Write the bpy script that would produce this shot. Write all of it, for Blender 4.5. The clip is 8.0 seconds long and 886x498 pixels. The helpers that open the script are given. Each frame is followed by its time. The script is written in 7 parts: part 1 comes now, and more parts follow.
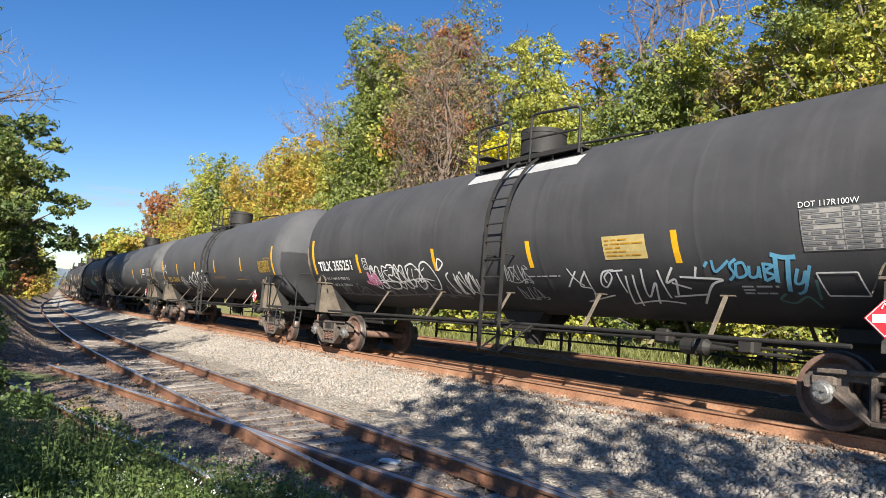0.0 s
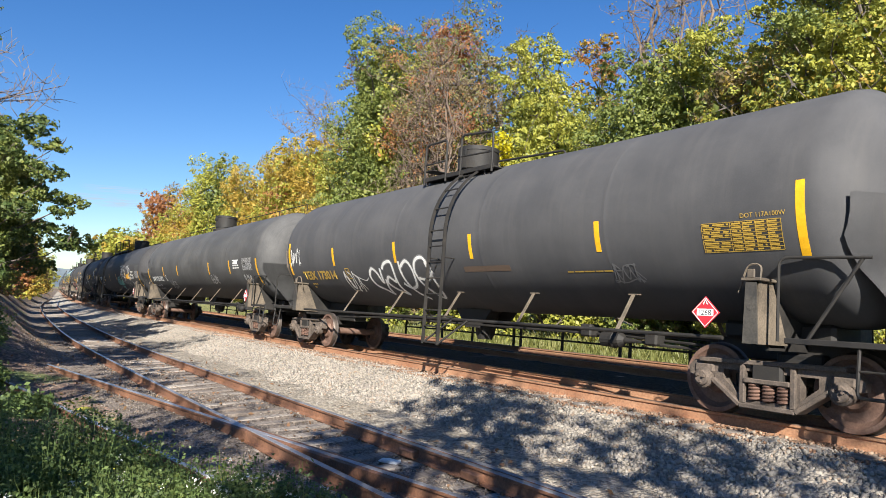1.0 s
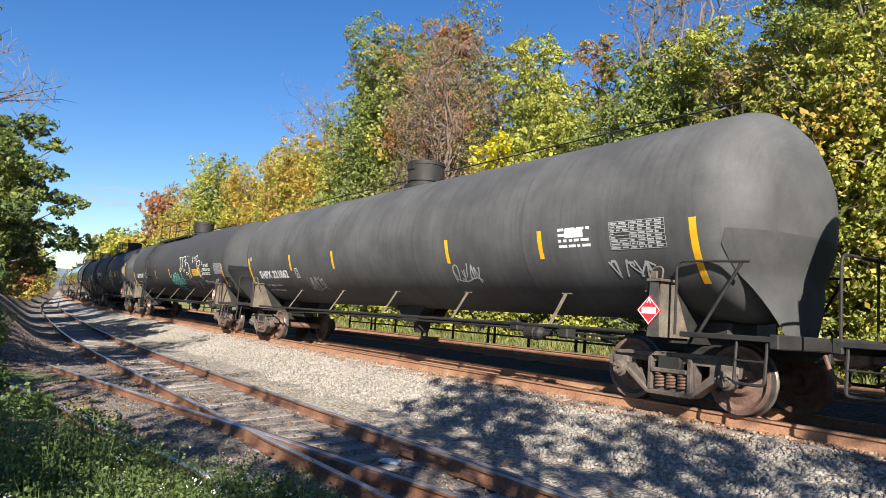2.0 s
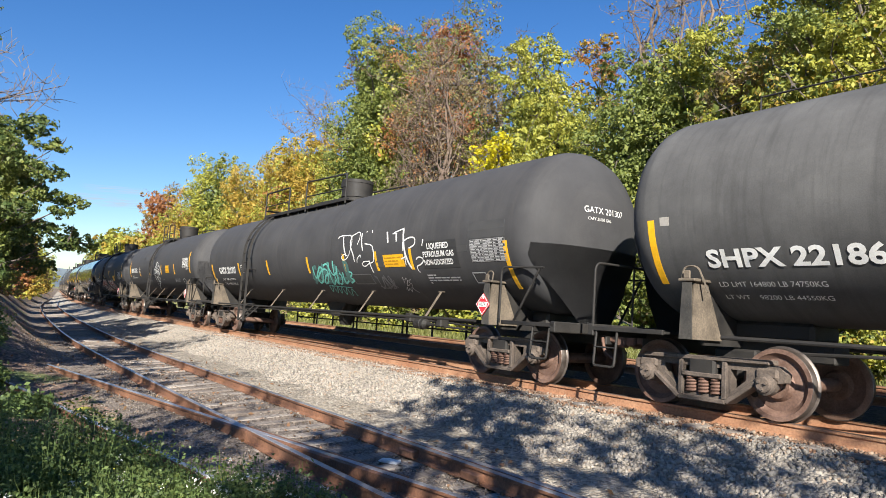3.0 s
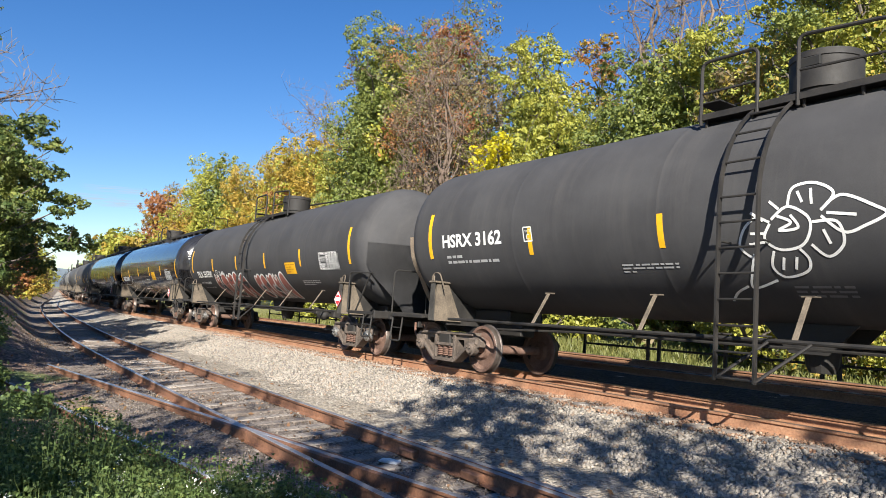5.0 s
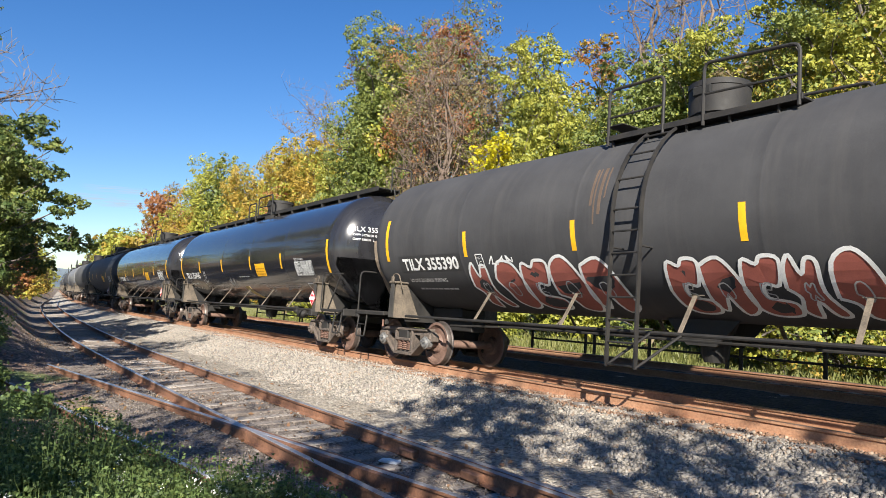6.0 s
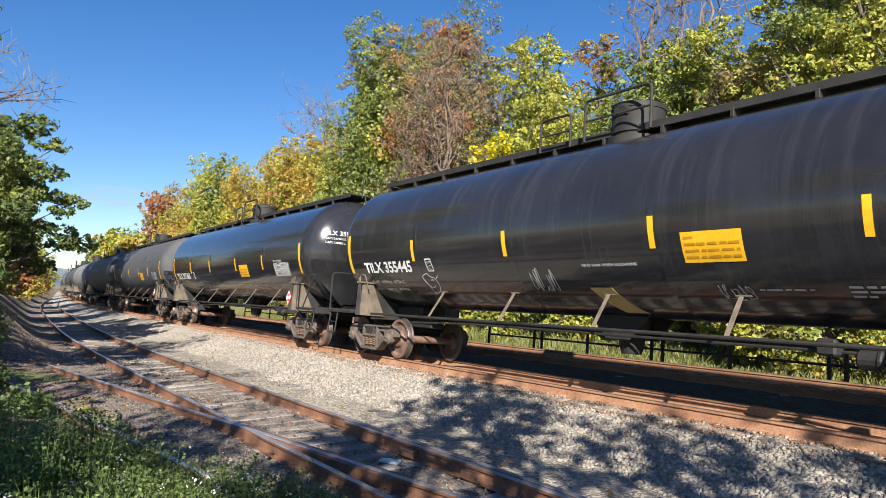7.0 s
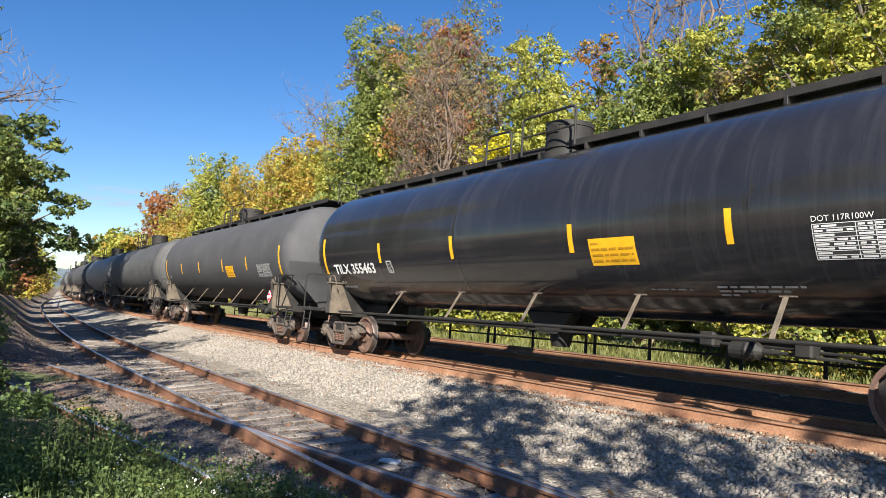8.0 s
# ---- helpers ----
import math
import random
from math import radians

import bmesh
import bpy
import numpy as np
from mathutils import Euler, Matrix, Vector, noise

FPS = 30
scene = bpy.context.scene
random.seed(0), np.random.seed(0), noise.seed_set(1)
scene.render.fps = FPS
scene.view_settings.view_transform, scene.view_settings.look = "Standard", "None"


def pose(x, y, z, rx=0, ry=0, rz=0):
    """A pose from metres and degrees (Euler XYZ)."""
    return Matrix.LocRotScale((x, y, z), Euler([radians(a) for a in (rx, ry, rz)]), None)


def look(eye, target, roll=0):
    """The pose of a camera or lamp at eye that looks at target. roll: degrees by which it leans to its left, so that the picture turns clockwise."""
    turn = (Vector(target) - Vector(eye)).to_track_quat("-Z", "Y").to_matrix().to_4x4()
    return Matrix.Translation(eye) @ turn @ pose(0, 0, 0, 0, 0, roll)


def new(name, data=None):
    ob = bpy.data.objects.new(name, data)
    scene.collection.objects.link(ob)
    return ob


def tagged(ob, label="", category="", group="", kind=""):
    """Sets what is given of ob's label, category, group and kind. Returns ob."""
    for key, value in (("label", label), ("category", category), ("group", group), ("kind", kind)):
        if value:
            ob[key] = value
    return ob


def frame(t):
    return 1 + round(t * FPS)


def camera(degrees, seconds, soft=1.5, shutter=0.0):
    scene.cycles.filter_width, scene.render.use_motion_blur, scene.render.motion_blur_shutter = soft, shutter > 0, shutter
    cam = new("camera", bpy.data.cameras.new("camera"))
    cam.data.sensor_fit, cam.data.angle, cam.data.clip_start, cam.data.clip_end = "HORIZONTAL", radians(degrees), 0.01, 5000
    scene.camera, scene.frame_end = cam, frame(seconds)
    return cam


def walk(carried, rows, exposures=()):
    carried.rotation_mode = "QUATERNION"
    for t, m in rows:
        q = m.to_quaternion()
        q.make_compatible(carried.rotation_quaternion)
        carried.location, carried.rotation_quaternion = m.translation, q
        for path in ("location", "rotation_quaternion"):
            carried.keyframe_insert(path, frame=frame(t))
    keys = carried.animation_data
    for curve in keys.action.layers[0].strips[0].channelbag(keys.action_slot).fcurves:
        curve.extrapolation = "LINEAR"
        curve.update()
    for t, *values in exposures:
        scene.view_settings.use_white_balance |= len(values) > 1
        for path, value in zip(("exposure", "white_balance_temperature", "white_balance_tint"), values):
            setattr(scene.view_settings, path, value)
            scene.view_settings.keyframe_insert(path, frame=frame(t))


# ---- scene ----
cam = camera(65.02, 8.0, soft=0.8)
YAW, TILT = radians(55.014), radians(3.398)
EYE = Vector((0.0, 0.0, 1.609))
AIM = EYE + Vector((-math.sin(YAW) * math.cos(TILT), math.cos(YAW) * math.cos(TILT), math.sin(TILT)))
VIEW = look(EYE, AIM, 0.5676)
walk(cam, [(0.0, VIEW), (8.0, VIEW)], exposures=[(0.0, 1.22), (8.0, 1.22)])

# ---- daylight: low autumn sun behind the camera ----
SUN_EL, SUN_AZ = radians(31), radians(56)
TO_SUN = Vector((math.sin(SUN_AZ) * math.cos(SUN_EL), -math.cos(SUN_AZ) * math.cos(SUN_EL), math.sin(SUN_EL)))
world = bpy.data.worlds.new("sky")
scene.world = world
world.use_nodes = True
_n = world.node_tree.nodes
_sky = _n.new("ShaderNodeTexSky")
_sky.sky_type = "NISHITA"
_sky.sun_disc = False
_sky.sun_elevation, _sky.sun_rotation = SUN_EL, math.pi - SUN_AZ
_sky.air_density, _sky.dust_density, _sky.ozone_density = 1.0, 0.15, 3.5
_n["Background"].inputs["Strength"].default_value = 0.054
_hs = _n.new("ShaderNodeHueSaturation")
_hs.inputs["Hue"].default_value, _hs.inputs["Saturation"].default_value, _hs.inputs["Value"].default_value = 0.510, 1.28, 1.10
world.node_tree.links.new(_sky.outputs[0], _hs.inputs["Color"])
world.node_tree.links.new(_hs.outputs[0], _n["Background"].inputs[0])
sun = new("sun", bpy.data.lights.new("sun", "SUN"))
sun.data.energy, sun.data.angle, sun.data.color = 5.0, radians(0.53), (1.0, 0.94, 0.84)
sun.matrix_basis = look(TO_SUN * 200, (0, 0, 0))


# ---- materials ----
def node_mat(name):
    m = bpy.data.materials.new(name)
    m.use_nodes = True
    nt = m.node_tree
    return m, nt, nt.nodes["Principled BSDF"]


def link(nt, a, b):
    nt.links.new(a, b)


def ramp(nt, fac, stops):
    r = nt.nodes.new("ShaderNodeValToRGB")
    e = r.color_ramp.elements
    while len(e) < len(stops):
        e.new(0.5)
    for el, (p, c) in zip(e, stops):
        el.position, el.color = p, (*c, 1)
    link(nt, fac, r.inputs[0])
    return r.outputs[0]


def noise_tex(nt, vec, scale, detail=4.0, rough=0.6, stretch=None):
    if stretch:
        mp = nt.nodes.new("ShaderNodeMapping")
        mp.inputs["Scale"].default_value = stretch
        link(nt, vec, mp.inputs[0])
        vec = mp.outputs[0]
    t = nt.nodes.new("ShaderNodeTexNoise")
    t.inputs["Scale"].default_value, t.inputs["Detail"].default_value, t.inputs["Roughness"].default_value = scale, detail, rough
    link(nt, vec, t.inputs["Vector"])
    return t.outputs["Fac"]


def mix_rgb(nt, fac, a, b, mode="MIX"):
    m = nt.nodes.new("ShaderNodeMix")
    m.data_type, m.blend_type = "RGBA", mode
    for sock, val in ((m.inputs[0], fac), (m.inputs[6], a), (m.inputs[7], b)):
        if hasattr(val, "is_linked"):
            link(nt, val, sock)
        elif isinstance(val, (int, float)):
            sock.default_value = val
        else:
            sock.default_value = (*val, 1)
    return m.outputs[2]


def surface(name, c1, c2, coarse=2.0, fine=40.0, rough=(0.6, 0.85), metal=0.0, bump=0.2, depth=0.01, grain=0.25, stretch=None, where="Object", extra=None):
    """A worn surface: two colours in patches, a finer grain, and relief."""
    m, nt, b = node_mat(name)
    tc = nt.nodes.new("ShaderNodeTexCoord")
    vec = tc.outputs["Object"]
    if where == "World":
        vec = nt.nodes.new("ShaderNodeNewGeometry").outputs["Position"]
    n1 = noise_tex(nt, vec, coarse, 5, 0.65, stretch)
    n2 = noise_tex(nt, vec, fine, 4, 0.6, stretch)
    col = ramp(nt, n1, [(0.35, c1), (0.68, c2)])
    g = ramp(nt, n2, [(0.3, (1 - grain,) * 3), (0.7, (1 + grain * 0.4,) * 3)])
    col = mix_rgb(nt, 1.0, col, g, "MULTIPLY")
    if extra:
        col = extra(nt, vec, col)
    link(nt, col, b.inputs["Base Color"])
    r = nt.nodes.new("ShaderNodeMapRange")
    r.inputs["To Min"].default_value, r.inputs["To Max"].default_value = rough
    r.inputs["From Min"].default_value, r.inputs["From Max"].default_value = 0.3, 0.7
    link(nt, n1, r.inputs[0])
    link(nt, r.outputs[0], b.inputs["Roughness"])
    b.inputs["Metallic"].default_value = metal
    if bump:
        bp = nt.nodes.new("ShaderNodeBump")
        bp.inputs["Strength"].default_value, bp.inputs["Distance"].default_value = bump, depth
        link(nt, n2, bp.inputs["Height"])
        link(nt, bp.outputs[0], b.inputs["Normal"])
    return m


def streaks(amount, tint, fine=3.0):
    """Streaks that run down the sides, dirt on most of the paints."""
    def add(nt, vec, col):
        s = noise_tex(nt, vec, fine, 6, 0.7, (1.6, 0.12, 0.12))
        k = ramp(nt, s, [(0.48, (0, 0, 0)), (0.72, (amount,) * 3)])
        return mix_rgb(nt, k, col, tint)
    return add


def plain(name, c, rough=0.5, metal=0.0):
    return surface(name, [x * 0.86 for x in c], [min(1, x * 1.08) for x in c], 4.0, 60.0, (rough * 0.9, min(1, rough * 1.15)), metal, 0.08, 0.003, 0.12)


def leaf_mat(name, stops, translucent=0.38):
    m, nt, b = node_mat(name)
    g = nt.nodes.new("ShaderNodeNewGeometry")
    n = noise_tex(nt, g.outputs["Position"], 0.55, 3, 0.6)
    a = nt.nodes.new("ShaderNodeMath")
    a.operation = "MULTIPLY_ADD"
    a.inputs[1].default_value = 0.36
    link(nt, g.outputs["Random Per Island"], a.inputs[0])
    s = nt.nodes.new("ShaderNodeMath")
    s.operation = "MULTIPLY"
    s.inputs[1].default_value = 0.7
    link(nt, n, s.inputs[0])
    link(nt, s.outputs[0], a.inputs[2])
    col = ramp(nt, a.outputs[0], stops)
    link(nt, col, b.inputs["Base Color"])
    b.inputs["Roughness"].default_value = 0.55
    tr = nt.nodes.new("ShaderNodeBsdfTranslucent")
    link(nt, col, tr.inputs[0])
    mx = nt.nodes.new("ShaderNodeMixShader")
    mx.inputs[0].default_value = translucent
    link(nt, b.outputs[0], mx.inputs[1])
    link(nt, tr.outputs[0], mx.inputs[2])
    link(nt, mx.outputs[0], nt.nodes["Material Output"].inputs[0])
    return m


M_MATTE = surface("black_paint_matte", (0.0515, 0.0515, 0.0542), (0.0694, 0.0694, 0.0723), 0.8, 90, (0.58, 0.72), 0, 0.03, 0.002, 0.12, extra=streaks(0.18, (0.1221, 0.1131, 0.1051)))
M_FADED = surface("black_paint_faded", (0.0682, 0.0693, 0.0739), (0.0924, 0.0924, 0.0963), 0.8, 90, (0.6, 0.74), 0, 0.03, 0.002, 0.12, extra=streaks(0.2, (0.1331, 0.1265, 0.1210)))
M_DUSTY = surface("grey_dusty_paint", (0.072, 0.072, 0.073), (0.120, 0.120, 0.120), 0.7, 70, (0.55, 0.75), 0, 0.03, 0.002, 0.15, extra=streaks(0.38, (0.036, 0.036, 0.036), 5.0))
M_GLOSS = surface("black_paint_glossy", (0.017, 0.017, 0.019), (0.025, 0.025, 0.028), 0.6, 60, (0.14, 0.22), 0, 0.008, 0.002, 0.1, extra=streaks(0.20, (0.085, 0.085, 0.092)))
for _m in (M_MATTE, M_FADED, M_DUSTY):
    _m.node_tree.nodes["Principled BSDF"].inputs["Specular IOR Level"].default_value = 0.10
_b = M_GLOSS.node_tree.nodes["Principled BSDF"]
_b.inputs["Specular IOR Level"].default_value, _b.inputs["Coat Weight"].default_value, _b.inputs["Coat Roughness"].default_value = 0.5, 0.4, 0.06
M_LIGHTGREY = surface("light_grey_tank_paint", (0.16, 0.16, 0.16), (0.25, 0.25, 0.25), 0.7, 70, (0.5, 0.7), 0, 0.03, 0.002, 0.15, extra=streaks(0.85, (0.03, 0.03, 0.03), 4.0))
M_FRAME = surface("dirty_black_steel", (0.0132, 0.0123, 0.0119), (0.0273, 0.0242, 0.0211), 3.0, 50, (0.6, 0.85), 0, 0.2, 0.004, 0.3)
M_BOLSTER = surface("dusty_tan_grey_steel", (0.092, 0.075, 0.057), (0.195, 0.157, 0.116), 2.5, 40, (0.65, 0.9), 0, 0.15, 0.004, 0.3)
M_FLANGE = surface("tan_rim_steel", (0.16, 0.125, 0.09), (0.30, 0.235, 0.17), 2.5, 40, (0.7, 0.9), 0, 0.15, 0.004, 0.3)
M_FLANGEGREY = surface("grimy_grey_flange", (0.038, 0.036, 0.033), (0.080, 0.073, 0.062), 2.5, 40, (0.65, 0.9), 0, 0.15, 0.004, 0.3)
M_PATCHDARK = plain("fresh_black_patch", (0.030, 0.030, 0.031), 0.7)
M_TRUCK = surface("grimy_cast_steel", (0.0680, 0.0544, 0.0448), (0.1600, 0.1240, 0.1000), 4.0, 45, (0.7, 0.95), 0, 0.35, 0.006, 0.4)
M_SPRING = surface("rusty_spring_steel", (0.09, 0.05, 0.035), (0.2, 0.11, 0.08), 8.0, 60, (0.7, 0.9), 0, 0.2, 0.003, 0.3)
M_WHEEL = surface("rusty_wheel_steel", (0.13, 0.075, 0.055), (0.24, 0.15, 0.115), 4.0, 40, (0.55, 0.8), 0.2, 0.15, 0.004, 0.3)
M_TREAD = surface("polished_tread_steel", (0.115, 0.092, 0.080), (0.200, 0.172, 0.155), 5.0, 50, (0.38, 0.55), 0.75, 0.05, 0.002, 0.2)
M_CAP = surface("bare_steel_cap", (0.1800, 0.1740, 0.1680), (0.3000, 0.2940, 0.2820), 14.0, 70, (0.35, 0.6), 0.5, 0.1, 0.002, 0.3)
M_YELLOW = plain("yellow_reflective_sheeting", (0.86, 0.46, 0.015), 0.45)
M_TAN = plain("faded_yellow_sheeting", (0.55, 0.42, 0.16), 0.6)
M_WHITE = plain("white_stencil_paint", (0.78, 0.78, 0.76), 0.6)
M_GREYWHITE = plain("worn_white_paint", (0.42, 0.42, 0.42), 0.65)
M_YTEXT = plain("yellow_stencil_paint", (0.48, 0.31, 0.05), 0.6)
M_RED = plain("red_placard", (0.62, 0.03, 0.045), 0.45)
M_TEAL = plain("teal_spray_paint", (0.16, 0.55, 0.48), 0.6)
M_BLUE = plain("blue_spray_paint", (0.14, 0.42, 0.62), 0.6)
M_PINK = plain("pink_spray_paint", (0.62, 0.22, 0.36), 0.6)
M_BRICK = plain("brick_red_spray_paint", (0.34, 0.10, 0.075), 0.65)
M_PATCH = plain("dull_patch_paint", (0.055, 0.055, 0.056), 0.7)
M_SILVERPATCH = plain("bare_primer", (0.3960, 0.3960, 0.3888), 0.6)
M_RAIL = surface("rusted_rail_web", (0.2970, 0.1404, 0.0750), (0.4230, 0.2376, 0.1375), 1.5, 30, (0.75, 0.95), 0, 0.3, 0.004, 0.35, where="World")
M_RAILOLD = surface("brown_siding_rail", (0.15, 0.075, 0.048), (0.30, 0.145, 0.08), 1.6, 30, (0.6, 0.9), 0, 0.3, 0.004, 0.35, where="World")
M_HEAD = surface("worn_rail_head", (0.12, 0.075, 0.055), (0.24, 0.17, 0.14), 1.2, 25, (0.4, 0.6), 0.5, 0.1, 0.002, 0.3, where="World")
# Pale bluish base stands in for the sky's sheen on the siding heads.
M_HEADSHINE = surface("siding_rail_head", (0.27, 0.265, 0.28), (0.44, 0.44, 0.465), 1.0, 25, (0.26, 0.40), 0.45, 0.1, 0.002, 0.3, where="World")


def random_tone(stops, name, rough=0.9, island=True, coarse=0.4):
    m, nt, b = node_mat(name)
    if island:
        g = nt.nodes.new("ShaderNodeNewGeometry")
        f, vec = g.outputs["Random Per Island"], g.outputs["Position"]
    else:
        f = nt.nodes.new("ShaderNodeObjectInfo").outputs["Random"]
        vec = nt.nodes.new("ShaderNodeTexCoord").outputs["Object"]
    col = ramp(nt, f, stops)
    n = noise_tex(nt, vec, coarse, 4, 0.6)
    col = mix_rgb(nt, 1.0, col, ramp(nt, n, [(0.3, (0.75,) * 3), (0.7, (1.1,) * 3)]), "MULTIPLY")
    if not island:
        w = noise_tex(nt, vec, 9.0, 5, 0.7, (0.15, 2.5, 2.5))
        col = mix_rgb(nt, 1.0, col, ramp(nt, w, [(0.35, (0.5,) * 3), (0.65, (1.15,) * 3)]), "MULTIPLY")
        bp = nt.nodes.new("ShaderNodeBump")
        bp.inputs["Strength"].default_value, bp.inputs["Distance"].default_value = 0.6, 0.01
        link(nt, w, bp.inputs["Height"])
        link(nt, bp.outputs[0], b.inputs["Normal"])
    link(nt, col, b.inputs["Base Color"])
    b.inputs["Roughness"].default_value = rough
    return m


M_STONE = random_tone([(0.0, (0.1774, 0.1610, 0.1406)), (0.5, (0.3226, 0.2883, 0.2444)), (0.85, (0.4032, 0.3632, 0.3080)), (1.0, (0.2903, 0.2097, 0.1473))], "crushed_stone")
M_STONEBROWN = random_tone([(0.0, (0.085, 0.07, 0.058)), (0.5, (0.18, 0.15, 0.123)), (0.9, (0.28, 0.245, 0.21)), (1.0, (0.27, 0.145, 0.085))], "dirty_stone")
M_STONERUST = random_tone([(0.0, (0.15, 0.085, 0.055)), (0.6, (0.29, 0.175, 0.11)), (1.0, (0.37, 0.29, 0.22))], "rust_stained_stone")
M_TIE = random_tone([(0.0, (0.19, 0.155, 0.13)), (0.5, (0.31, 0.265, 0.225)), (1.0, (0.42, 0.375, 0.33))], "weathered_sleeper_wood", island=False)


def speckle(name, stops, scale, bump, depth, patch=None):
    m, nt, b = node_mat(name)
    pos = nt.nodes.new("ShaderNodeNewGeometry").outputs["Position"]
    v = nt.nodes.new("ShaderNodeTexVoronoi")
    v.inputs["Scale"].default_value = scale
    link(nt, pos, v.inputs["Vector"])
    sep = nt.nodes.new("ShaderNodeSeparateColor")
    link(nt, v.outputs["Color"], sep.inputs[0])
    col = ramp(nt, sep.outputs[0], stops)
    n = noise_tex(nt, pos, 0.9, 5, 0.65)
    col = mix_rgb(nt, 1.0, col, ramp(nt, n, [(0.3, (0.7,) * 3), (0.7, (1.1,) * 3)]), "MULTIPLY")
    if patch:
        n3 = noise_tex(nt, pos, patch[0], 6, 0.7)
        col = mix_rgb(nt, ramp(nt, n3, [(patch[1], (0, 0, 0)), (patch[1] + 0.12, (1, 1, 1))]), col, patch[2])
    link(nt, col, b.inputs["Base Color"])
    b.inputs["Roughness"].default_value = 0.95
    bp = nt.nodes.new("ShaderNodeBump")
    bp.inputs["Strength"].default_value, bp.inputs["Distance"].default_value = bump, depth
    bp.invert = True
    link(nt, v.outputs["Distance"], bp.inputs["Height"])
    link(nt, bp.outputs[0], b.inputs["Normal"])
    return m


M_BALLAST = speckle("ballast_bed", [(0.0, (0.2065, 0.1869, 0.1628)), (0.5, (0.3820, 0.3402, 0.2871)), (1.0, (0.4955, 0.4457, 0.3771))], 19.0, 1.0, 0.03, (0.6, 0.62, (0.3096, 0.2300, 0.1542)))
M_SIDING = speckle("siding_dirt", [(0.0, (0.090, 0.072, 0.058)), (0.5, (0.205, 0.163, 0.128)), (1.0, (0.310, 0.260, 0.214))], 30.0, 0.9, 0.02, (1.3, 0.58, (0.190, 0.118, 0.078)))
M_SOIL = speckle("leaf_strewn_ground", [(0.0, (0.09, 0.065, 0.05)), (0.5, (0.22, 0.145, 0.105)), (1.0, (0.36, 0.24, 0.17))], 14.0, 0.8, 0.03, (0.35, 0.52, (0.10, 0.13, 0.035)))

GREEN = [(0.1, (0.080, 0.115, 0.032)), (0.5, (0.180, 0.225, 0.055)), (0.85, (0.34, 0.35, 0.085))]
M_LEAF_GREEN = leaf_mat("green_leaves", GREEN)
M_LEAF_LIME = leaf_mat("yellow_green_leaves", [(0.1, (0.18, 0.205, 0.042)), (0.5, (0.35, 0.36, 0.062)), (0.9, (0.56, 0.50, 0.088))])
M_LEAF_YELLOW = leaf_mat("golden_leaves", [(0.1, (0.22, 0.175, 0.035)), (0.5, (0.42, 0.30, 0.055)), (0.9, (0.58, 0.39, 0.075))])
M_LEAF_BRIGHT = leaf_mat("bright_yellow_leaves", [(0.1, (0.28, 0.27, 0.01)), (0.5, (0.55, 0.48, 0.01)), (0.9, (0.70, 0.58, 0.02))])
M_LEAF_RUSSET = leaf_mat("russet_leaves", [(0.1, (0.174, 0.080, 0.043)), (0.5, (0.362, 0.152, 0.065)), (0.9, (0.522, 0.246, 0.072))])
M_LEAF_DULL = leaf_mat("dull_olive_leaves", [(0.1, (0.102, 0.087, 0.043)), (0.5, (0.232, 0.181, 0.087)), (0.9, (0.377, 0.290, 0.131))])
M_LEAF_DARK = leaf_mat("dark_oak_leaves", [(0.1, (0.035, 0.060, 0.020)), (0.5, (0.080, 0.125, 0.034)), (0.88, (0.18, 0.20, 0.050)), (1.0, (0.377, 0.087, 0.043))])
M_WEED = leaf_mat("weed_leaves", [(0.1, (0.070, 0.112, 0.034)), (0.5, (0.150, 0.220, 0.066)), (0.9, (0.275, 0.350, 0.120))])
M_FLOWER = plain("small_white_flowers", (0.75, 0.74, 0.68), 0.8)
M_GRASS = leaf_mat("sunlit_grass", [(0.1, (0.075, 0.095, 0.025)), (0.5, (0.165, 0.18, 0.048)), (0.9, (0.31, 0.28, 0.11))])
M_BARK = surface("grey_bark", (0.085, 0.07, 0.058), (0.17, 0.145, 0.125), 3.0, 30, (0.8, 0.95), 0, 0.5, 0.02, 0.4, (1, 1, 0.25))
M_TWIG = surface("brown_twigs", (0.12, 0.085, 0.065), (0.22, 0.165, 0.13), 3.0, 30, (0.8, 0.95), 0, 0.2, 0.01, 0.3)


# ---- mesh tools ----
def mesh_of(name, bm, material, smooth=False):
    me = bpy.data.meshes.new(name)
    bm.to_mesh(me)
    bm.free()
    for m in material if isinstance(material, (list, tuple)) else (material,):
        me.materials.append(m)
    if smooth:
        me.polygons.foreach_set("use_smooth", [True] * len(me.polygons))
        me.set_sharp_from_angle(angle=radians(40))
    return me


def put(name, me, parent=None, m=None, label=""):
    ob = new(name, me)
    if parent:
        ob.parent = parent
    if m is not None:
        ob.matrix_basis = m
    return tagged(ob, label) if label else ob


def part(name, bm, material, parent, label="", smooth=False):
    return put(name, mesh_of(name, bm, material, smooth), parent, None, label)


def raw_mesh(name, verts, faces, material, smooth=False, slots=None):
    me = bpy.data.meshes.new(name)
    v = np.asarray(verts, dtype=np.float32)
    f = np.asarray(faces, dtype=np.int32)
    n, k = f.shape
    me.vertices.add(len(v))
    me.vertices.foreach_set("co", v.ravel())
    me.loops.add(n * k)
    me.loops.foreach_set("vertex_index", f.ravel())
    me.polygons.add(n)
    me.polygons.foreach_set("loop_start", np.arange(0, n * k, k, dtype=np.int32))
    for m in material if isinstance(material, (list, tuple)) else (material,):
        me.materials.append(m)
    if slots is not None:
        me.polygons.foreach_set("material_index", np.asarray(slots, dtype=np.int32))
    if smooth:
        me.polygons.foreach_set("use_smooth", np.ones(n, dtype=bool))
    me.update(calc_edges=True)
    return me


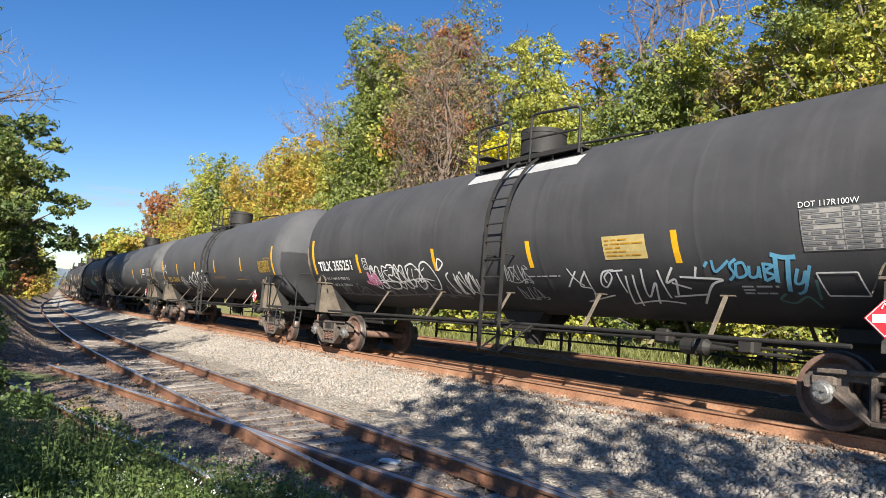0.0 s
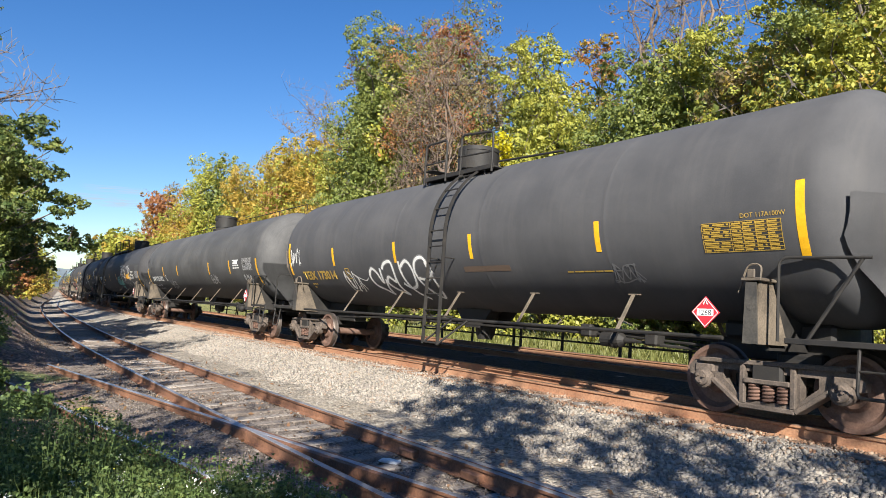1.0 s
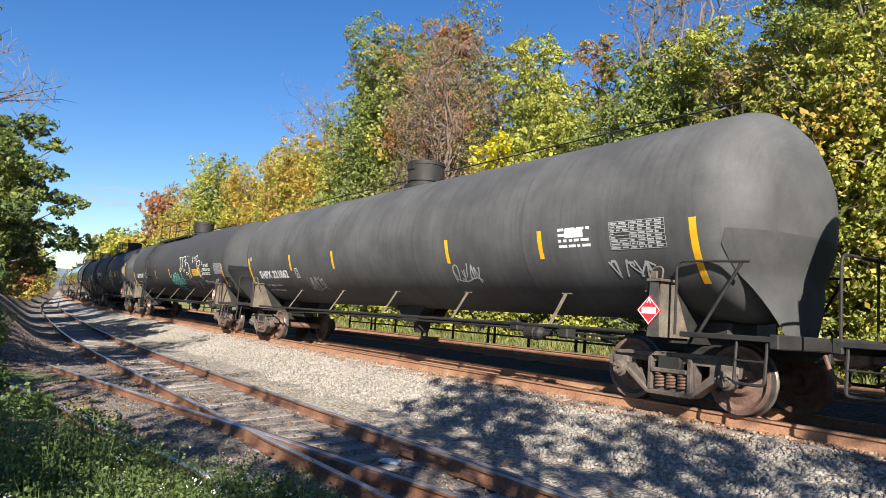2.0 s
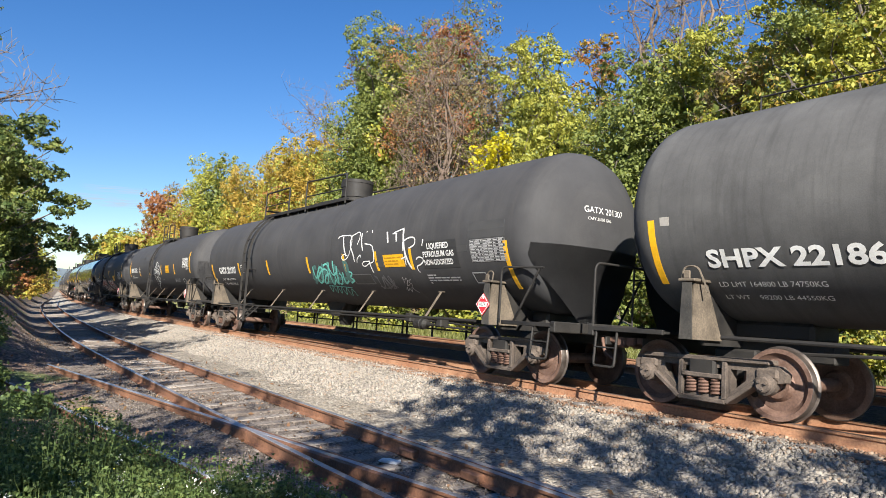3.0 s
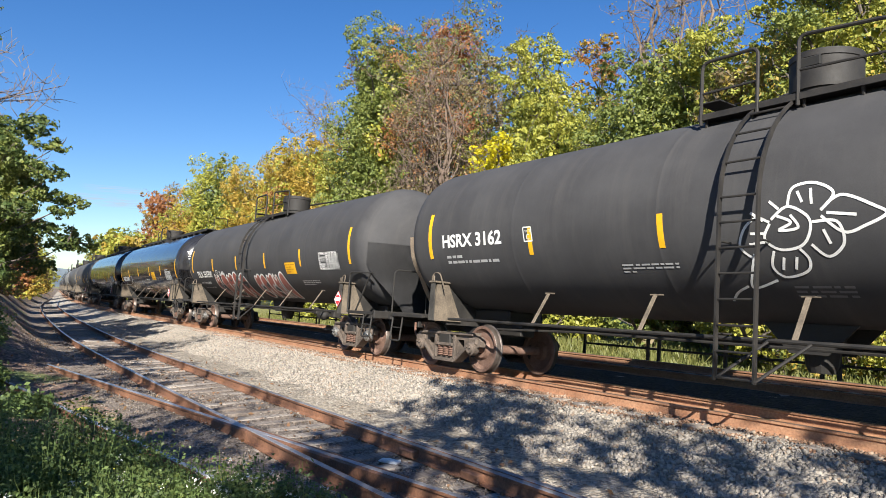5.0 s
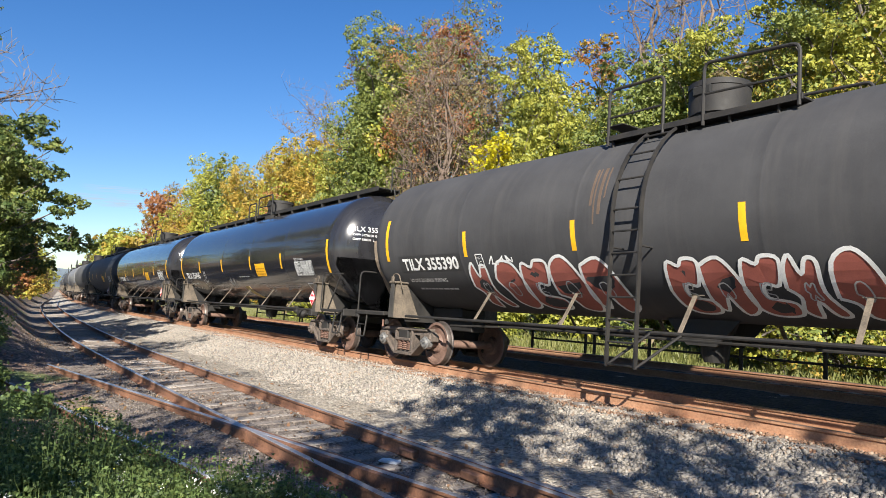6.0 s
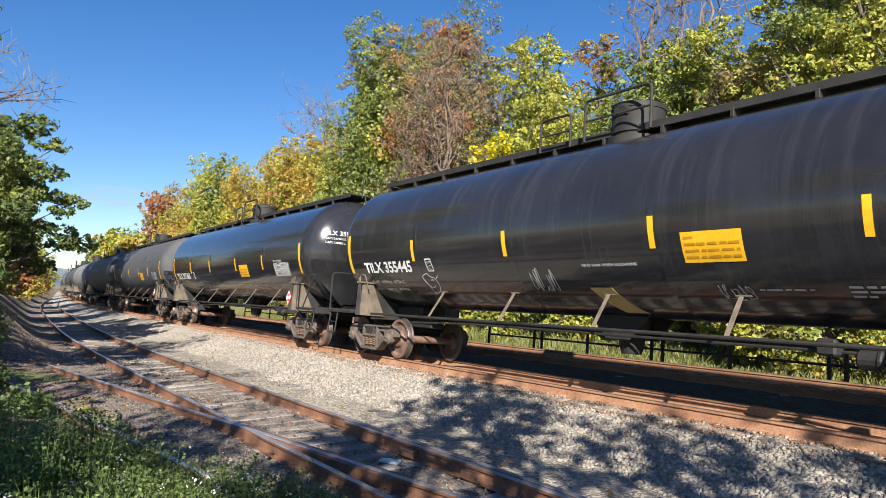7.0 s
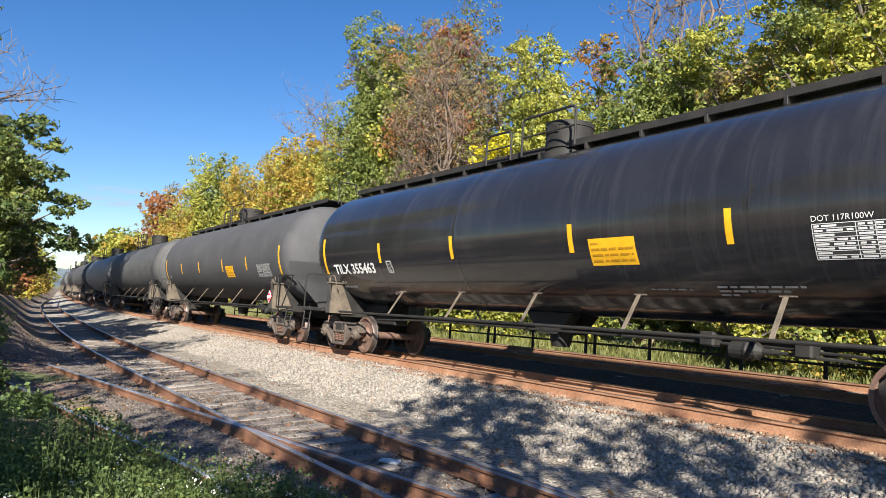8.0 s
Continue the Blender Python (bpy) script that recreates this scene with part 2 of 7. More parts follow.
def box(bm, x0, x1, y0, y1, z0, z1, bevel=0.0, m=None):
    r = bmesh.ops.create_cube(bm, size=1.0)
    t = Matrix.Translation(((x0 + x1) / 2, (y0 + y1) / 2, (z0 + z1) / 2)) @ Matrix.Diagonal((abs(x1 - x0), abs(y1 - y0), abs(z1 - z0), 1))
    bmesh.ops.transform(bm, matrix=(m @ t) if m else t, verts=r["verts"])
    if bevel:
        es = list({e for v in r["verts"] for e in v.link_edges})
        bmesh.ops.bevel(bm, geom=es, offset=bevel, segments=1, affect="EDGES")


def tube(bm, pts, r, sides=8, cap=True):
    """A round bar through points; r is one radius or one for each point."""
    pts = [Vector(p) for p in pts]
    rs = r if isinstance(r, (list, tuple)) else [r] * len(pts)
    rings, up = [], None
    for i, p in enumerate(pts):
        d = (pts[min(i + 1, len(pts) - 1)] - pts[max(i - 1, 0)]).normalized()
        a = d.orthogonal().normalized() if up is None else (up - d * up.dot(d)).normalized()
        up, b = a, d.cross(a)
        rings.append([bm.verts.new(p + (a * math.cos(6.28319 * k / sides) + b * math.sin(6.28319 * k / sides)) * rs[i]) for k in range(sides)])
    for q, s in zip(rings, rings[1:]):
        for k in range(sides):
            bm.faces.new((q[k], q[(k + 1) % sides], s[(k + 1) % sides], s[k]))
    if cap:
        bm.faces.new(rings[0][::-1])
        bm.faces.new(rings[-1])


def rounded(pts, r=0.08, n=4):
    """Points with their inner corners rounded, for bent pipes."""
    pts = [Vector(p) for p in pts]
    out = [pts[0]]
    for a, b, c in zip(pts, pts[1:], pts[2:]):
        u, w = (a - b), (c - b)
        k = min(r, u.length * 0.45, w.length * 0.45)
        p, q = b + u.normalized() * k, b + w.normalized() * k
        for i in range(n + 1):
            t = i / n
            out.append(p * (1 - t) ** 2 + b * 2 * t * (1 - t) + q * t * t)
    return out + [pts[-1]]


def lathe(bm, prof, seg=32, axis="x", m=None):
    """Turns (along, radius) points about an axis."""
    rings = []
    for a, r in prof:
        ring = []
        for k in range(seg):
            c, s = math.cos(2 * math.pi * k / seg) * r, math.sin(2 * math.pi * k / seg) * r
            co = Vector((a, c, s) if axis == "x" else (s, a, c) if axis == "y" else (c, s, a))
            ring.append(bm.verts.new(m @ co if m else co))
        rings.append(ring)
    for q, s in zip(rings, rings[1:]):
        for k in range(seg):
            bm.faces.new((q[k], q[(k + 1) % seg], s[(k + 1) % seg], s[k]))
    for ring, flip in ((rings[0], True), (rings[-1], False)):
        if prof[0 if flip else -1][1] > 1e-4:
            bm.faces.new(ring[::-1] if flip else ring)


def extrude_poly(bm, pts, y0, y1, m=None):
    """A plate: an outline in x and z, thick from y0 to y1."""
    tr = (lambda p: m @ Vector(p)) if m else Vector
    a = [bm.verts.new(tr((x, y0, z))) for x, z in pts]
    b = [bm.verts.new(tr((x, y1, z))) for x, z in pts]
    bm.faces.new(a[::-1])
    bm.faces.new(b)
    for i in range(len(pts)):
        j = (i + 1) % len(pts)
        bm.faces.new((a[i], a[j], b[j], b[i]))


def clean(bm):
    bmesh.ops.recalc_face_normals(bm, faces=bm.faces)
    return bm


# ---- the line of the main track ----
GAUGE, CANT, SPEED = 1.51, 0.0707, 16.817
_S = np.arange(-560.0, 120.1, 0.5)
_K = np.interp(_S, [-165, -160, -105, -65, -30, 0, 30], [0, -0.00007, 0.000735, 0.000918, 0.000875, 0.00052, 0.0005])
_i0 = int(np.argmin(np.abs(_S)))


def _along(v):
    c = np.concatenate([[0], np.cumsum((v[1:] + v[:-1]) * 0.25)])
    return c - c[_i0]


_TH = _along(_K)
_PX, _PY = _along(np.cos(_TH)), _along(np.sin(_TH)) + 8.58


def line_at(s):
    return float(np.interp(s, _S, _PX)), float(np.interp(s, _S, _PY)), float(np.interp(s, _S, _TH))


def spot(s, lat, z=0.0, cant=CANT):
    """World place beside the near rail: s along the line, lat metres beyond it, z above its head."""
    x, y, t = line_at(s)
    lt, zz = lat + cant * z, z - cant * lat
    return Vector((x - lt * math.sin(t), y + lt * math.cos(t), zz))


def track_frame(s):
    """The pose of a car that stands at s: origin between the rails, at the rail heads."""
    x, y, t = line_at(s)
    return pose(x, y, 0, 0, 0, math.degrees(t)) @ pose(0, 0, 0, -math.degrees(CANT)) @ Matrix.Translation((0, GAUGE / 2, 0))


def sweep(bm, prof, stations, place, closed=False, slot=None):
    """Sweeps a (lat, z) profile along stations; place(s, lat, z) gives the point."""
    rings = [[bm.verts.new(place(s, a, z)) for a, z in prof] for s in stations]
    n = len(prof)
    for q, r in zip(rings, rings[1:]):
        for k in range(n if closed else n - 1):
            f = bm.faces.new((q[k], q[(k + 1) % n], r[(k + 1) % n], r[k]))
            if slot:
                f.material_index = slot(k)
    if closed:
        bm.faces.new(rings[0])
        bm.faces.new(rings[-1][::-1])


RAIL = [(-0.075, -0.175), (-0.075, -0.16), (-0.015, -0.145), (-0.009, -0.05), (-0.034, -0.038), (-0.036, -0.008), (-0.028, 0.0), (0.028, 0.0), (0.036, -0.008), (0.034, -0.038), (0.009, -0.05), (0.015, -0.145), (0.075, -0.16), (0.075, -0.175)]


def rail_part(parent, place, stations, mats, shift=0.0):
    bm = bmesh.new()
    sweep(bm, [(a + shift, z) for a, z in RAIL], stations, place, True, lambda k: 1 if 5 <= k <= 7 else 0)
    clean(bm)
    return part("rail", bm, mats, parent)


def thing(name, label, category, group="", kind="", m=None):
    ob = new(name)
    ob.empty_display_size = 0.3
    if m is not None:
        ob.matrix_basis = m
    return tagged(ob, label, category, group, kind)


# ---- ground ----
def smooth(a, b, v):
    t = np.clip((v - a) / (b - a), 0, 1)
    return t * t * (3 - 2 * t)


_SIDE_S = [-150, -128, -104, -82, -56, -39, -28, 0, 60]
_SIDE_L = [-0.05, -0.75, -1.6, -2.4, -3.05, -3.5, -3.82, -3.70, -3.70]


def side_lat(s):
    """How far the siding's inner rail stands from the main line."""
    k = [s - 6, s - 3, s, s + 3, s + 6]
    return float(np.mean(np.interp(k, _SIDE_S, _SIDE_L)))


def main_y(x):
    return np.interp(x, _PX, _PY)


def ground_z(x, y):
    x, y = np.asarray(x, float), np.asarray(y, float)
    lat = y - main_y(x)
    edge = main_y(x) + np.interp(x, _SIDE_S, _SIDE_L) - 1.5 - 0.55
    z = -0.49 + 0 * x
    d = edge - y
    far_bank = smooth(-17, -26, x)
    z = z + far_bank * (1.75 * smooth(0.0, 2.6, d) + 0.5 * smooth(2.6, 12, d))
    z = z + (1 - far_bank) * (0.42 * smooth(1.2, 3.6, d) + 0.9 * smooth(4, 14, d))
    sl = np.interp(x, _SIDE_S, _SIDE_L)
    z = z + 0.05 * (smooth(sl + 0.02, sl + 0.2, lat) + smooth(sl - 1.52, sl - 1.7, lat)) * smooth(-4.5, 0.5, d * -1 + 1)
    z = z + np.where(lat > -2.6, -0.16 * smooth(-2.6, -1.8, lat), 0)
    z = z + 0.35 * smooth(9, 16, lat) + 1.4 * smooth(16, 40, lat)
    n = np.sin(x * 1.7 + 1.3 * np.sin(y * 0.9)) * np.sin(y * 2.1 + 0.7 * np.sin(x * 1.1)) * 0.025
    n2 = np.sin(x * 0.31 + y * 0.23) * np.sin(y * 0.37 - x * 0.11) * 0.12
    return z + n + n2 * smooth(2.0, 6.0, d) + n2 * smooth(8, 14, lat)


def spaced(lo, a, b, hi, step, grow=1.16):
    mid = list(np.arange(a, b + step / 2, step))
    out, v, g = [], a, step
    while v > lo:
        g *= grow
        v -= g
        out.append(v)
    left, out, v, g = out[::-1], [], b, step
    while v < hi:
        g *= grow
        v += g
        out.append(v)
    return np.array(left + mid + out)


def build_ground():
    xs, ys = spaced(-2600, -70, 8, 1500, 0.35), spaced(-1500, -8, 24, 2600, 0.3)
    gx, gy = np.meshgrid(xs, ys)
    gz = ground_z(gx, gy)
    v = np.stack([gx.ravel(), gy.ravel(), gz.ravel()], 1)
    w = len(xs)
    i = (np.arange(len(ys) - 1)[:, None] * w + np.arange(w - 1)[None]).ravel()
    f = np.stack([i, i + 1, i + w + 1, i + w], 1)
    lat = (gy - main_y(gx))
    fy = ((lat[:-1, :-1] + lat[1:, 1:]) / 2).ravel()
    fx = ((gx[:-1, :-1] + gx[1:, 1:]) / 2).ravel()
    sl = np.interp(fx, _SIDE_S, _SIDE_L)
    slots = np.where((fy < -1.5) & (fy > sl - 2.6), 1, 0)
    slots = np.where((fy < -1.5) & (fy > sl + 0.12), 3, slots)
    slots = np.where(fy > 7.0, 2, slots)
    ob = new("ground", raw_mesh("ground", v, f, (M_SOIL, M_SIDING, M_MEADOW, M_TANBALLAST), True, slots))
    tagged(ob, "earth strewn with fallen leaves, gravel and grass along the tracks", "ground", kind="structure")


M_MEADOW = speckle("rough_grass_ground", [(0.0, (0.10, 0.12, 0.035)), (0.5, (0.19, 0.20, 0.06)), (1.0, (0.30, 0.27, 0.11))], 9.0, 0.9, 0.05, (0.4, 0.6, (0.16, 0.13, 0.06)))
M_TANBALLAST = speckle("dusty_tan_ballast", [(0.0, (0.17, 0.145, 0.115)), (0.5, (0.34, 0.29, 0.225)), (1.0, (0.46, 0.41, 0.33))], 21.0, 1.0, 0.03, (0.8, 0.60, (0.30, 0.22, 0.14)))
build_ground()

STATIONS = list(np.arange(-556, -120, 6.0)) + list(np.arange(-120, -40, 2.0)) + list(np.arange(-40, 14, 0.5)) + list(np.arange(14, 116, 6.0))


def build_ballast():
    prof = [(-3.1, -0.53), (-2.5, -0.47), (-1.9, -0.40), (-1.3, -0.30), (-0.95, -0.22), (-0.55, -0.185), (-0.2, -0.18), (0.3, -0.18), (0.755, -0.185), (1.2, -0.18), (1.75, -0.18), (2.2, -0.19), (2.8, -0.24), (3.4, -0.27), (3.8, -0.26), (4.95, -0.27), (6.2, -0.27), (6.8, -0.33), (7.6, -0.6)]
    bm = bmesh.new()

    def place(s, a, z):
        c = CANT if a < 2.4 else CANT * max(0, (3.4 - a))
        p = spot(s, a, z, c if a > -0.3 else 0.0)
        p.z += (noise.noise(p * 1.7) * 0.03 + noise.noise(p * 5) * 0.012) * (1 if -3 < a < 7.4 else 0)
        return p

    # Slot 2 puts the train's shade into the stone, out to the second track.
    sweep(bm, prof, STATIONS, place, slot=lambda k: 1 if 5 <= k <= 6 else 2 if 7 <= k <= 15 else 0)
    clean(bm)
    for f in bm.faces:
        f.smooth = True
    ob = new("ballast_bed", mesh_of("ballast_bed", bm, (M_BALLAST, M_BALLASTRUST, M_BALLASTSHADE)))
    tagged(ob, "pale grey crushed stone under the main tracks, rust-stained by the rails, train shade painted in", "ballast", kind="structure")


M_BALLASTRUST = speckle("rusty_ballast_bed", [(0.0, (0.14, 0.08, 0.05)), (0.5, (0.30, 0.16, 0.09)), (1.0, (0.42, 0.28, 0.18))], 19.0, 1.0, 0.03, (0.9, 0.6, (0.36, 0.32, 0.28)))
# Near-black stone: the shade under the train is put into its colour.
M_BALLASTSHADE = speckle("shaded_ballast_bed", [(0.0, (0.012, 0.011, 0.010)), (0.5, (0.026, 0.022, 0.019)), (1.0, (0.055, 0.046, 0.040))], 19.0, 1.0, 0.03, (0.9, 0.70, (0.075, 0.05, 0.035)))
build_ballast()


# ---- tracks ----
def sleeper_mesh(length, name="sleeper"):
    bm = bmesh.new()
    box(bm, -0.115, 0.115, -length / 2, length / 2, -0.16, 0.0, 0.012)
    for v in bm.verts:
        v.co.z += noise.noise(v.co * 3.1) * 0.008
        v.co.x += noise.noise(v.co * 2.3 + Vector((5, 0, 0))) * 0.01
    return mesh_of(name, bm, M_TIE)


def build_track(name, label, lats, z, place, stations, sleepers, mats, cant_deg=0.0):
    tr = thing(name, label, "railway track", kind="structure")
    for lt in lats:
        rail_part(tr, place, stations, mats, lt)
    me = sleeper_mesh(2.3 if name == "siding_track" else 2.6)
    mid = sum(lats) / 2
    rnd = random.Random(len(name))
    for s in sleepers:
        p = place(s, mid, 0)
        q = place(s + 0.2, mid, 0)
        h = math.atan2(q.y - p.y, q.x - p.x)
        put("sleeper", me, tr, pose(p.x, p.y, p.z - (0.205 if name == "spur_track" else 0.168) - rnd.random() * 0.012, -cant_deg, 0, math.degrees(h) + rnd.uniform(-1.5, 1.5)) @ Matrix.Translation((0, rnd.uniform(-0.05, 0.05), 0)))
    return tr


def place_main(s, a, z):
    return spot(s, a, z)


def place_second(s, a, z):
    return spot(s, a, z - 0.10, 0.0)


def place_siding(s, a, z):
    return spot(s, a + side_lat(s), z - 0.30, 0.0)


def place_spur(x, a, z):
    return Vector((x, 3.06 + 0.138 * (x + 11.7) + a, z - 0.303))


RAILSTEPS = list(np.arange(-556, -150, 8.0)) + list(np.arange(-150, 20, 1.0)) + list(np.arange(20, 110, 8.0))
main_track = build_track("main_track", "rust-brown main line rails on buried wooden sleepers", (0.0, GAUGE), 0, place_main, RAILSTEPS, np.arange(-52, 8, 0.52), (M_RAIL, M_HEAD), 4.05)
second_track = build_track("second_track", "rusty parallel track beyond the freight train", (4.2, 5.71), 0, place_second, RAILSTEPS, np.arange(-45, 6, 0.52), (M_RAIL, M_HEAD))
siding_track = build_track("siding_track", "weathered siding with brown rails and grey split sleepers", (0.0, -1.5), 0, place_siding, [s for s in RAILSTEPS if -132 < s < 30], np.arange(-60, 4, 0.55), (M_RAILOLD, M_HEADSHINE))
spur_track = build_track("spur_track", "worn spur rails branching off the siding into weeds", (0.0, -1.46), 0, place_spur, list(np.arange(-23.5, 0.6, 0.5)), np.arange(-22, -12.5, 0.6), (M_RAILOLD, M_HEADSHINE))

# frog, guard rail and joint bars of the turnout
bm = bmesh.new()
sweep(bm, [(a - 0.11, z) for a, z in RAIL], list(np.arange(-9.2, -3.8, 0.3)), place_siding, True, lambda k: 1 if 5 <= k <= 7 else 0)
part("guard_rail", clean(bm), (M_RAILOLD, M_HEADSHINE), siding_track)
bm = bmesh.new()
sweep(bm, [(-0.10, -0.17), (-0.10, -0.02), (-0.065, -0.012), (0.065, -0.012), (0.10, -0.02), (0.10, -0.17)], list(np.arange(-10.4, -6.2, 0.3)), lambda s, a, z: place_spur(s, a + 0.02, z), True)
part("frog", clean(bm), M_RAILOLD, spur_track)
for s in (-9.3, -19.8, -31.0):
    bm = bmesh.new()
    for a in (-0.045, 0.045):
        sweep(bm, [(a - 0.014, -0.135), (a - 0.014, -0.055), (a + 0.014, -0.05), (a + 0.014, -0.135)], [s - 0.45, s, s + 0.45], place_siding, True)
    part("joint_bar", clean(bm), M_RAILOLD, siding_track)
for s in (-7.4, -6.1):
    bm = bmesh.new()
    p = place_siding(s, -0.09, -0.11)
    box(bm, p.x - 0.16, p.x + 0.16, p.y - 0.13, p.y + 0.03, p.z - 0.05, p.z + 0.05, 0.015)
    part("guard_clamp", clean(bm), M_RAILOLD, siding_track)


# ---- tank cars ----
R, ZC, WR = 1.53, 2.75, 0.457
CACHE = {}


def cached(key, build, material, smooth=False):
    if key not in CACHE:
        bm = bmesh.new()
        build(bm)
        clean(bm)
        CACHE[key] = mesh_of(key[0] if isinstance(key, tuple) else key, bm, material, smooth)
    return CACHE[key]


def b_wheel(bm):
    lathe(bm, [(-0.070, 0.09), (-0.085, 0.10), (-0.085, 0.17), (-0.02, 0.21), (-0.005, 0.33), (-0.045, 0.385), (-0.068, 0.395), (-0.068, 0.452), (-0.062, 0.457), (0.045, 0.46), (0.058, 0.472), (0.066, 0.488), (0.074, 0.478), (0.074, 0.395), (0.05, 0.385), (0.025, 0.33), (0.015, 0.21), (0.085, 0.17), (0.085, 0.09)], 40, "y")
    for f in bm.faces:
        r = math.hypot(f.calc_center_median().x, f.calc_center_median().z)
        if r > 0.44:
            f.material_index = 1


def b_axle(bm):
    lathe(bm, [(-1.05, 0.07), (-0.9, 0.085), (-0.8, 0.09), (0.8, 0.09), (0.9, 0.085), (1.05, 0.07)], 16, "y")


def b_side_frame(bm):
    # cast frame: two journal pockets, sloping arms and a deep middle with the spring window
    up = [(-1.12, 0.50), (-1.14, 0.60), (-1.05, 0.69), (-0.80, 0.71), (-0.62, 0.74), (0.62, 0.74), (0.80, 0.71), (1.05, 0.69), (1.14, 0.60), (1.12, 0.50), (1.03, 0.48), (1.03, 0.56), (0.76, 0.56), (0.74, 0.42), (0.60, 0.36), (0.44, 0.20), (0.36, 0.16), (-0.36, 0.16), (-0.44, 0.20), (-0.60, 0.36), (-0.74, 0.42), (-0.76, 0.56), (-1.03, 0.56), (-1.03, 0.48)]
    mid = [(-0.30, 0.24), (0.30, 0.24), (0.30, 0.60), (-0.30, 0.60)]
    tri = [(0.40, 0.30), (0.62, 0.48), (0.62, 0.60), (0.40, 0.60)]
    vs = [bm.verts.new((x, -0.07, z)) for x, z in up]
    es = [bm.edges.new((vs[i], vs[(i + 1) % len(vs)])) for i in range(len(vs))]
    for hole in (mid, tri, [(-x, z) for x, z in tri]):
        hv = [bm.verts.new((x, -0.07, z)) for x, z in hole]
        es += [bm.edges.new((hv[i], hv[(i + 1) % 4])) for i in range(4)]
    geo = bmesh.ops.triangle_fill(bm, edges=es, use_beauty=True)
    faces = [g for g in geo["geom"] if isinstance(g, bmesh.types.BMFace)]
    ext = bmesh.ops.extrude_face_region(bm, geom=faces)
    bmesh.ops.translate(bm, vec=(0, 0.14, 0), verts=[g for g in ext["geom"] if isinstance(g, bmesh.types.BMVert)])
    # flanges that give the casting its depth
    for x0, z0, x1, z1 in ((-0.36, 0.17, 0.36, 0.17), (0.36, 0.17, 0.76, 0.46), (-0.36, 0.17, -0.76, 0.46), (-0.95, 0.70, 0.95, 0.73)):
        d = math.atan2(z1 - z0, x1 - x0)
        ln = math.hypot(x1 - x0, z1 - z0)
        box(bm, -ln / 2, ln / 2, -0.13, 0.10, -0.03, 0.03, 0.01, pose((x0 + x1) / 2, 0, (z0 + z1) / 2, 0, -math.degrees(d), 0))
    for x in (-0.33, 0.33):
        box(bm, x - 0.035, x + 0.035, -0.12, 0.09, 0.2, 0.7, 0.01)
    box(bm, -0.3, 0.3, -0.14, 0.1, 0.455, 0.52, 0.012)
    for sx in (-1, 1):
        box(bm, sx * 0.895 - 0.15, sx * 0.895 + 0.15, -0.1, 0.1, 0.52, 0.66, 0.03)


def b_spring(bm):
    pts = [(0.068 * math.cos(a), 0.068 * math.sin(a), 0.235 + 0.215 * a / (6.2832 * 5)) for a in np.arange(0, 6.2832 * 5, 0.55)]
    tube(bm, pts, 0.021, 6)


def b_cap(bm):
    lathe(bm, [(0.06, 0.135), (-0.06, 0.135), (-0.075, 0.105), (-0.10, 0.10), (-0.11, 0.085), (-0.11, 0.0)], 20, "y")
    for k in range(3):
        a = k * 2.094 + 0.4
        lathe(bm, [(-0.10, 0.02), (-0.14, 0.02), (-0.14, 0.0)], 6, "y", Matrix.Translation((0.055 * math.cos(a), 0, 0.055 * math.sin(a))))


def b_bolster(bm):
    box(bm, -0.2, 0.2, -1.12, 1.12, 0.46, 0.72, 0.03)
    box(bm, -0.32, 0.32, -0.35, 0.35, 0.6, 0.86, 0.03)
    for x in (-0.52, 0.52):
        box(bm, x - 0.05, x + 0.05, -0.85, 0.85, 0.36, 0.46, 0.015)
        for y in (-0.76, 0.76):
            box(bm, x - 0.09, x + 0.09, y - 0.05, y + 0.05, 0.26, 0.56, 0.02)
    tube(bm, [(-0.5, -0.3, 0.42), (0.5, -0.3, 0.5)], 0.03, 6)


def add_truck(car, x, cap_mat):
    tr = put("truck", cached("truck", b_bolster, M_FRAME), car, Matrix.Translation((x, 0, 0)))
    for y in (-0.99, 0.99):
        put("side_frame", cached("side_frame", b_side_frame, M_TRUCK), tr, Matrix.Translation((0, y, 0)) @ (Matrix.Rotation(math.pi, 4, "Z") if y > 0 else Matrix()))
        for dx in (-0.19, 0.0, 0.19):
            put("spring", cached("spring", b_spring, M_SPRING, True), tr, Matrix.Translation((dx, y - math.copysign(0.04, -y), 0)))
        for dx in (-0.89, 0.89):
            put("bearing_cap", cached(("bearing_cap", cap_mat.name), b_cap, cap_mat, False), tr, Matrix.Translation((dx, y + math.copysign(0.06, y), WR)) @ (Matrix.Rotation(math.pi, 4, "Z") if y > 0 else Matrix()))
    axles = []
    for dx in (-0.89, 0.89):
        ax = put("axle", cached("axle", b_axle, M_WHEEL, True), car, Matrix.Translation((x + dx, 0, WR)))
        for y in (-0.755, 0.755):
            put("wheel", cached("wheel", b_wheel, (M_WHEEL, M_TREAD), True), ax, Matrix.Translation((0, y, 0)) @ (Matrix.Rotation(math.pi, 4, "Z") if y > 0 else Matrix()))
        axles.append((ax, x + dx))
    return axles


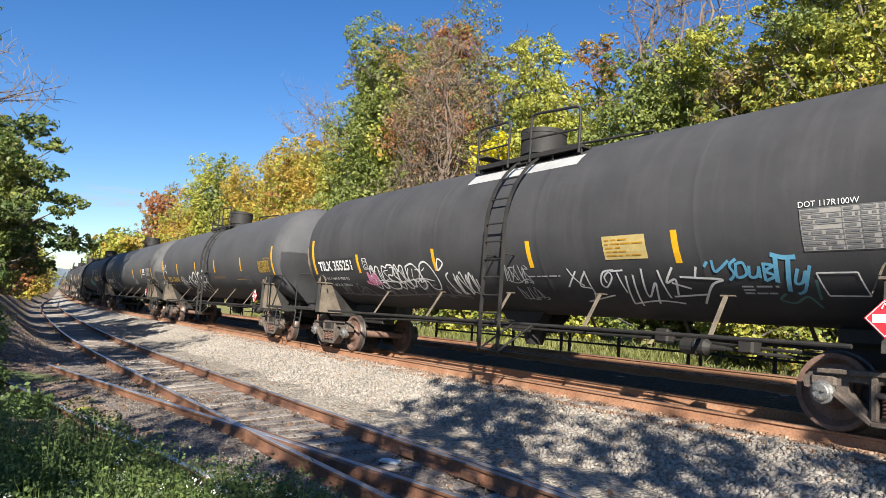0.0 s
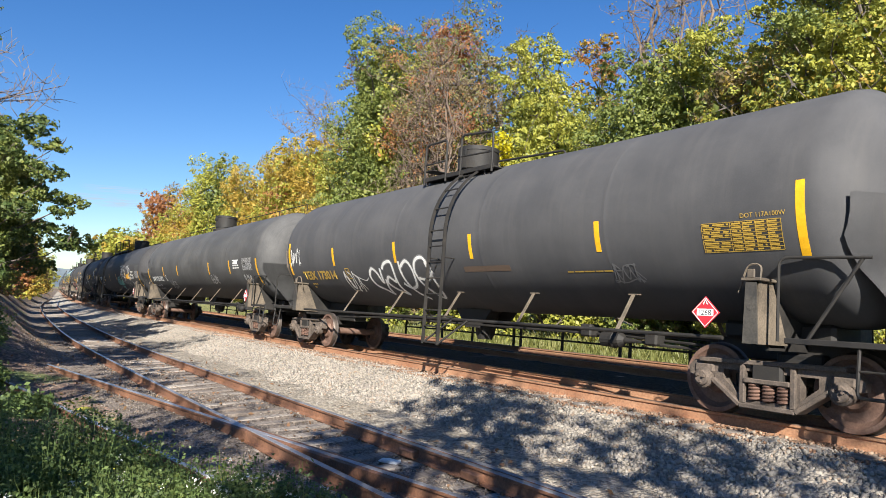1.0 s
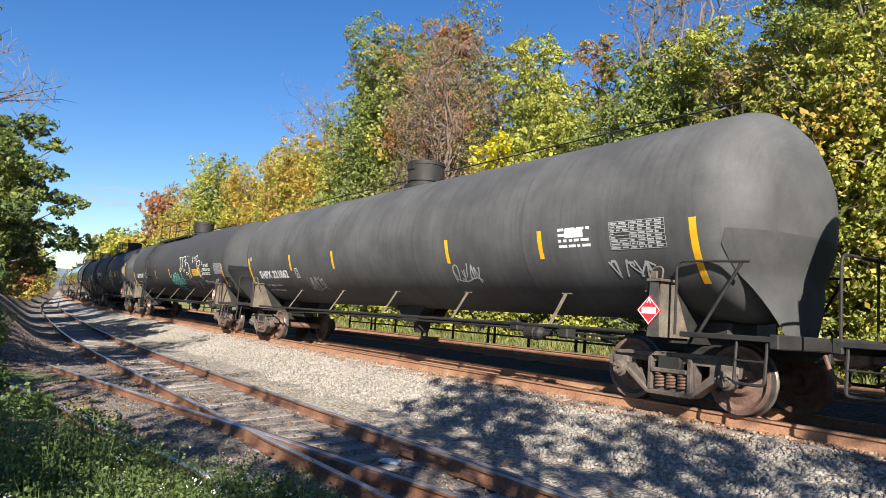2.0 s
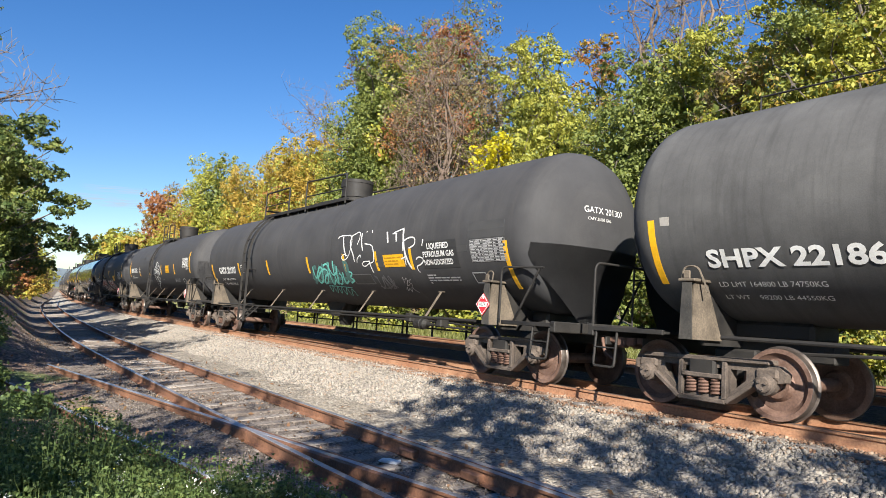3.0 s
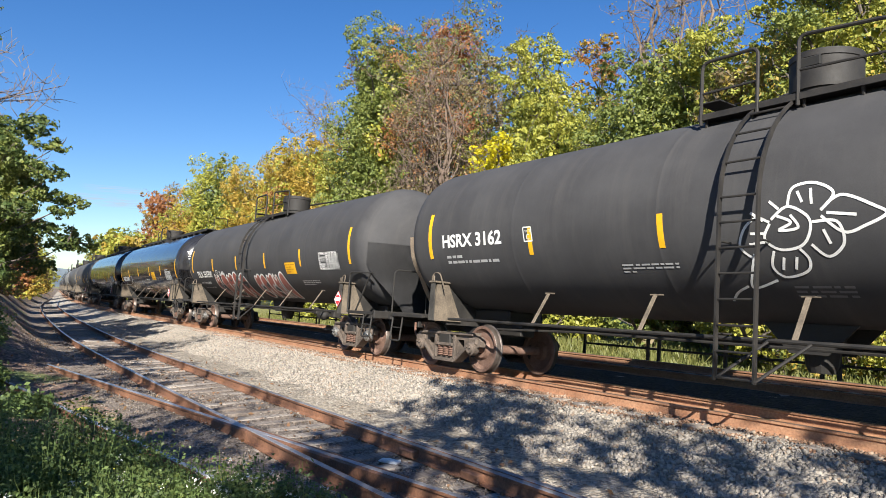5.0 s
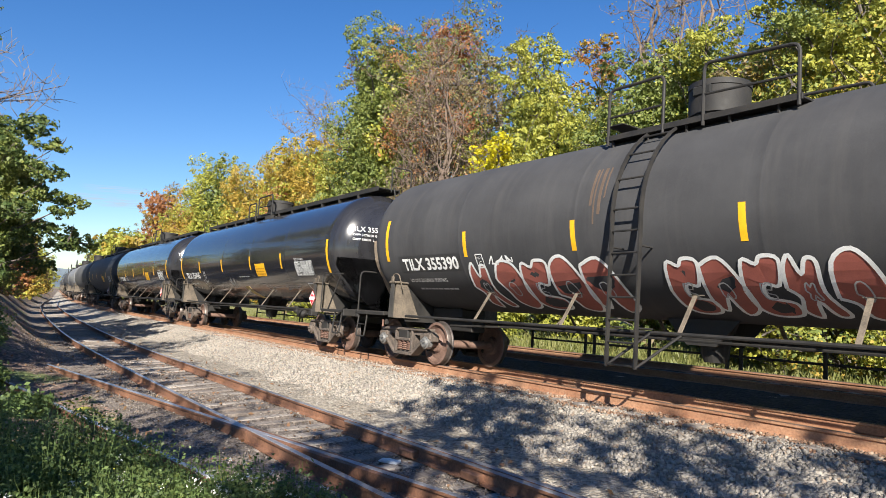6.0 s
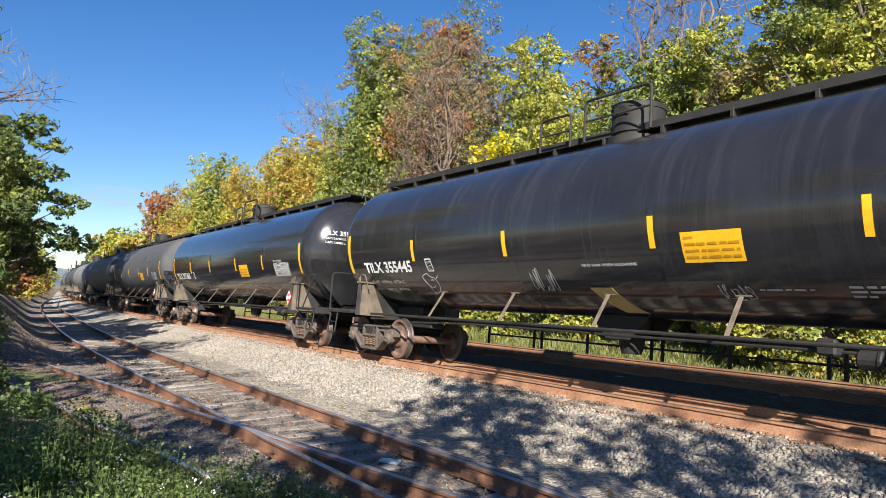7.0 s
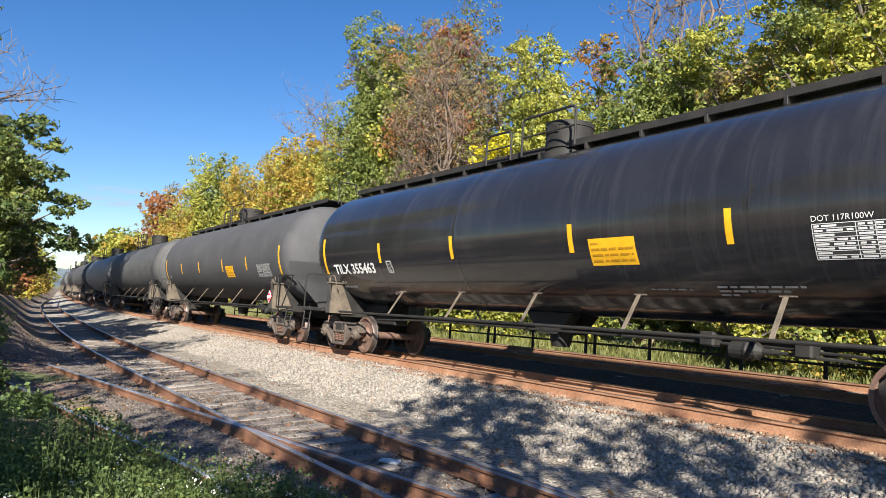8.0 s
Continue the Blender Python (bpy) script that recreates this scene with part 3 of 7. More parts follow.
def b_tank(half, seams):
    def build(bm):
        prof = []
        for k in range(9):
            a = math.pi / 2 * k / 8
            prof.append((-half - 0.74 * math.cos(a), max(R * math.sin(a), 0.0)))
        prof.append((-half + 0.12, R))
        for s in seams:
            prof += [(s - 0.10, R), (s - 0.025, R), (s - 0.01, R + 0.002), (s + 0.01, R + 0.002), (s + 0.025, R), (s + 0.10, R)]
        prof.append((half - 0.12, R))
        for k in range(9):
            a = math.pi / 2 * (8 - k) / 8
            prof.append((half + 0.74 * math.cos(a), max(R * math.sin(a), 0.0)))
        prof[0], prof[-1] = (prof[0][0], 0.02), (prof[-1][0], 0.02)
        lathe(bm, prof, 72, "x", Matrix.Translation((0, 0, ZC)))
    return build


def on_tank(x, z, lift=0.004):
    """The place on the side that faces the camera, at height z."""
    a = math.asin(max(-1, min(1, (z - ZC) / R)))
    return Vector((x, -(R + lift) * math.cos(a), ZC + (R + lift) * math.sin(a)))


def on_arc(x, h, lift=0.004):
    """The place at h metres along the curve above the tank's waist."""
    a = h / R
    return Vector((x, -(R + lift) * math.cos(a), ZC + (R + lift) * math.sin(a)))


def arc(z):
    return R * math.asin(max(-1, min(1, (z - ZC) / R)))


def patch(bm, x0, x1, z0, z1, lift=0.004, shear=0.0, thick=0.003):
    """A sheet stuck to the tank's side."""
    h0, h1 = arc(z0), arc(z1)
    n = max(1, int((h1 - h0) / 0.12))
    rows = []
    for i in range(n + 1):
        h = h0 + (h1 - h0) * i / n
        dx = shear * (i / n)
        rows.append([bm.verts.new(on_arc(x + dx, h, l)) for l in (lift, lift - thick) for x in (x0, x1)])
    for q, r in zip(rows, rows[1:]):
        bm.faces.new((q[0], q[1], r[1], r[0]))
        bm.faces.new((q[2], q[0], r[0], r[2]))
        bm.faces.new((q[1], q[3], r[3], r[1]))


def ribbon(bm, pts, width, lift=0.005):
    """A painted stroke on the tank: points are (x, height along the curve)."""
    pts = [Vector(p) for p in pts]
    prev = None
    for i, p in enumerate(pts):
        d = (pts[min(i + 1, len(pts) - 1)] - pts[max(i - 1, 0)])
        d = d.normalized() if d.length > 1e-6 else Vector((1, 0))
        nrm = Vector((-d.y, d.x)) * width * 0.5
        a, b = p + nrm, p - nrm
        cur = (bm.verts.new(on_arc(a.x, a.y, lift)), bm.verts.new(on_arc(b.x, b.y, lift)))
        if prev:
            bm.faces.new((prev[0], prev[1], cur[1], cur[0]))
        prev = cur


def curve_through(pts, n=6):
    """A smooth line through points."""
    p = [Vector(a) for a in pts]
    out = []
    for i in range(len(p) - 1):
        a, b, c, d = p[max(i - 1, 0)], p[i], p[i + 1], p[min(i + 2, len(p) - 1)]
        for k in range(n):
            t = k / n
            out.append(0.5 * (2 * b + (c - a) * t + (2 * a - 5 * b + 4 * c - d) * t * t + (3 * b - a - 3 * c + d) * t ** 3))
    return out + [p[-1]]


def letters(text, size, swell=0.0):
    """Flat outline letters as mesh data; size is the height of capitals."""
    cu = bpy.data.curves.new("text", "FONT")
    cu.body, cu.size, cu.resolution_u = text, size / 0.73, 3
    cu.offset = swell
    ob = bpy.data.objects.new("text", cu)
    scene.collection.objects.link(ob)
    me = bpy.data.meshes.new_from_object(ob.evaluated_get(bpy.context.evaluated_depsgraph_get()))
    bpy.data.objects.remove(ob)
    bpy.data.curves.remove(cu)
    return me


def lettering(text, x, z, size, material, parent, width=None, bold=0.0, lift=0.008):
    """Stencilled words on the tank's side; x is where they begin, z their foot."""
    me = letters(text, size, bold)
    xs = [v.co.x for v in me.vertices]
    k = width / (max(xs) - min(xs)) if width else 1.0
    h0 = arc(z)
    for v in me.vertices:
        v.co = on_arc(x + (v.co.x - min(xs)) * k, h0 + v.co.y, lift)
    me.materials.append(material)
    return put("lettering", me, parent)


def bars(bm, x0, x1, z0, z1, rows, seed, cols=1, lift=0.008, fill=0.5):
    """Rows of writing too small to read, as plain bars."""
    rnd = random.Random(seed)
    h0, h1 = arc(z0), arc(z1)
    for i in range(rows):
        h = h1 - (h1 - h0) * (i + 0.5) / rows
        t = (h1 - h0) / rows * fill
        for c in range(cols):
            a = x0 + (x1 - x0) * c / cols
            b = x0 + (x1 - x0) * (c + 1) / cols - 0.03 * (cols > 1)
            u = a
            while u < b - 0.02:
                w = min(rnd.uniform(0.06, 0.22), b - u)
                ribbon(bm, [(u, h), (u + w, h)], t, lift)
                u += w + rnd.uniform(0.02, 0.05)
                if rnd.random() < 0.12:
                    break


def gusset(bm, y):
    """Outer bolster web: a tapering plate that carries the tank, with its cap and outer flange."""
    s = 1 if y > 0 else -1
    edge = [(1.47, 0.95), (1.44, 1.66), (1.42, 1.72), (1.15, 1.72), (0.78, 0.95)]
    turn = Matrix.Rotation(math.pi / 2, 4, "Z")
    for x in (-0.07, 0.07):
        extrude_poly(bm, [(s * a, b) for a, b in edge], x - 0.012, x + 0.012, turn)
    box(bm, -0.13, 0.13, s * 1.12, s * 1.50, 1.715, 1.755, 0.008)
    box(bm, -0.05, 0.05, s * 1.47, s * 1.50, 1.75, 1.86, 0.01)
    tube(bm, rounded([(0.1, s * 1.45, 1.74), (0.10, s * 1.42, 1.92), (-0.10, s * 1.40, 1.93), (-0.24, s * 1.36, 1.58)], 0.1), 0.014, 5)


def b_flange_plate(y):
    """Upright plate that closes the bolster's outer end, wider at its foot."""
    def build(bm):
        s = 1 if y > 0 else -1
        extrude_poly(bm, [(-0.10, 0.95), (0.10, 0.95), (0.07, 1.70), (-0.07, 1.70)], s * 1.470, s * 1.488)
        lathe(bm, [(s * 1.486, 0.045), (s * 1.494, 0.045), (s * 1.494, 0.0)], 10, "y", Matrix.Translation((0, 0, 1.40)))
    return build


def b_saddle(bm):
    """Dark inner web that fits the tank's underside, right across the car."""
    turn = Matrix.Rotation(math.pi / 2, 4, "Z")
    edge = [(-1.10, 0.88), (-1.18, 1.66)]
    for k in range(19):
        a = radians(-140 + k * 5.55)
        edge.append(((R + 0.006) * math.cos(a), ZC + (R + 0.006) * math.sin(a)))
    edge += [(1.18, 1.66), (1.10, 0.88)]
    extrude_poly(bm, edge, -0.03, 0.03, turn)


def apron_edge(top):
    """Rows down a jacketed head shield: height, half width and the place of its edge (origin at the truck)."""
    for i in range(15):
        z = top - (top - 1.03) * i / 14
        w = float(np.interp(z, [1.03, 1.15, 1.6, 2.0, 2.2, 2.75], [0.40, 0.46, 0.86, 1.22, 1.36, 1.40]))
        yield z, w


def apron_x(y, z, proud):
    q = min(0.93, (y * y + (max(z, 1.85) - ZC) ** 2) / (R * R))
    return 0.70 + 0.74 * math.sqrt(1 - q) + proud


def b_head_apron(top, proud):
    """Jacketed shield: goes on from the head's curve and narrows to the sill."""
    def build(bm):
        rows = [[bm.verts.new((apron_x(w * (k / 8 - 1), z, proud), w * (k / 8 - 1), z)) for k in range(17)] for z, w in apron_edge(top)]
        for q, r in zip(rows, rows[1:]):
            for k in range(16):
                bm.faces.new((q[k], q[k + 1], r[k + 1], r[k]))
        bmesh.ops.solidify(bm, geom=bm.faces[:], thickness=0.02)
    return build


def b_flange(side, top, proud):
    """The rim along one edge of the shield."""
    def build(bm):
        prev = None
        for z, w in apron_edge(top):
            x = apron_x(w, z, proud)
            cur = [bm.verts.new((x + a, side * (w + b), z)) for a, b in ((0.015, 0.0), (0.015, 0.02), (-0.15, 0.02), (-0.15, 0.0))]
            if prev:
                for k in range(4):
                    bm.faces.new((prev[k], prev[(k + 1) % 4], cur[(k + 1) % 4], cur[k]))
            else:
                bm.faces.new(cur)
            prev = cur
        bm.faces.new(prev[::-1])
    return build


def b_brake_stand(bm):
    """Brake cylinder, valves and levers on the platform."""
    lathe(bm, [(-0.30, 0.05), (-0.28, 0.13), (0.0, 0.14), (0.02, 0.16), (0.06, 0.16), (0.08, 0.07), (0.24, 0.05)], 14, "y", Matrix.Translation((1.25, -0.72, 1.22)))
    box(bm, 1.02, 1.48, -1.06, -0.42, 1.03, 1.09, 0.01)
    box(bm, 0.86, 1.02, -1.00, -0.80, 1.03, 1.36, 0.03)
    box(bm, 1.10, 1.34, -0.52, -0.30, 1.05, 1.44, 0.03)
    for k in range(4):
        x = 0.95 + 0.15 * k
        tube(bm, rounded([(x, -1.12, 1.03), (x + 0.03, -1.14, 1.24 + 0.05 * (k % 2)), (x + 0.12, -0.9, 1.34), (x + 0.10, -0.6, 1.2)], 0.06, 3), 0.02, 6)
    lathe(bm, [(1.44, 0.05), (1.46, 0.09), (1.54, 0.09), (1.56, 0.03)], 10, "z", Matrix.Translation((1.22, -0.41, 0)))


def b_end_frame(bm):
    # stub sill, platform and end beam, for the end at +x (origin at the truck)
    box(bm, -1.3, 1.75, -0.19, 0.19, 0.74, 1.02, 0.02)
    box(bm, -1.1, 0.45, -0.36, 0.36, 1.0, 1.26, 0.05)
    box(bm, 0.42, 1.72, -1.36, 1.36, 0.99, 1.03, 0.008)
    box(bm, 0.40, 1.74, -1.44, -1.38, 0.98, 1.05, 0.008)
    box(bm, 0.40, 1.74, 1.38, 1.44, 0.98, 1.05, 0.008)
    box(bm, 1.66, 1.78, -1.44, 1.44, 0.90, 1.08, 0.015)


def b_coupler(bm):
    box(bm, 1.70, 1.95, -0.09, 0.09, 0.79, 0.97, 0.02)
    box(bm, 1.90, 2.10, -0.14, 0.05, 0.72, 1.04, 0.04)
    box(bm, 1.93, 2.12, 0.06, 0.15, 0.75, 1.0, 0.03)
    tube(bm, rounded([(1.72, -0.25, 0.86), (1.85, -0.32, 0.6), (2.05, -0.3, 0.52)], 0.1), 0.028, 6)


def b_handrail(y):
    def build(bm):
        s = 1 if y > 0 else -1
        tube(bm, rounded([(0.30, y, 1.0), (0.30, y, 2.0), (1.30, y - s * 0.10, 1.98)], 0.12), 0.019, 8)
        tube(bm, [(0.62, y - s * 0.06, 1.03), (1.20, y - s * 0.10, 1.97)], 0.022, 6)
    return build


def b_end_rail(bm):
    tube(bm, rounded([(1.70, -1.40, 0.95), (1.70, -1.40, 2.02), (1.70, 1.40, 2.02), (1.70, 1.40, 0.95)], 0.14), 0.019, 8)
    for y in (-0.5, 0.5):
        tube(bm, [(1.70, y, 1.04), (1.70, y, 2.02)], 0.016, 6)


def b_stirrup(y):
    def build(bm):
        s = 1 if y > 0 else -1
        tube(bm, rounded([(1.22, y, 1.0), (1.22, y + s * 0.05, 0.46), (1.62, y + s * 0.05, 0.46), (1.62, y, 1.0)], 0.06, 3), 0.02, 6)
        tube(bm, [(1.22, y + s * 0.03, 0.74), (1.62, y + s * 0.03, 0.74)], 0.013, 6)
    return build


def b_side_pipe(a, b, y):
    def build(bm):
        tube(bm, [(a, y, 1.0), (b, y, 1.0)], 0.028, 8)
    return build


def b_brace(y):
    def build(bm):
        s = 1 if y > 0 else -1
        p, q = Vector((-0.04, s * 0.96, 1.57)), Vector((0.0, y, 1.0))
        d = (q - p).normalized()
        w = Vector((1.0, 0, 0)) * 0.035
        t = d.cross(w).normalized() * 0.006
        vs = [bm.verts.new(c + o) for c in (p, q) for o in (w + t, -w + t, -w - t, w - t)]
        for f in ((0, 1, 2, 3), (7, 6, 5, 4), (0, 4, 5, 1), (1, 5, 6, 2), (2, 6, 7, 3), (3, 7, 4, 0)):
            bm.faces.new([vs[i] for i in f])
        box(bm, -0.13, 0.11, s * 0.93 - 0.05, s * 0.93 + 0.06, 1.55, 1.585, 0.005)
    return build


def b_under_rail(a, b):
    def build(bm):
        for z in (0.97, 0.70):
            tube(bm, [(a, 1.42, z), (b, 1.42, z)], 0.022, 6)
        n = int((b - a) / 1.5)
        for i in range(n + 1):
            x = a + (b - a) * i / n
            box(bm, x - 0.03, x + 0.03, 1.40, 1.44, 0.48, 1.0, 0.004)
            if i % 2:
                box(bm, x + 0.22, x + 0.28, 1.40, 1.44, 0.48, 1.0, 0.004)
    return build


def b_under_pipes(a, b):
    def build(bm):
        tube(bm, [(a, -0.55, 0.86), (a + 2.0, -0.35, 0.92), (b - 2.0, -0.35, 0.92), (b, -0.5, 0.86)], 0.022, 6)
        tube(bm, [(a, 0.4, 0.95), (b, 0.4, 0.95)], 0.03, 6)
    return build


def b_outlet(bm):
    lathe(bm, [(0.62, 0.16), (0.72, 0.2), (1.0, 0.24), (1.28, 0.36)], 16, "z")
    extrude_poly(bm, [(-0.62, 1.25), (-0.25, 0.86), (0.25, 0.86), (0.62, 1.25)], -0.36, -0.33)
    extrude_poly(bm, [(-0.62, 1.25), (-0.25, 0.86), (0.25, 0.86), (0.62, 1.25)], 0.33, 0.36)


def b_brake_gear(bm):
    lathe(bm, [(-0.30, 0.03), (-0.28, 0.1), (-0.25, 0.125), (-0.05, 0.125), (-0.03, 0.14), (0.0, 0.14), (0.02, 0.125), (0.12, 0.12), (0.2, 0.05), (0.42, 0.035)], 14, "x", Matrix.Translation((0, -0.5, 0.85)))
    box(bm, 0.66, 0.9, -0.62, -0.38, 0.8, 1.02, 0.03)
    box(bm, -0.8, -0.55, -0.52, -0.25, 0.86, 1.08, 0.03)
    tube(bm, [(0.42, -0.5, 0.85), (0.9, -0.5, 0.82), (1.8, -0.3, 0.8)], 0.025, 6)


def ladder(car, x, w=0.52):
    """Side ladder: straight below, then following the tank up to the top platform."""
    ld = None
    def stile_at(t):
        if t < 0.62:
            return -1.70, 0.48 + (2.75 - 0.48) * t / 0.62
        a = radians(70) * (t - 0.62) / 0.38
        rr = 1.70 - 0.10 * (t - 0.62) / 0.38
        return -rr * math.cos(a), ZC + rr * math.sin(a)

    for sx in (-1, 1):
        bm = bmesh.new()
        path = [stile_at(k / 24) for k in range(25)]
        rings = [[bm.verts.new((x + sx * w / 2 + dx, y + dy, z)) for dx, dy in ((-0.012, -0.035), (0.012, -0.035), (0.012, 0.035), (-0.012, 0.035))] for y, z in path]
        for q, r in zip(rings, rings[1:]):
            for k in range(4):
                bm.faces.new((q[k], q[(k + 1) % 4], r[(k + 1) % 4], r[k]))
        bm.faces.new(rings[0])
        bm.faces.new(rings[-1])
        clean(bm)
        if ld is None:
            ld = part("ladder", bm, M_FRAME, car, "black steel ladder up the tank side")
        else:
            part("stile", bm, M_FRAME, ld)
    for k in range(12):
        bm = bmesh.new()
        y, z = stile_at(0.01 + k * 0.087)
        tube(bm, [(x - w / 2, y, z), (x + w / 2, y, z)], 0.015, 6)
        part("rung", bm, M_FRAME, ld)
    for z in (1.05, 2.2):
        e = on_tank(x, max(z, 1.45))
        for sx in (-1, 1):
            bm = bmesh.new()
            tube(bm, [(x + sx * w / 2, -1.70, z), (x + sx * w / 2, e.y if z > 1.5 else -1.36, z)], 0.014, 5)
            part("bracket", bm, M_FRAME, ld)
    for sx in (-1, 1):
        bm = bmesh.new()
        tube(bm, [(x + sx * w / 2, -1.70, 0.5), (x + sx * w / 2 + 0.5, -1.36, 1.0)], 0.02, 6)
        part("bracket", bm, M_FRAME, ld)


def dome(car, x, r=0.46, h=0.5, mat=None):
    mat = mat or M_FRAME
    bm = bmesh.new()
    lathe(bm, [(ZC + R - 0.12, r + 0.08), (ZC + R + 0.02, r + 0.08), (ZC + R + 0.03, r - 0.03), (ZC + R + 0.10, r - 0.03), (ZC + R + 0.11, r), (ZC + R + 0.12 + h * 0.8, r), (ZC + R + 0.13 + h * 0.8, r + 0.015), (ZC + R + 0.12 + h, r + 0.01), (ZC + R + 0.14 + h, r - 0.06), (ZC + R + 0.15 + h, 0.0)], 40, "z", Matrix.Translation((x, 0, 0)))
    d = part("dome_housing", clean(bm), mat, car, smooth=True)
    bm = bmesh.new()
    box(bm, x - 0.16, x + 0.16, -r - 0.02, -r + 0.1, ZC + R + 0.1 + h * 0.55, ZC + R + 0.12 + h * 0.82, 0.02)
    part("hatch_port", bm, M_VOID, d)


M_VOID = plain("dark_hatch", (0.012, 0.012, 0.012), 0.9)


def hoop(bm, x0, x1, y, z0, z1, sag=0.0):
    tube(bm, rounded([(x0, y, z0), (x0, y, z1), (x1, y, z1 - sag), (x1, y, z0)], 0.12), 0.026, 8)
    tube(bm, [(x0, y, (z0 + z1) / 2), (x1, y, (z0 + z1 - sag) / 2)], 0.018, 6)


def top_platform(car, x0, x1, kind=""):
    """Grating round the dome with guard rails."""
    zt = ZC + R
    bm = bmesh.new()
    for y0, y1 in ((-1.0, -0.62), (0.62, 1.0)):
        box(bm, x0, x1, y0, y1, zt - 0.21, zt - 0.18, 0.004)
        for ye in (y0, y1):
            box(bm, x0, x1, ye - 0.012, ye + 0.012, zt - 0.23, zt - 0.14, 0.003)
    box(bm, x0, x0 + 0.35, -1.0, 1.0, zt + 0.01, zt + 0.03, 0.004)
    for x in np.arange(x0 + 0.1, x1, 0.7):
        tube(bm, [(x, -0.95, zt - 0.2), (x, -0.92, zt - 0.36)], 0.022, 5)
        tube(bm, [(x, 0.95, zt - 0.2), (x, 0.92, zt - 0.36)], 0.022, 5)
    pf = part("platform", bm, M_FRAME, car)
    for y in (-1.0, 1.0):
        a, b = x0 + 0.05, x1 - 0.05
        for u, w in (((a, a + 0.34 * (b - a)), (a + 0.56 * (b - a), b)) if y < 0 else ((a, b),)):
            bm = bmesh.new()
            hoop(bm, u, w, y, zt - 0.3, zt + 0.62, 0.1 if w == b else 0.0)
            part("guard_rail", bm, M_FRAME, pf)


def roof_walk(car, half):
    """Running board along the whole top, with an end ladder."""
    zt = ZC + R
    bm = bmesh.new()
    for y0 in (-0.33, -0.11, 0.11):
        box(bm, -half - 0.35, half + 0.35, y0 + 0.01, y0 + 0.21, zt + 0.15, zt + 0.18, 0.004)
    for y in (-0.34, 0.34):
        box(bm, -half - 0.35, half + 0.35, y - 0.008, y + 0.008, zt + 0.08, zt + 0.2)
    for x in np.arange(-half - 0.2, half + 0.3, 1.25):
        box(bm, x - 0.03, x + 0.03, -0.36, 0.36, zt - 0.03, zt + 0.1, 0.004)
    part("roof_walk", bm, M_FRAME, car)


def end_ladder(car, xe, sx):
    ld = None
    for y in (0.0, 0.42):
        bm = bmesh.new()
        tube(bm, [(xe, y, 1.05), (xe, y, 3.9), (xe - sx * 0.25, y, 4.45)], 0.02, 6)
        if ld is None:
            ld = part("end_ladder", bm, M_FRAME, car)
        else:
            part("stile", bm, M_FRAME, ld)
    for k in range(8):
        bm = bmesh.new()
        tube(bm, [(xe, 0.0, 1.3 + k * 0.36), (xe, 0.42, 1.3 + k * 0.36)], 0.014, 6)
        part("rung", bm, M_FRAME, ld)
    bm = bmesh.new()
    tube(bm, rounded([(xe - sx * 0.2, -0.1, 4.3), (xe - sx * 0.2, -0.1, 5.0), (xe - sx * 0.2, 0.5, 5.0), (xe - sx * 0.2, 0.5, 4.3)], 0.1), 0.016, 6)
    part("grab_rail", bm, M_FRAME, ld)


def diamond(car, x, z, text=""):
    """Red hazard placard on its holder, beside the bolster."""
    d = 0.205
    m = pose(x, -1.515, z, 0, 0, 0)
    bm = bmesh.new()
    extrude_poly(bm, [(-d, 0), (0, -d), (d, 0), (0, d)], -0.006, 0.006, m)
    pl = part("hazard_placard", clean(bm), M_RED, car, "red diamond hazard placard")
    bm = bmesh.new()
    box(bm, -0.12, 0.12, -0.010, -0.007, -0.045, 0.045, 0, m)
    for a, b in (((-d + 0.02, 0), (0, d - 0.02)), ((0, d - 0.02), (d - 0.02, 0)), ((d - 0.02, 0), (0, -d + 0.02)), ((0, -d + 0.02), (-d + 0.02, 0))):
        tube(bm, [m @ Vector((a[0], -0.0085, a[1])), m @ Vector((b[0], -0.0085, b[1]))], 0.005, 4)
    tube(bm, [m @ Vector((-0.03, -0.0085, 0.10)), m @ Vector((0.0, -0.0085, 0.16)), m @ Vector((0.03, -0.0085, 0.10))], 0.008, 4)
    part("placard_panel", clean(bm), M_WHITE, pl)
    if text:
        me = letters(text, 0.075)
        xs = [v.co.x for v in me.vertices]
        c = (min(xs) + max(xs)) / 2
        for v in me.vertices:
            v.co = m @ Vector(((v.co.x - c), -0.0115, v.co.y - 0.037))
        me.materials.append(M_VOID)
        put("lettering", me, pl)


CARS = []


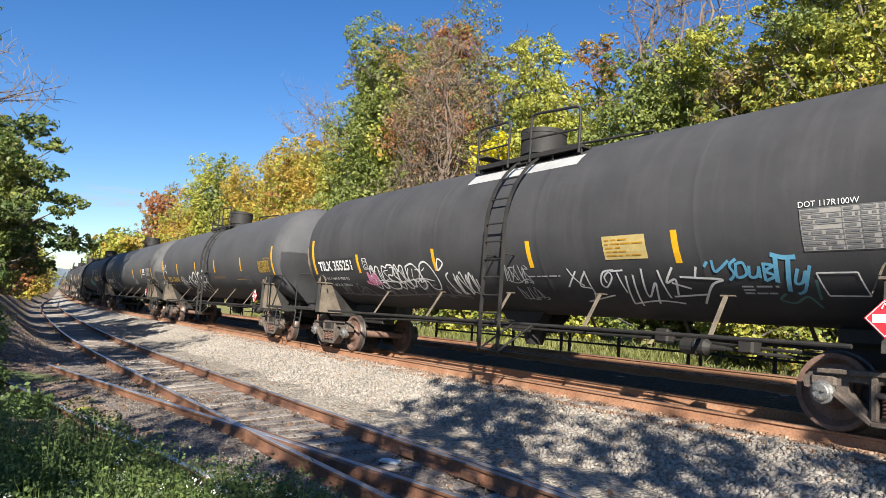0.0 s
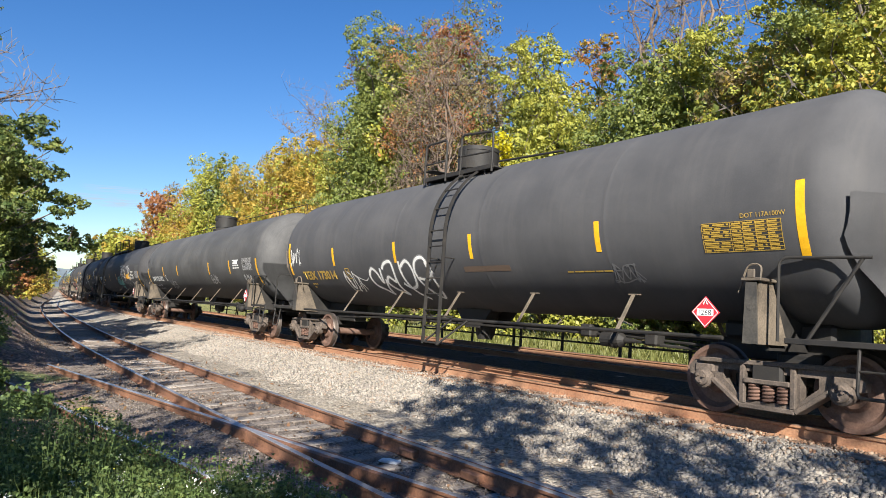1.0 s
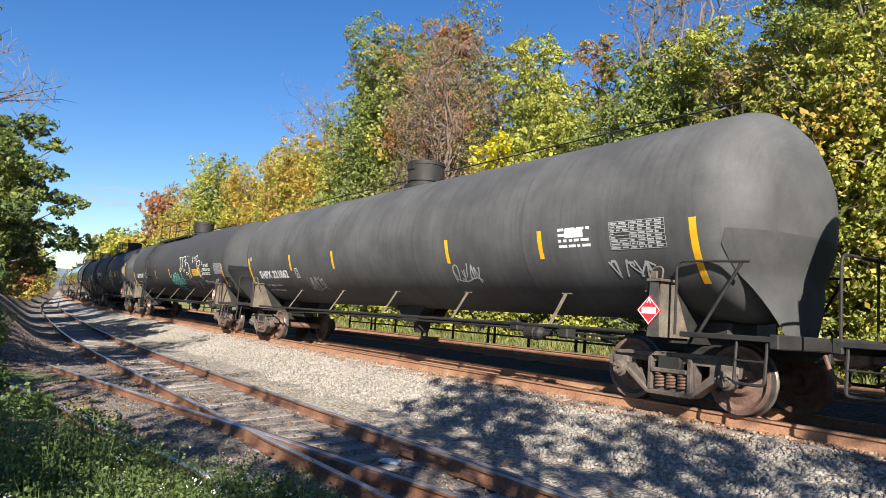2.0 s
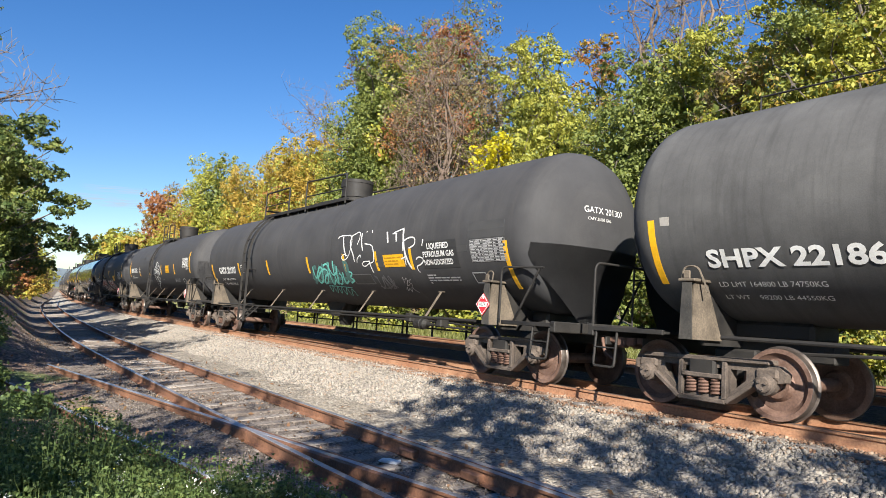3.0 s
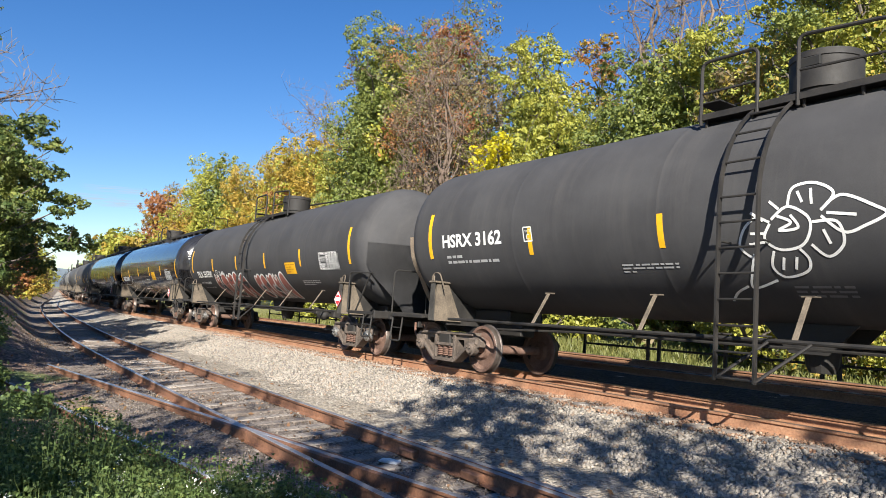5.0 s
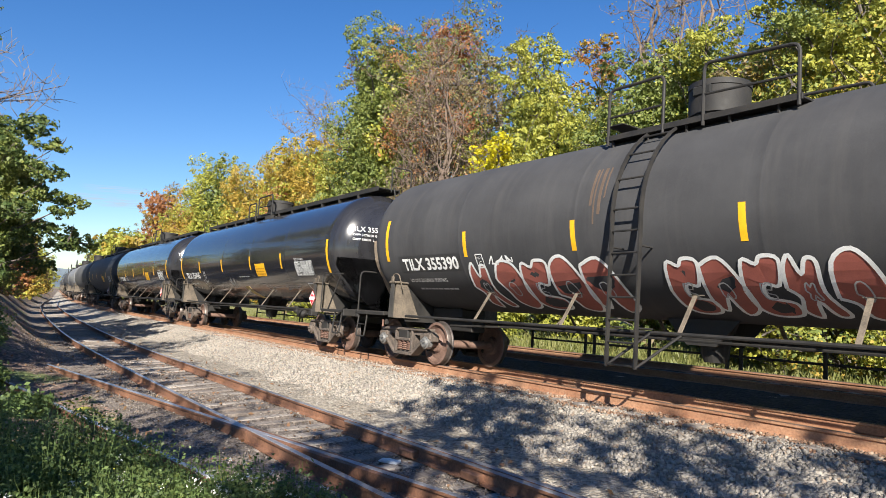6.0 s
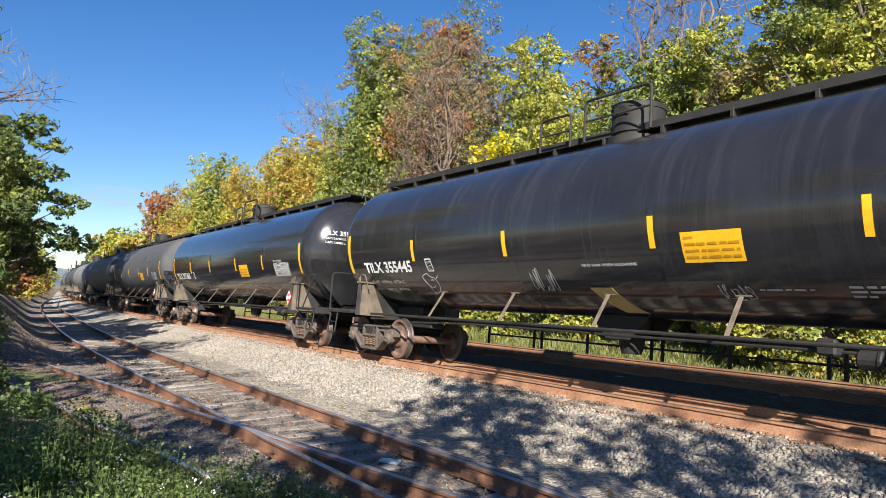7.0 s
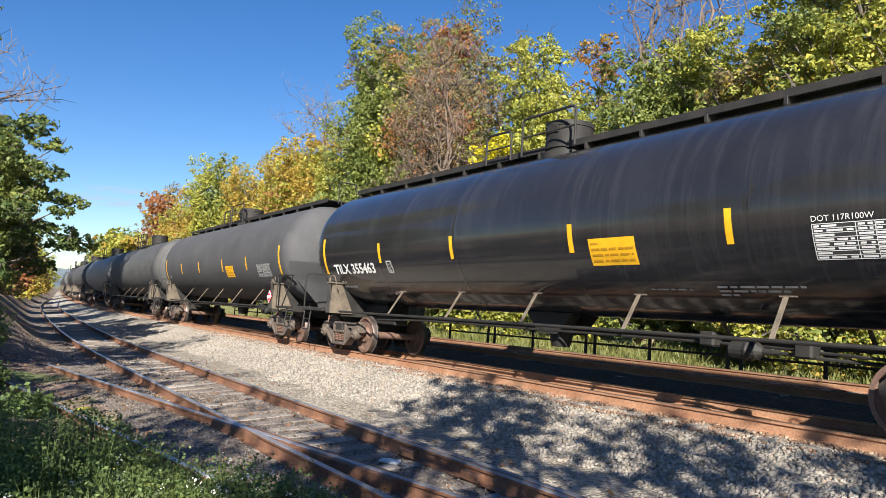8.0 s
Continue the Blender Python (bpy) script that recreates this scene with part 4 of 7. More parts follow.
def tank_car(s4, tc, label, paint, style="", ladder_x=None, dome_x=0.4, platform=None, stripes=(), zs=(2.19, 2.64), end_z=(1.98, 2.89), caps=None, far=False, end_x=7.45, shield=True, un="", sign=-0.05):
    """One tank car; s4 is where its middle stands on the line at four seconds, tc half the distance between truck centres."""
    car = thing("tank_car", label, "tank car", "cars of the freight train")
    half = tc + 0.70
    tank = put("tank", cached(("tank", tc, paint.name), b_tank(half, [-half * 0.6, -half * 0.2, half * 0.2, half * 0.6]), paint, True), car)
    axles = add_truck(car, -tc, caps or M_TRUCK) + add_truck(car, tc, caps or M_TRUCK)
    for sx in (-1, 1):
        m = Matrix.Translation((sx * tc, 0, 0)) @ (Matrix.Rotation(math.pi, 4, "Z") if sx < 0 else Matrix())
        put("end_frame", cached("end_frame", b_end_frame, M_FRAME), car, m)
        put("saddle_web", cached("saddle_web", b_saddle, M_FRAME), car, m)
        put("coupler", cached("coupler", b_coupler, M_SPRING), car, m)
        if sx < 0:
            put("end_rail", cached("end_rail", b_end_rail, M_FRAME), car, m)
        for y in (-1.40, 1.40):
            put("bolster_web", cached(("bolster_web", y), lambda bm, y=y: gusset(bm, y), M_BOLSTER), car, m)
            put("flange_plate", cached(("flange_plate", y), b_flange_plate(y), M_FLANGEGREY), car, m)
            if sx > 0:
                put("handrail", cached(("handrail", y), b_handrail(y), M_FRAME), car, m)
            put("stirrup", cached(("stirrup", y), b_stirrup(y), M_FRAME), car, m)
        if not far:
            top, proud = (2.72, 0.10) if shield else (2.42, 0.02)
            sh = put("head_shield", cached(("head_shield", paint.name, top), b_head_apron(top, proud), paint, True), car, m)
            if shield and sx < 0:
                for side in (-1, 1):
                    put("flange", cached(("flange", side), b_flange(side, top, proud), M_FLANGE), sh, label="tan rim of the shield")
        if sx < 0:
            put("brake_stand", cached("brake_stand", b_brake_stand, M_TRUCK), car, m)
    for y in (-1.36, 1.36):
        put("side_pipe", cached(("side_pipe", tc, y), b_side_pipe(-tc + 0.45, tc - 0.45, y), M_FRAME), car)
        for k in range(5):
            x = (-tc + 2.9) + (2 * tc - 5.1) * k / 4
            put("brace", cached(("brace", y), b_brace(y), M_BOLSTER), car, Matrix.Translation((x, 0, 0)))
    put("far_side_rail", cached(("far_side_rail", tc), b_under_rail(-tc + 1.5, tc - 1.3), M_FRAME), car)
    put("train_line", cached(("train_line", tc), b_under_pipes(-tc + 1, tc - 1), M_FRAME), car)
    put("outlet_valve", cached("outlet_valve", b_outlet, M_FRAME), car)
    put("brake_gear", cached("brake_gear", b_brake_gear, M_FRAME), car, Matrix.Translation((tc * 0.58, 0, 0)))
    dome(car, dome_x)
    if style == "full":
        roof_walk(car, half)
        end_ladder(car, half + 0.86, 1)
        zt = ZC + R
        bm = bmesh.new()
        hoop(bm, dome_x - 1.9, dome_x - 1.1, -0.55, zt, zt + 0.62)
        part("guard_rail", bm, M_FRAME, car)
        bm = bmesh.new()
        hoop(bm, dome_x - 0.7, dome_x + 0.75, -0.6, zt, zt + 0.75, 0.0)
        part("guard_rail", bm, M_FRAME, car)
    elif style == "cable":
        bm = bmesh.new()
        tube(bm, [(-half + 0.6, 0.35, ZC + R + 0.42), (half - 0.6, 0.35, ZC + R + 0.42)], 0.016, 5)
        for x in np.linspace(-half + 0.6, half - 0.6, 7):
            tube(bm, [(x, 0.35, ZC + R - 0.05), (x, 0.35, ZC + R + 0.42)], 0.014, 5)
        part("safety_rail", bm, M_FRAME, car)
    if platform:
        top_platform(car, *platform)
    if ladder_x is not None:
        ladder(car, ladder_x)
    for x in stripes:
        bm = bmesh.new()
        patch(bm, x - 0.05, x + 0.05, *zs)
        part("reflective_stripe", bm, M_YELLOW, tank)
    if stripes:
        for x in (-end_x, end_x):
            bm = bmesh.new()
            patch(bm, x - 0.055, x + 0.055, *end_z)
            part("reflective_stripe", bm, M_YELLOW, tank)
    if not far:
        diamond(car, tc + sign, 1.31, un)
    CARS.append((car, s4, axles))
    return car, tank


# ---- the train, front to rear ----
CAR_A = tank_car(57.0, 7.03, "matte black tank car with white and blue graffiti tags", M_MATTE, "", 0.67, -0.05, (-0.95, 2.0), [-5.0, -1.65, 1.3, 4.3], (1.98, 2.42), (1.98, 2.89), caps=M_CAP, end_x=7.54)
CAR_B = tank_car(38.6, 7.05, "faded black tank car with large white script graffiti and yellow lettering", M_FADED, "", 0.42, -0.65, (-1.35, 1.2), [-4.75, -1.6, 1.25, 4.5], (2.18, 2.64), end_x=7.66, un="1268", sign=-0.6)
CAR_C = tank_car(19.25, 8.15, "dusty grey tank car streaked with dark grime", M_DUSTY, "cable", None, -0.3, None, [-5.2, -2.3, 3.0, 5.75], (2.11, 2.57), (1.71, 2.57), end_x=8.75, shield=False)
CAR_D = tank_car(-1.7, 8.55, "black gas tank car with teal and white graffiti", M_MATTE, "", -4.39, 0.05, (-4.95, 1.4), [-5.85, -3.0, 0.2, 2.5, 4.2, 5.75], (2.02, 2.46), (1.63, 2.47), end_x=9.0, shield=False, un="1075")
CAR_E = tank_car(-21.5, 7.08, "matte black tank car with a white flower drawing", M_MATTE, "", -0.19, 0.0, (-1.3, 1.3), [-4.2, -1.5, 1.47, 4.3], (2.19, 2.66), (2.21, 3.13), end_x=7.25, un="1268")
CAR_F = tank_car(-39.9, 7.12, "black tank car with dark red block graffiti outlined white", M_MATTE, "", -0.35, -0.05, (-1.45, 1.8), [-4.5, -1.6, 1.33, 4.27], (2.22, 2.7), (2.21, 3.13), caps=M_CAP)
CAR_G = tank_car(-58.3, 7.12, "glossy black tank car reflecting the sky, with a roof walk", M_GLOSS, "full", None, -0.05, None, [-4.83, -1.75, 1.5, 4.37], end_x=7.75, shield=False)
CAR_H = tank_car(-76.8, 7.12, "glossy black tank car with white lettering and a roof walk", M_GLOSS, "full", None, -0.05, None, [-4.6, -1.7, 1.6, 4.4], end_x=7.55, shield=False)
CAR_I = tank_car(-95.2, 7.12, "matte black tank car with yellow markers and a roof walk", M_FADED, "full", None, -0.05, None, [-4.6, -1.7, 1.6, 4.4], end_x=7.55, shield=False)
for _k, (_pt, _lb) in enumerate([(M_DUSTY, "grey tank car with dark streaks down its sides"), (M_LIGHTGREY, "pale grey tank car with dark streaks down its sides"), (M_FADED, "faded black tank car"), (M_MATTE, "matte black tank car"), (M_LIGHTGREY, "pale grey tank car with dark streaks down its sides"), (M_FADED, "faded black tank car"), (M_DUSTY, "grey tank car with dark streaks down its sides"), (M_MATTE, "matte black tank car"), (M_FADED, "faded black tank car"), (M_LIGHTGREY, "pale grey tank car with dark streaks down its sides"), (M_MATTE, "matte black tank car")]):
    tank_car(-113.7 - 18.4 * _k, 7.12, _lb, _pt, "", None, 0.6, (-1.0, 2.0), [], far=True)


# ---- markings ----
def stick(name, parent, x0, x1, z0, z1, material, lift=0.004, shear=0.0, label=""):
    bm = bmesh.new()
    patch(bm, x0, x1, z0, z1, lift, shear)
    return part(name, bm, material, parent, label)


def notice(tank, x0, x1, z0, z1, material, seed, rows=5, ink=None):
    """A sheet with lines of small writing."""
    sh = stick("notice", tank, x0, x1, z0, z1, material, label="yellow notice sheet with rows of print")
    bm = bmesh.new()
    bars(bm, x0 + 0.05, x1 - 0.04, z0 + 0.03, z1 - 0.03, rows, seed, fill=0.35)
    part("print", bm, ink or M_OCHRE, sh)


def table(tank, x0, x1, z0, z1, ink, seed, backing=None):
    """A stencilled inspection table: ruled lines and rows of print."""
    sh = stick("inspection_table", tank, x0, x1, z0, z1, backing or M_PATCHDARK)
    bm = bmesh.new()
    h0, h1 = arc(z0), arc(z1)
    for i in range(9):
        h = h0 + (h1 - h0) * i / 8
        ribbon(bm, [(x0, h), (x1, h)], 0.008, 0.007)
    for u in (0.0, 0.38, 0.54, 0.7, 0.85, 1.0):
        x = x0 + (x1 - x0) * u
        ribbon(bm, [(x, h0 + (h1 - h0) * i / 4) for i in range(5)], 0.008, 0.007)
    part("ruling", bm, ink, sh)
    bm = bmesh.new()
    bars(bm, x0 + 0.02, x0 + (x1 - x0) * 0.36, z0, z1, 8, seed, 1, 0.008, 0.45)
    bars(bm, x0 + (x1 - x0) * 0.40, x1 - 0.02, z0, z1, 8, seed + 1, 4, 0.008, 0.45)
    part("print", bm, ink, sh)


def framed(tank, x0, x1, z0, z1, ink, lift=0.006):
    bm = bmesh.new()
    h0, h1 = arc(z0), arc(z1)
    sh = -0.12 * (h1 - h0)
    for a in (((x0, h0), (x1, h0)), ((x0 + sh, h1), (x1 + sh, h1)), ((x0, h0), (x0 + sh, h1)), ((x1, h0), (x1 + sh, h1))):
        ribbon(bm, [Vector(a[0]).lerp(Vector(a[1]), k / 3) for k in range(4)], 0.022, lift)
    return part("stencil_frame", bm, ink, tank)


def small_print(tank, x0, x1, z0, z1, rows, seed, ink):
    bm = bmesh.new()
    bars(bm, x0, x1, z0, z1, rows, seed, 1, 0.005, 0.5)
    part("small_print", bm, ink, tank)


def spray(tank, strokes, x0, z0, w, h, width, material, name="graffiti", label="", lift=0.006):
    """Sprayed strokes: points in a unit box laid on the tank, with a thinner haze round them."""
    b0 = arc(z0)
    bm = bmesh.new()
    for st in strokes:
        pts = curve_through([(x0 + w * p[0], b0 + h * p[1]) for p in st], 7)
        ribbon(bm, pts, width, lift)
    return part(name, bm, material, tank, label)


def scrawl(tank, x0, x1, z0, z1, seed, material, width=0.03, n=7, lift=0.006, label=""):
    """An unreadable tag of loops and slashes."""
    rnd = random.Random(seed)
    strokes = []
    for i in range(n):
        c = (i + 0.5) / n
        k = rnd.choice((3, 4, 5, 6))
        strokes.append([(c + rnd.uniform(-0.75, 0.75) / n, rnd.choice((rnd.uniform(0, 0.3), rnd.uniform(0.65, 1.0)))) for _ in range(k)])
    if rnd.random() < 0.6:
        strokes.append([(0.05, 0.2), (0.4, 0.05), (0.8, 0.25), (1.0, 0.1)])
    spray(tank, strokes, x0, z0, x1 - x0, arc(z1) - arc(z0), width, material, label=label, lift=lift)


def head_lettering(text, car, tc, y, z, size, material, shield=False):
    """Words on the tank head that faces forward."""
    me = letters(text, size)
    xs = [v.co.x for v in me.vertices]
    half = tc + 0.70
    for v in me.vertices:
        yy, zz = y + v.co.x - min(xs), z + v.co.y
        q = max(0.0, 1 - (yy * yy + (zz - ZC) ** 2) / (R * R))
        v.co = Vector((half + 0.74 * math.sqrt(q) + 0.012, yy, zz))
    me.materials.append(material)
    put("lettering", me, car)


M_RUSTSTAIN = plain("rust_stain", (0.115, 0.078, 0.055), 0.7)
M_OCHRE = plain("ochre_print", (0.50, 0.24, 0.01), 0.6)
M_HAZE = plain("thin_overspray", (0.16, 0.16, 0.165), 0.7)
M_TEALHAZE = plain("thin_teal_overspray", (0.07, 0.17, 0.155), 0.7)
M_DARKTAG = plain("faint_grey_tag", (0.13, 0.13, 0.135), 0.7)
M_GREYSHEET = plain("grey_metal_sheet", (0.36, 0.34, 0.31), 0.5)


def mark_car(car, tank, num, foot, x, width, lim, ink, size=0.26, plate=True):
    lettering(num, x, foot, size, ink, tank, width, 0.011)
    for i, row in enumerate(lim):
        if row:
            lettering(row, x + 0.05, foot - 0.24 - 0.15 * i, 0.085, ink, tank)
    if plate:
        px = x + width + 0.62
        framed(tank, px, px + 0.2, foot + 0.0, foot + 0.24, ink)
        lettering("C", px + 0.05, foot + 0.03, 0.1, ink, tank)
        lettering("PLATE", px + 0.01, foot + 0.155, 0.045, ink, tank, 0.15)


car, tank = CAR_A
stick("number_patch", tank, -7.38, -5.22, 2.03, 2.36, M_PATCHDARK, 0.003)
mark_car(car, tank, "TILX 355251", 2.07, -7.27, 1.92, ("LD LMT 211300 LB  95800 KG", "LT WT   74700 LB  33900 KG"), M_WHITE)
notice(tank, 3.0, 3.8, 2.06, 2.40, M_TAN, 1)
table(tank, 6.06, 7.3, 2.07, 2.54, M_HAZE, 2, M_GREYSHEET)
lettering("DOT 117R100W", 6.05, 2.56, 0.07, M_WHITE, tank)
framed(tank, 6.16, 6.62, 1.58, 1.83, M_WHITE)
small_print(tank, 5.1, 5.6, 1.58, 1.70, 3, 5, M_GREYWHITE)
small_print(tank, 1.1, 1.9, 1.82, 1.86, 1, 6, M_GREYWHITE)
stick("bare_primer_strip", tank, -0.95, 2.1, 3.72, 3.93, M_SILVERPATCH, 0.004, label="pale bare primer round the dome platform")
scrawl(tank, -4.9, -4.2, 1.70, 2.02, 22, M_PINK, 0.05, 6, label="pink sprayed graffiti tag")
scrawl(tank, -7.0, -1.0, 1.46, 1.72, 23, M_DARKTAG, 0.05, 20, 0.005, "faint grey graffiti over the tank's lower side")
spray(tank, [[(0, 0), (0.4, 0.9), (1, 0.6), (0.5, 0.2), (0, 0)]], -1.62, 1.98, 0.26, 0.28, 0.035, M_WHITE)
scrawl(tank, -1.38, -0.45, 1.52, 1.94, 24, M_WHITE, 0.035, 7, label="white sprayed graffiti tag")
scrawl(tank, 0.5, 1.15, 1.72, 2.05, 25, M_GREYWHITE, 0.018, 7)
scrawl(tank, 0.6, 1.3, 1.46, 1.68, 26, M_GREYWHITE, 0.018, 8)
car, tank = CAR_B
mark_car(car, tank, "TEIX 173014", 1.86, -6.9, 2.1, ("", ""), M_YTEXT, 0.25)
small_print(tank, -6.6, -5.0, 1.62, 1.78, 2, 7, M_YTEXT)
table(tank, 6.34, 7.42, 2.10, 2.46, M_YTEXT, 8)
lettering("DOT 117A100W", 6.9, 2.50, 0.06, M_YTEXT, tank)
small_print(tank, 3.7, 4.7, 1.88, 1.92, 1, 9, M_YTEXT)
stick("faded_stain", tank, 0.9, 2.3, 1.94, 2.04, M_RUSTSTAIN, 0.003)
scrawl(tank, -7.6, -6.85, 2.22, 2.72, 31, M_WHITE, 0.03, 6, label="white sprayed graffiti tag")
scrawl(tank, -4.45, -3.65, 1.56, 2.06, 32, M_WHITE, 0.035, 5, label="white sprayed graffiti tag")
spray(tank, [[(0, 1), (0.4, 0.5), (0.8, 0.25), (1, 0.5)], [(0, 1), (0.3, 0.4), (0.5, -0.7)]], -3.9, 1.75, 0.75, 0.3, 0.025, M_WHITE)
C_LETTERS = [
    ((-3.0, 1.50, 0.62, 0.76), [[(0.95, 1.0), (0.8, 0.5), (0.62, 0.85), (0.3, 1.0), (0.0, 0.75), (0.15, 0.42), (0.6, 0.22), (1.0, 0.0)], [(1.0, 0.0), (0.95, 0.3), (1.1, 0.62)]]),
    ((-2.32, 1.50, 0.62, 0.90), [[(0.0, 0.82), (0.3, 0.98), (0.75, 1.0), (0.8, 0.7), (0.65, 0.45), (0.3, 0.6), (0.05, 0.42), (0.4, 0.2), (1.0, 0.0)], [(0.8, 0.7), (0.75, 0.3), (1.0, 0.0)]]),
    ((-1.62, 1.42, 0.62, 1.06), [[(0.2, 1.0), (0.22, 0.6), (0.5, 0.25), (1.0, 0.0)], [(0.2, 0.85), (0.7, 1.0), (1.0, 0.8), (0.85, 0.45), (0.4, 0.35), (0.0, 0.48)]]),
    ((-0.92, 1.45, 0.66, 1.05), [[(0.1, 0.55), (0.6, 0.52), (1.05, 0.7)], [(1.0, 0.75), (0.65, 1.0), (0.2, 0.95), (0.0, 0.7), (0.2, 0.35), (0.75, 0.0), (0.95, 0.4), (0.75, 0.92)]]),
]
for (x, z, w, h), st in C_LETTERS:
    spray(tank, st, x, z, w, h, 0.125, M_HAZE, lift=0.005)
    spray(tank, st, x, z, w, h, 0.07, M_WHITE, "graffiti", "large white sprayed script letter", lift=0.008)
scrawl(tank, 4.6, 5.2, 1.72, 2.0, 33, M_DARKTAG, 0.02, 6)
head_lettering("TEIX 173014", car, 7.05, -0.55, 3.06, 0.13, M_YTEXT)
head_lettering("CAPY 30478 GAL", car, 7.05, -0.45, 2.94, 0.06, M_YTEXT)

car, tank = CAR_C
mark_car(car, tank, "SHPX 221862", 1.92, -7.95, 2.4, ("LD LMT 164800 LB 74750KG", "LT WT    98200 LB 44550KG"), M_WHITE, 0.25)
scrawl(tank, -4.32, -3.2, 1.55, 1.95, 34, M_GREYWHITE, 0.02, 9)
stick("grey_patch", tank, -8.6, -8.45, 2.48, 2.60, M_GREYSHEET, 0.004)
table(tank, 7.3, 8.3, 2.2, 2.6, M_GREYWHITE, 11)
small_print(tank, 6.2, 6.9, 2.25, 2.6, 4, 12, M_WHITE)
stick("number_patch", tank, 6.35, 6.75, 2.42, 2.56, M_WHITE, 0.004)
scrawl(tank, 3.0, 3.9, 1.75, 2.1, 35, M_GREYWHITE, 0.03, 6)
scrawl(tank, 7.2, 8.0, 1.8, 2.05, 36, M_GREYWHITE, 0.03, 6)

car, tank = CAR_D
mark_car(car, tank, "GATX 201307", 2.12, -8.15, 1.95, ("LD LMT  165400 LB  75000 KG", "LT WT    97600 LB  44250 KG"), M_WHITE, 0.24)
scrawl(tank, 0.3, 2.65, 1.75, 2.3, 45, M_TEALHAZE, 0.085, 10, 0.005, "thin teal overspray")
notice(tank, 4.55, 5.45, 2.09, 2.36, M_YELLOW, 14, 3)
stick("dull_patch", tank, 4.2, 4.5, 2.1, 2.34, M_PATCH, 0.003)
stick("painted_out_patch", tank, 2.75, 3.75, 1.73, 1.95, M_PATCHDARK, 0.003)
framed(tank, 2.75, 3.75, 1.73, 1.95, M_DARKTAG)
scrawl(tank, 3.85, 4.7, 1.62, 1.92, 43, M_DARKTAG, 0.03, 7)
stick("sign_ground", tank, 6.2, 7.5, 2.03, 2.58, M_PATCHDARK, 0.003)
for i, w in enumerate(("LIQUEFIED", "PETROLEUM GAS", "NON-ODORIZED")):
    lettering(w, 6.45 - 0.18 * (i > 0), 2.42 - 0.16 * i, 0.12, M_WHITE, tank, (0.78, 1.12, 1.05)[i], 0.004)
small_print(tank, 6.2, 7.35, 1.72, 1.92, 4, 15, M_GREYWHITE)
table(tank, 7.95, 9.0, 2.12, 2.52, M_GREYWHITE, 16)
stick("dull_patch", tank, 7.9, 9.0, 2.55, 2.86, M_PATCH, 0.003)
framed(tank, 7.85, 8.25, 1.74, 1.92, M_GREYWHITE)
stick("dull_patch", tank, 7.5, 7.85, 2.32, 2.44, M_PATCH, 0.003)
head_lettering("GATX 201307", car, 8.55, -0.5, 3.05, 0.12, M_WHITE)
head_lettering("CAPY 33600 GAL", car, 8.55, -0.42, 2.92, 0.055, M_WHITE)

car, tank = CAR_E
mark_car(car, tank, "HSRX 3162", 2.42, -6.8, 1.85, ("", ""), M_WHITE, 0.25)
small_print(tank, -6.7, -5.1, 2.08, 2.28, 2, 17, M_GREYWHITE)
notice(tank, 2.42, 3.18, 2.29, 2.63, M_YELLOW, 18, 4)
table(tank, 6.0, 7.05, 2.46, 2.88, M_WHITE, 19)
small_print(tank, 6.6, 7.1, 2.36, 2.42, 1, 20, M_WHITE)
framed(tank, 5.6, 6.0, 1.72, 1.97, M_WHITE)
small_print(tank, 4.0, 5.0, 1.86, 2.0, 3, 21, M_GREYWHITE)
small_print(tank, 1.6, 2.3, 1.98, 2.02, 1, 22, M_GREYWHITE)
small_print(tank, -2.3, -1.3, 1.86, 2.0, 3, 23, M_GREYWHITE)
small_print(tank, 0.2, 0.9, 1.55, 1.7, 3, 24, M_DARKTAG)
head_lettering("HSRX 3162", car, 7.08, -0.42, 3.42, 0.14, M_WHITE)
head_lettering("CAPY 31750 US GA", car, 7.08, -0.40, 3.30, 0.055, M_WHITE)
head_lettering("CAPY 120187 L", car, 7.08, -0.40, 3.18, 0.055, M_WHITE)

car, tank = CAR_F
stick("number_patch", tank, -7.0, -4.7, 1.97, 2.30, M_PATCHDARK, 0.003)
mark_car(car, tank, "TILX 355390", 2.01, -6.85, 2.05, ("LD LMT 211200LB  95800KG", ""), M_WHITE)
small_print(tank, -6.6, -5.2, 1.60, 1.66, 1, 25, M_GREYWHITE)
BLOCKS = [
    [(0.0, 0.55), (0.08, 0.85), (0.25, 1.0), (0.4, 0.75), (0.55, 0.95), (0.75, 0.9), (0.72, 0.5), (0.95, 0.1), (0.7, 0.05), (0.5, 0.35), (0.35, 0.0), (0.1, 0.15), (0.2, 0.4)],
    [(0.05, 0.7), (0.3, 1.0), (0.8, 0.95), (1.0, 0.6), (0.95, 0.15), (0.6, 0.0), (0.3, 0.2), (0.25, 0.45)],
    [(0.0, 0.5), (0.15, 0.95), (0.45, 0.9), (0.6, 1.0), (0.95, 0.95), (0.8, 0.6), (0.5, 0.62), (0.45, 0.4), (0.95, 0.3), (0.9, 0.05), (0.4, 0.0), (0.1, 0.15)],
    [(0.0, 0.4), (0.1, 0.9), (0.5, 1.05), (0.85, 0.8), (1.0, 0.35), (0.8, 0.0), (0.4, 0.05), (0.3, 0.3)],
    [(0.05, 0.9), (0.55, 1.0), (0.9, 0.7), (1.0, 0.2), (0.6, 0.0), (0.45, 0.4), (0.2, 0.1), (0.0, 0.3)],
]


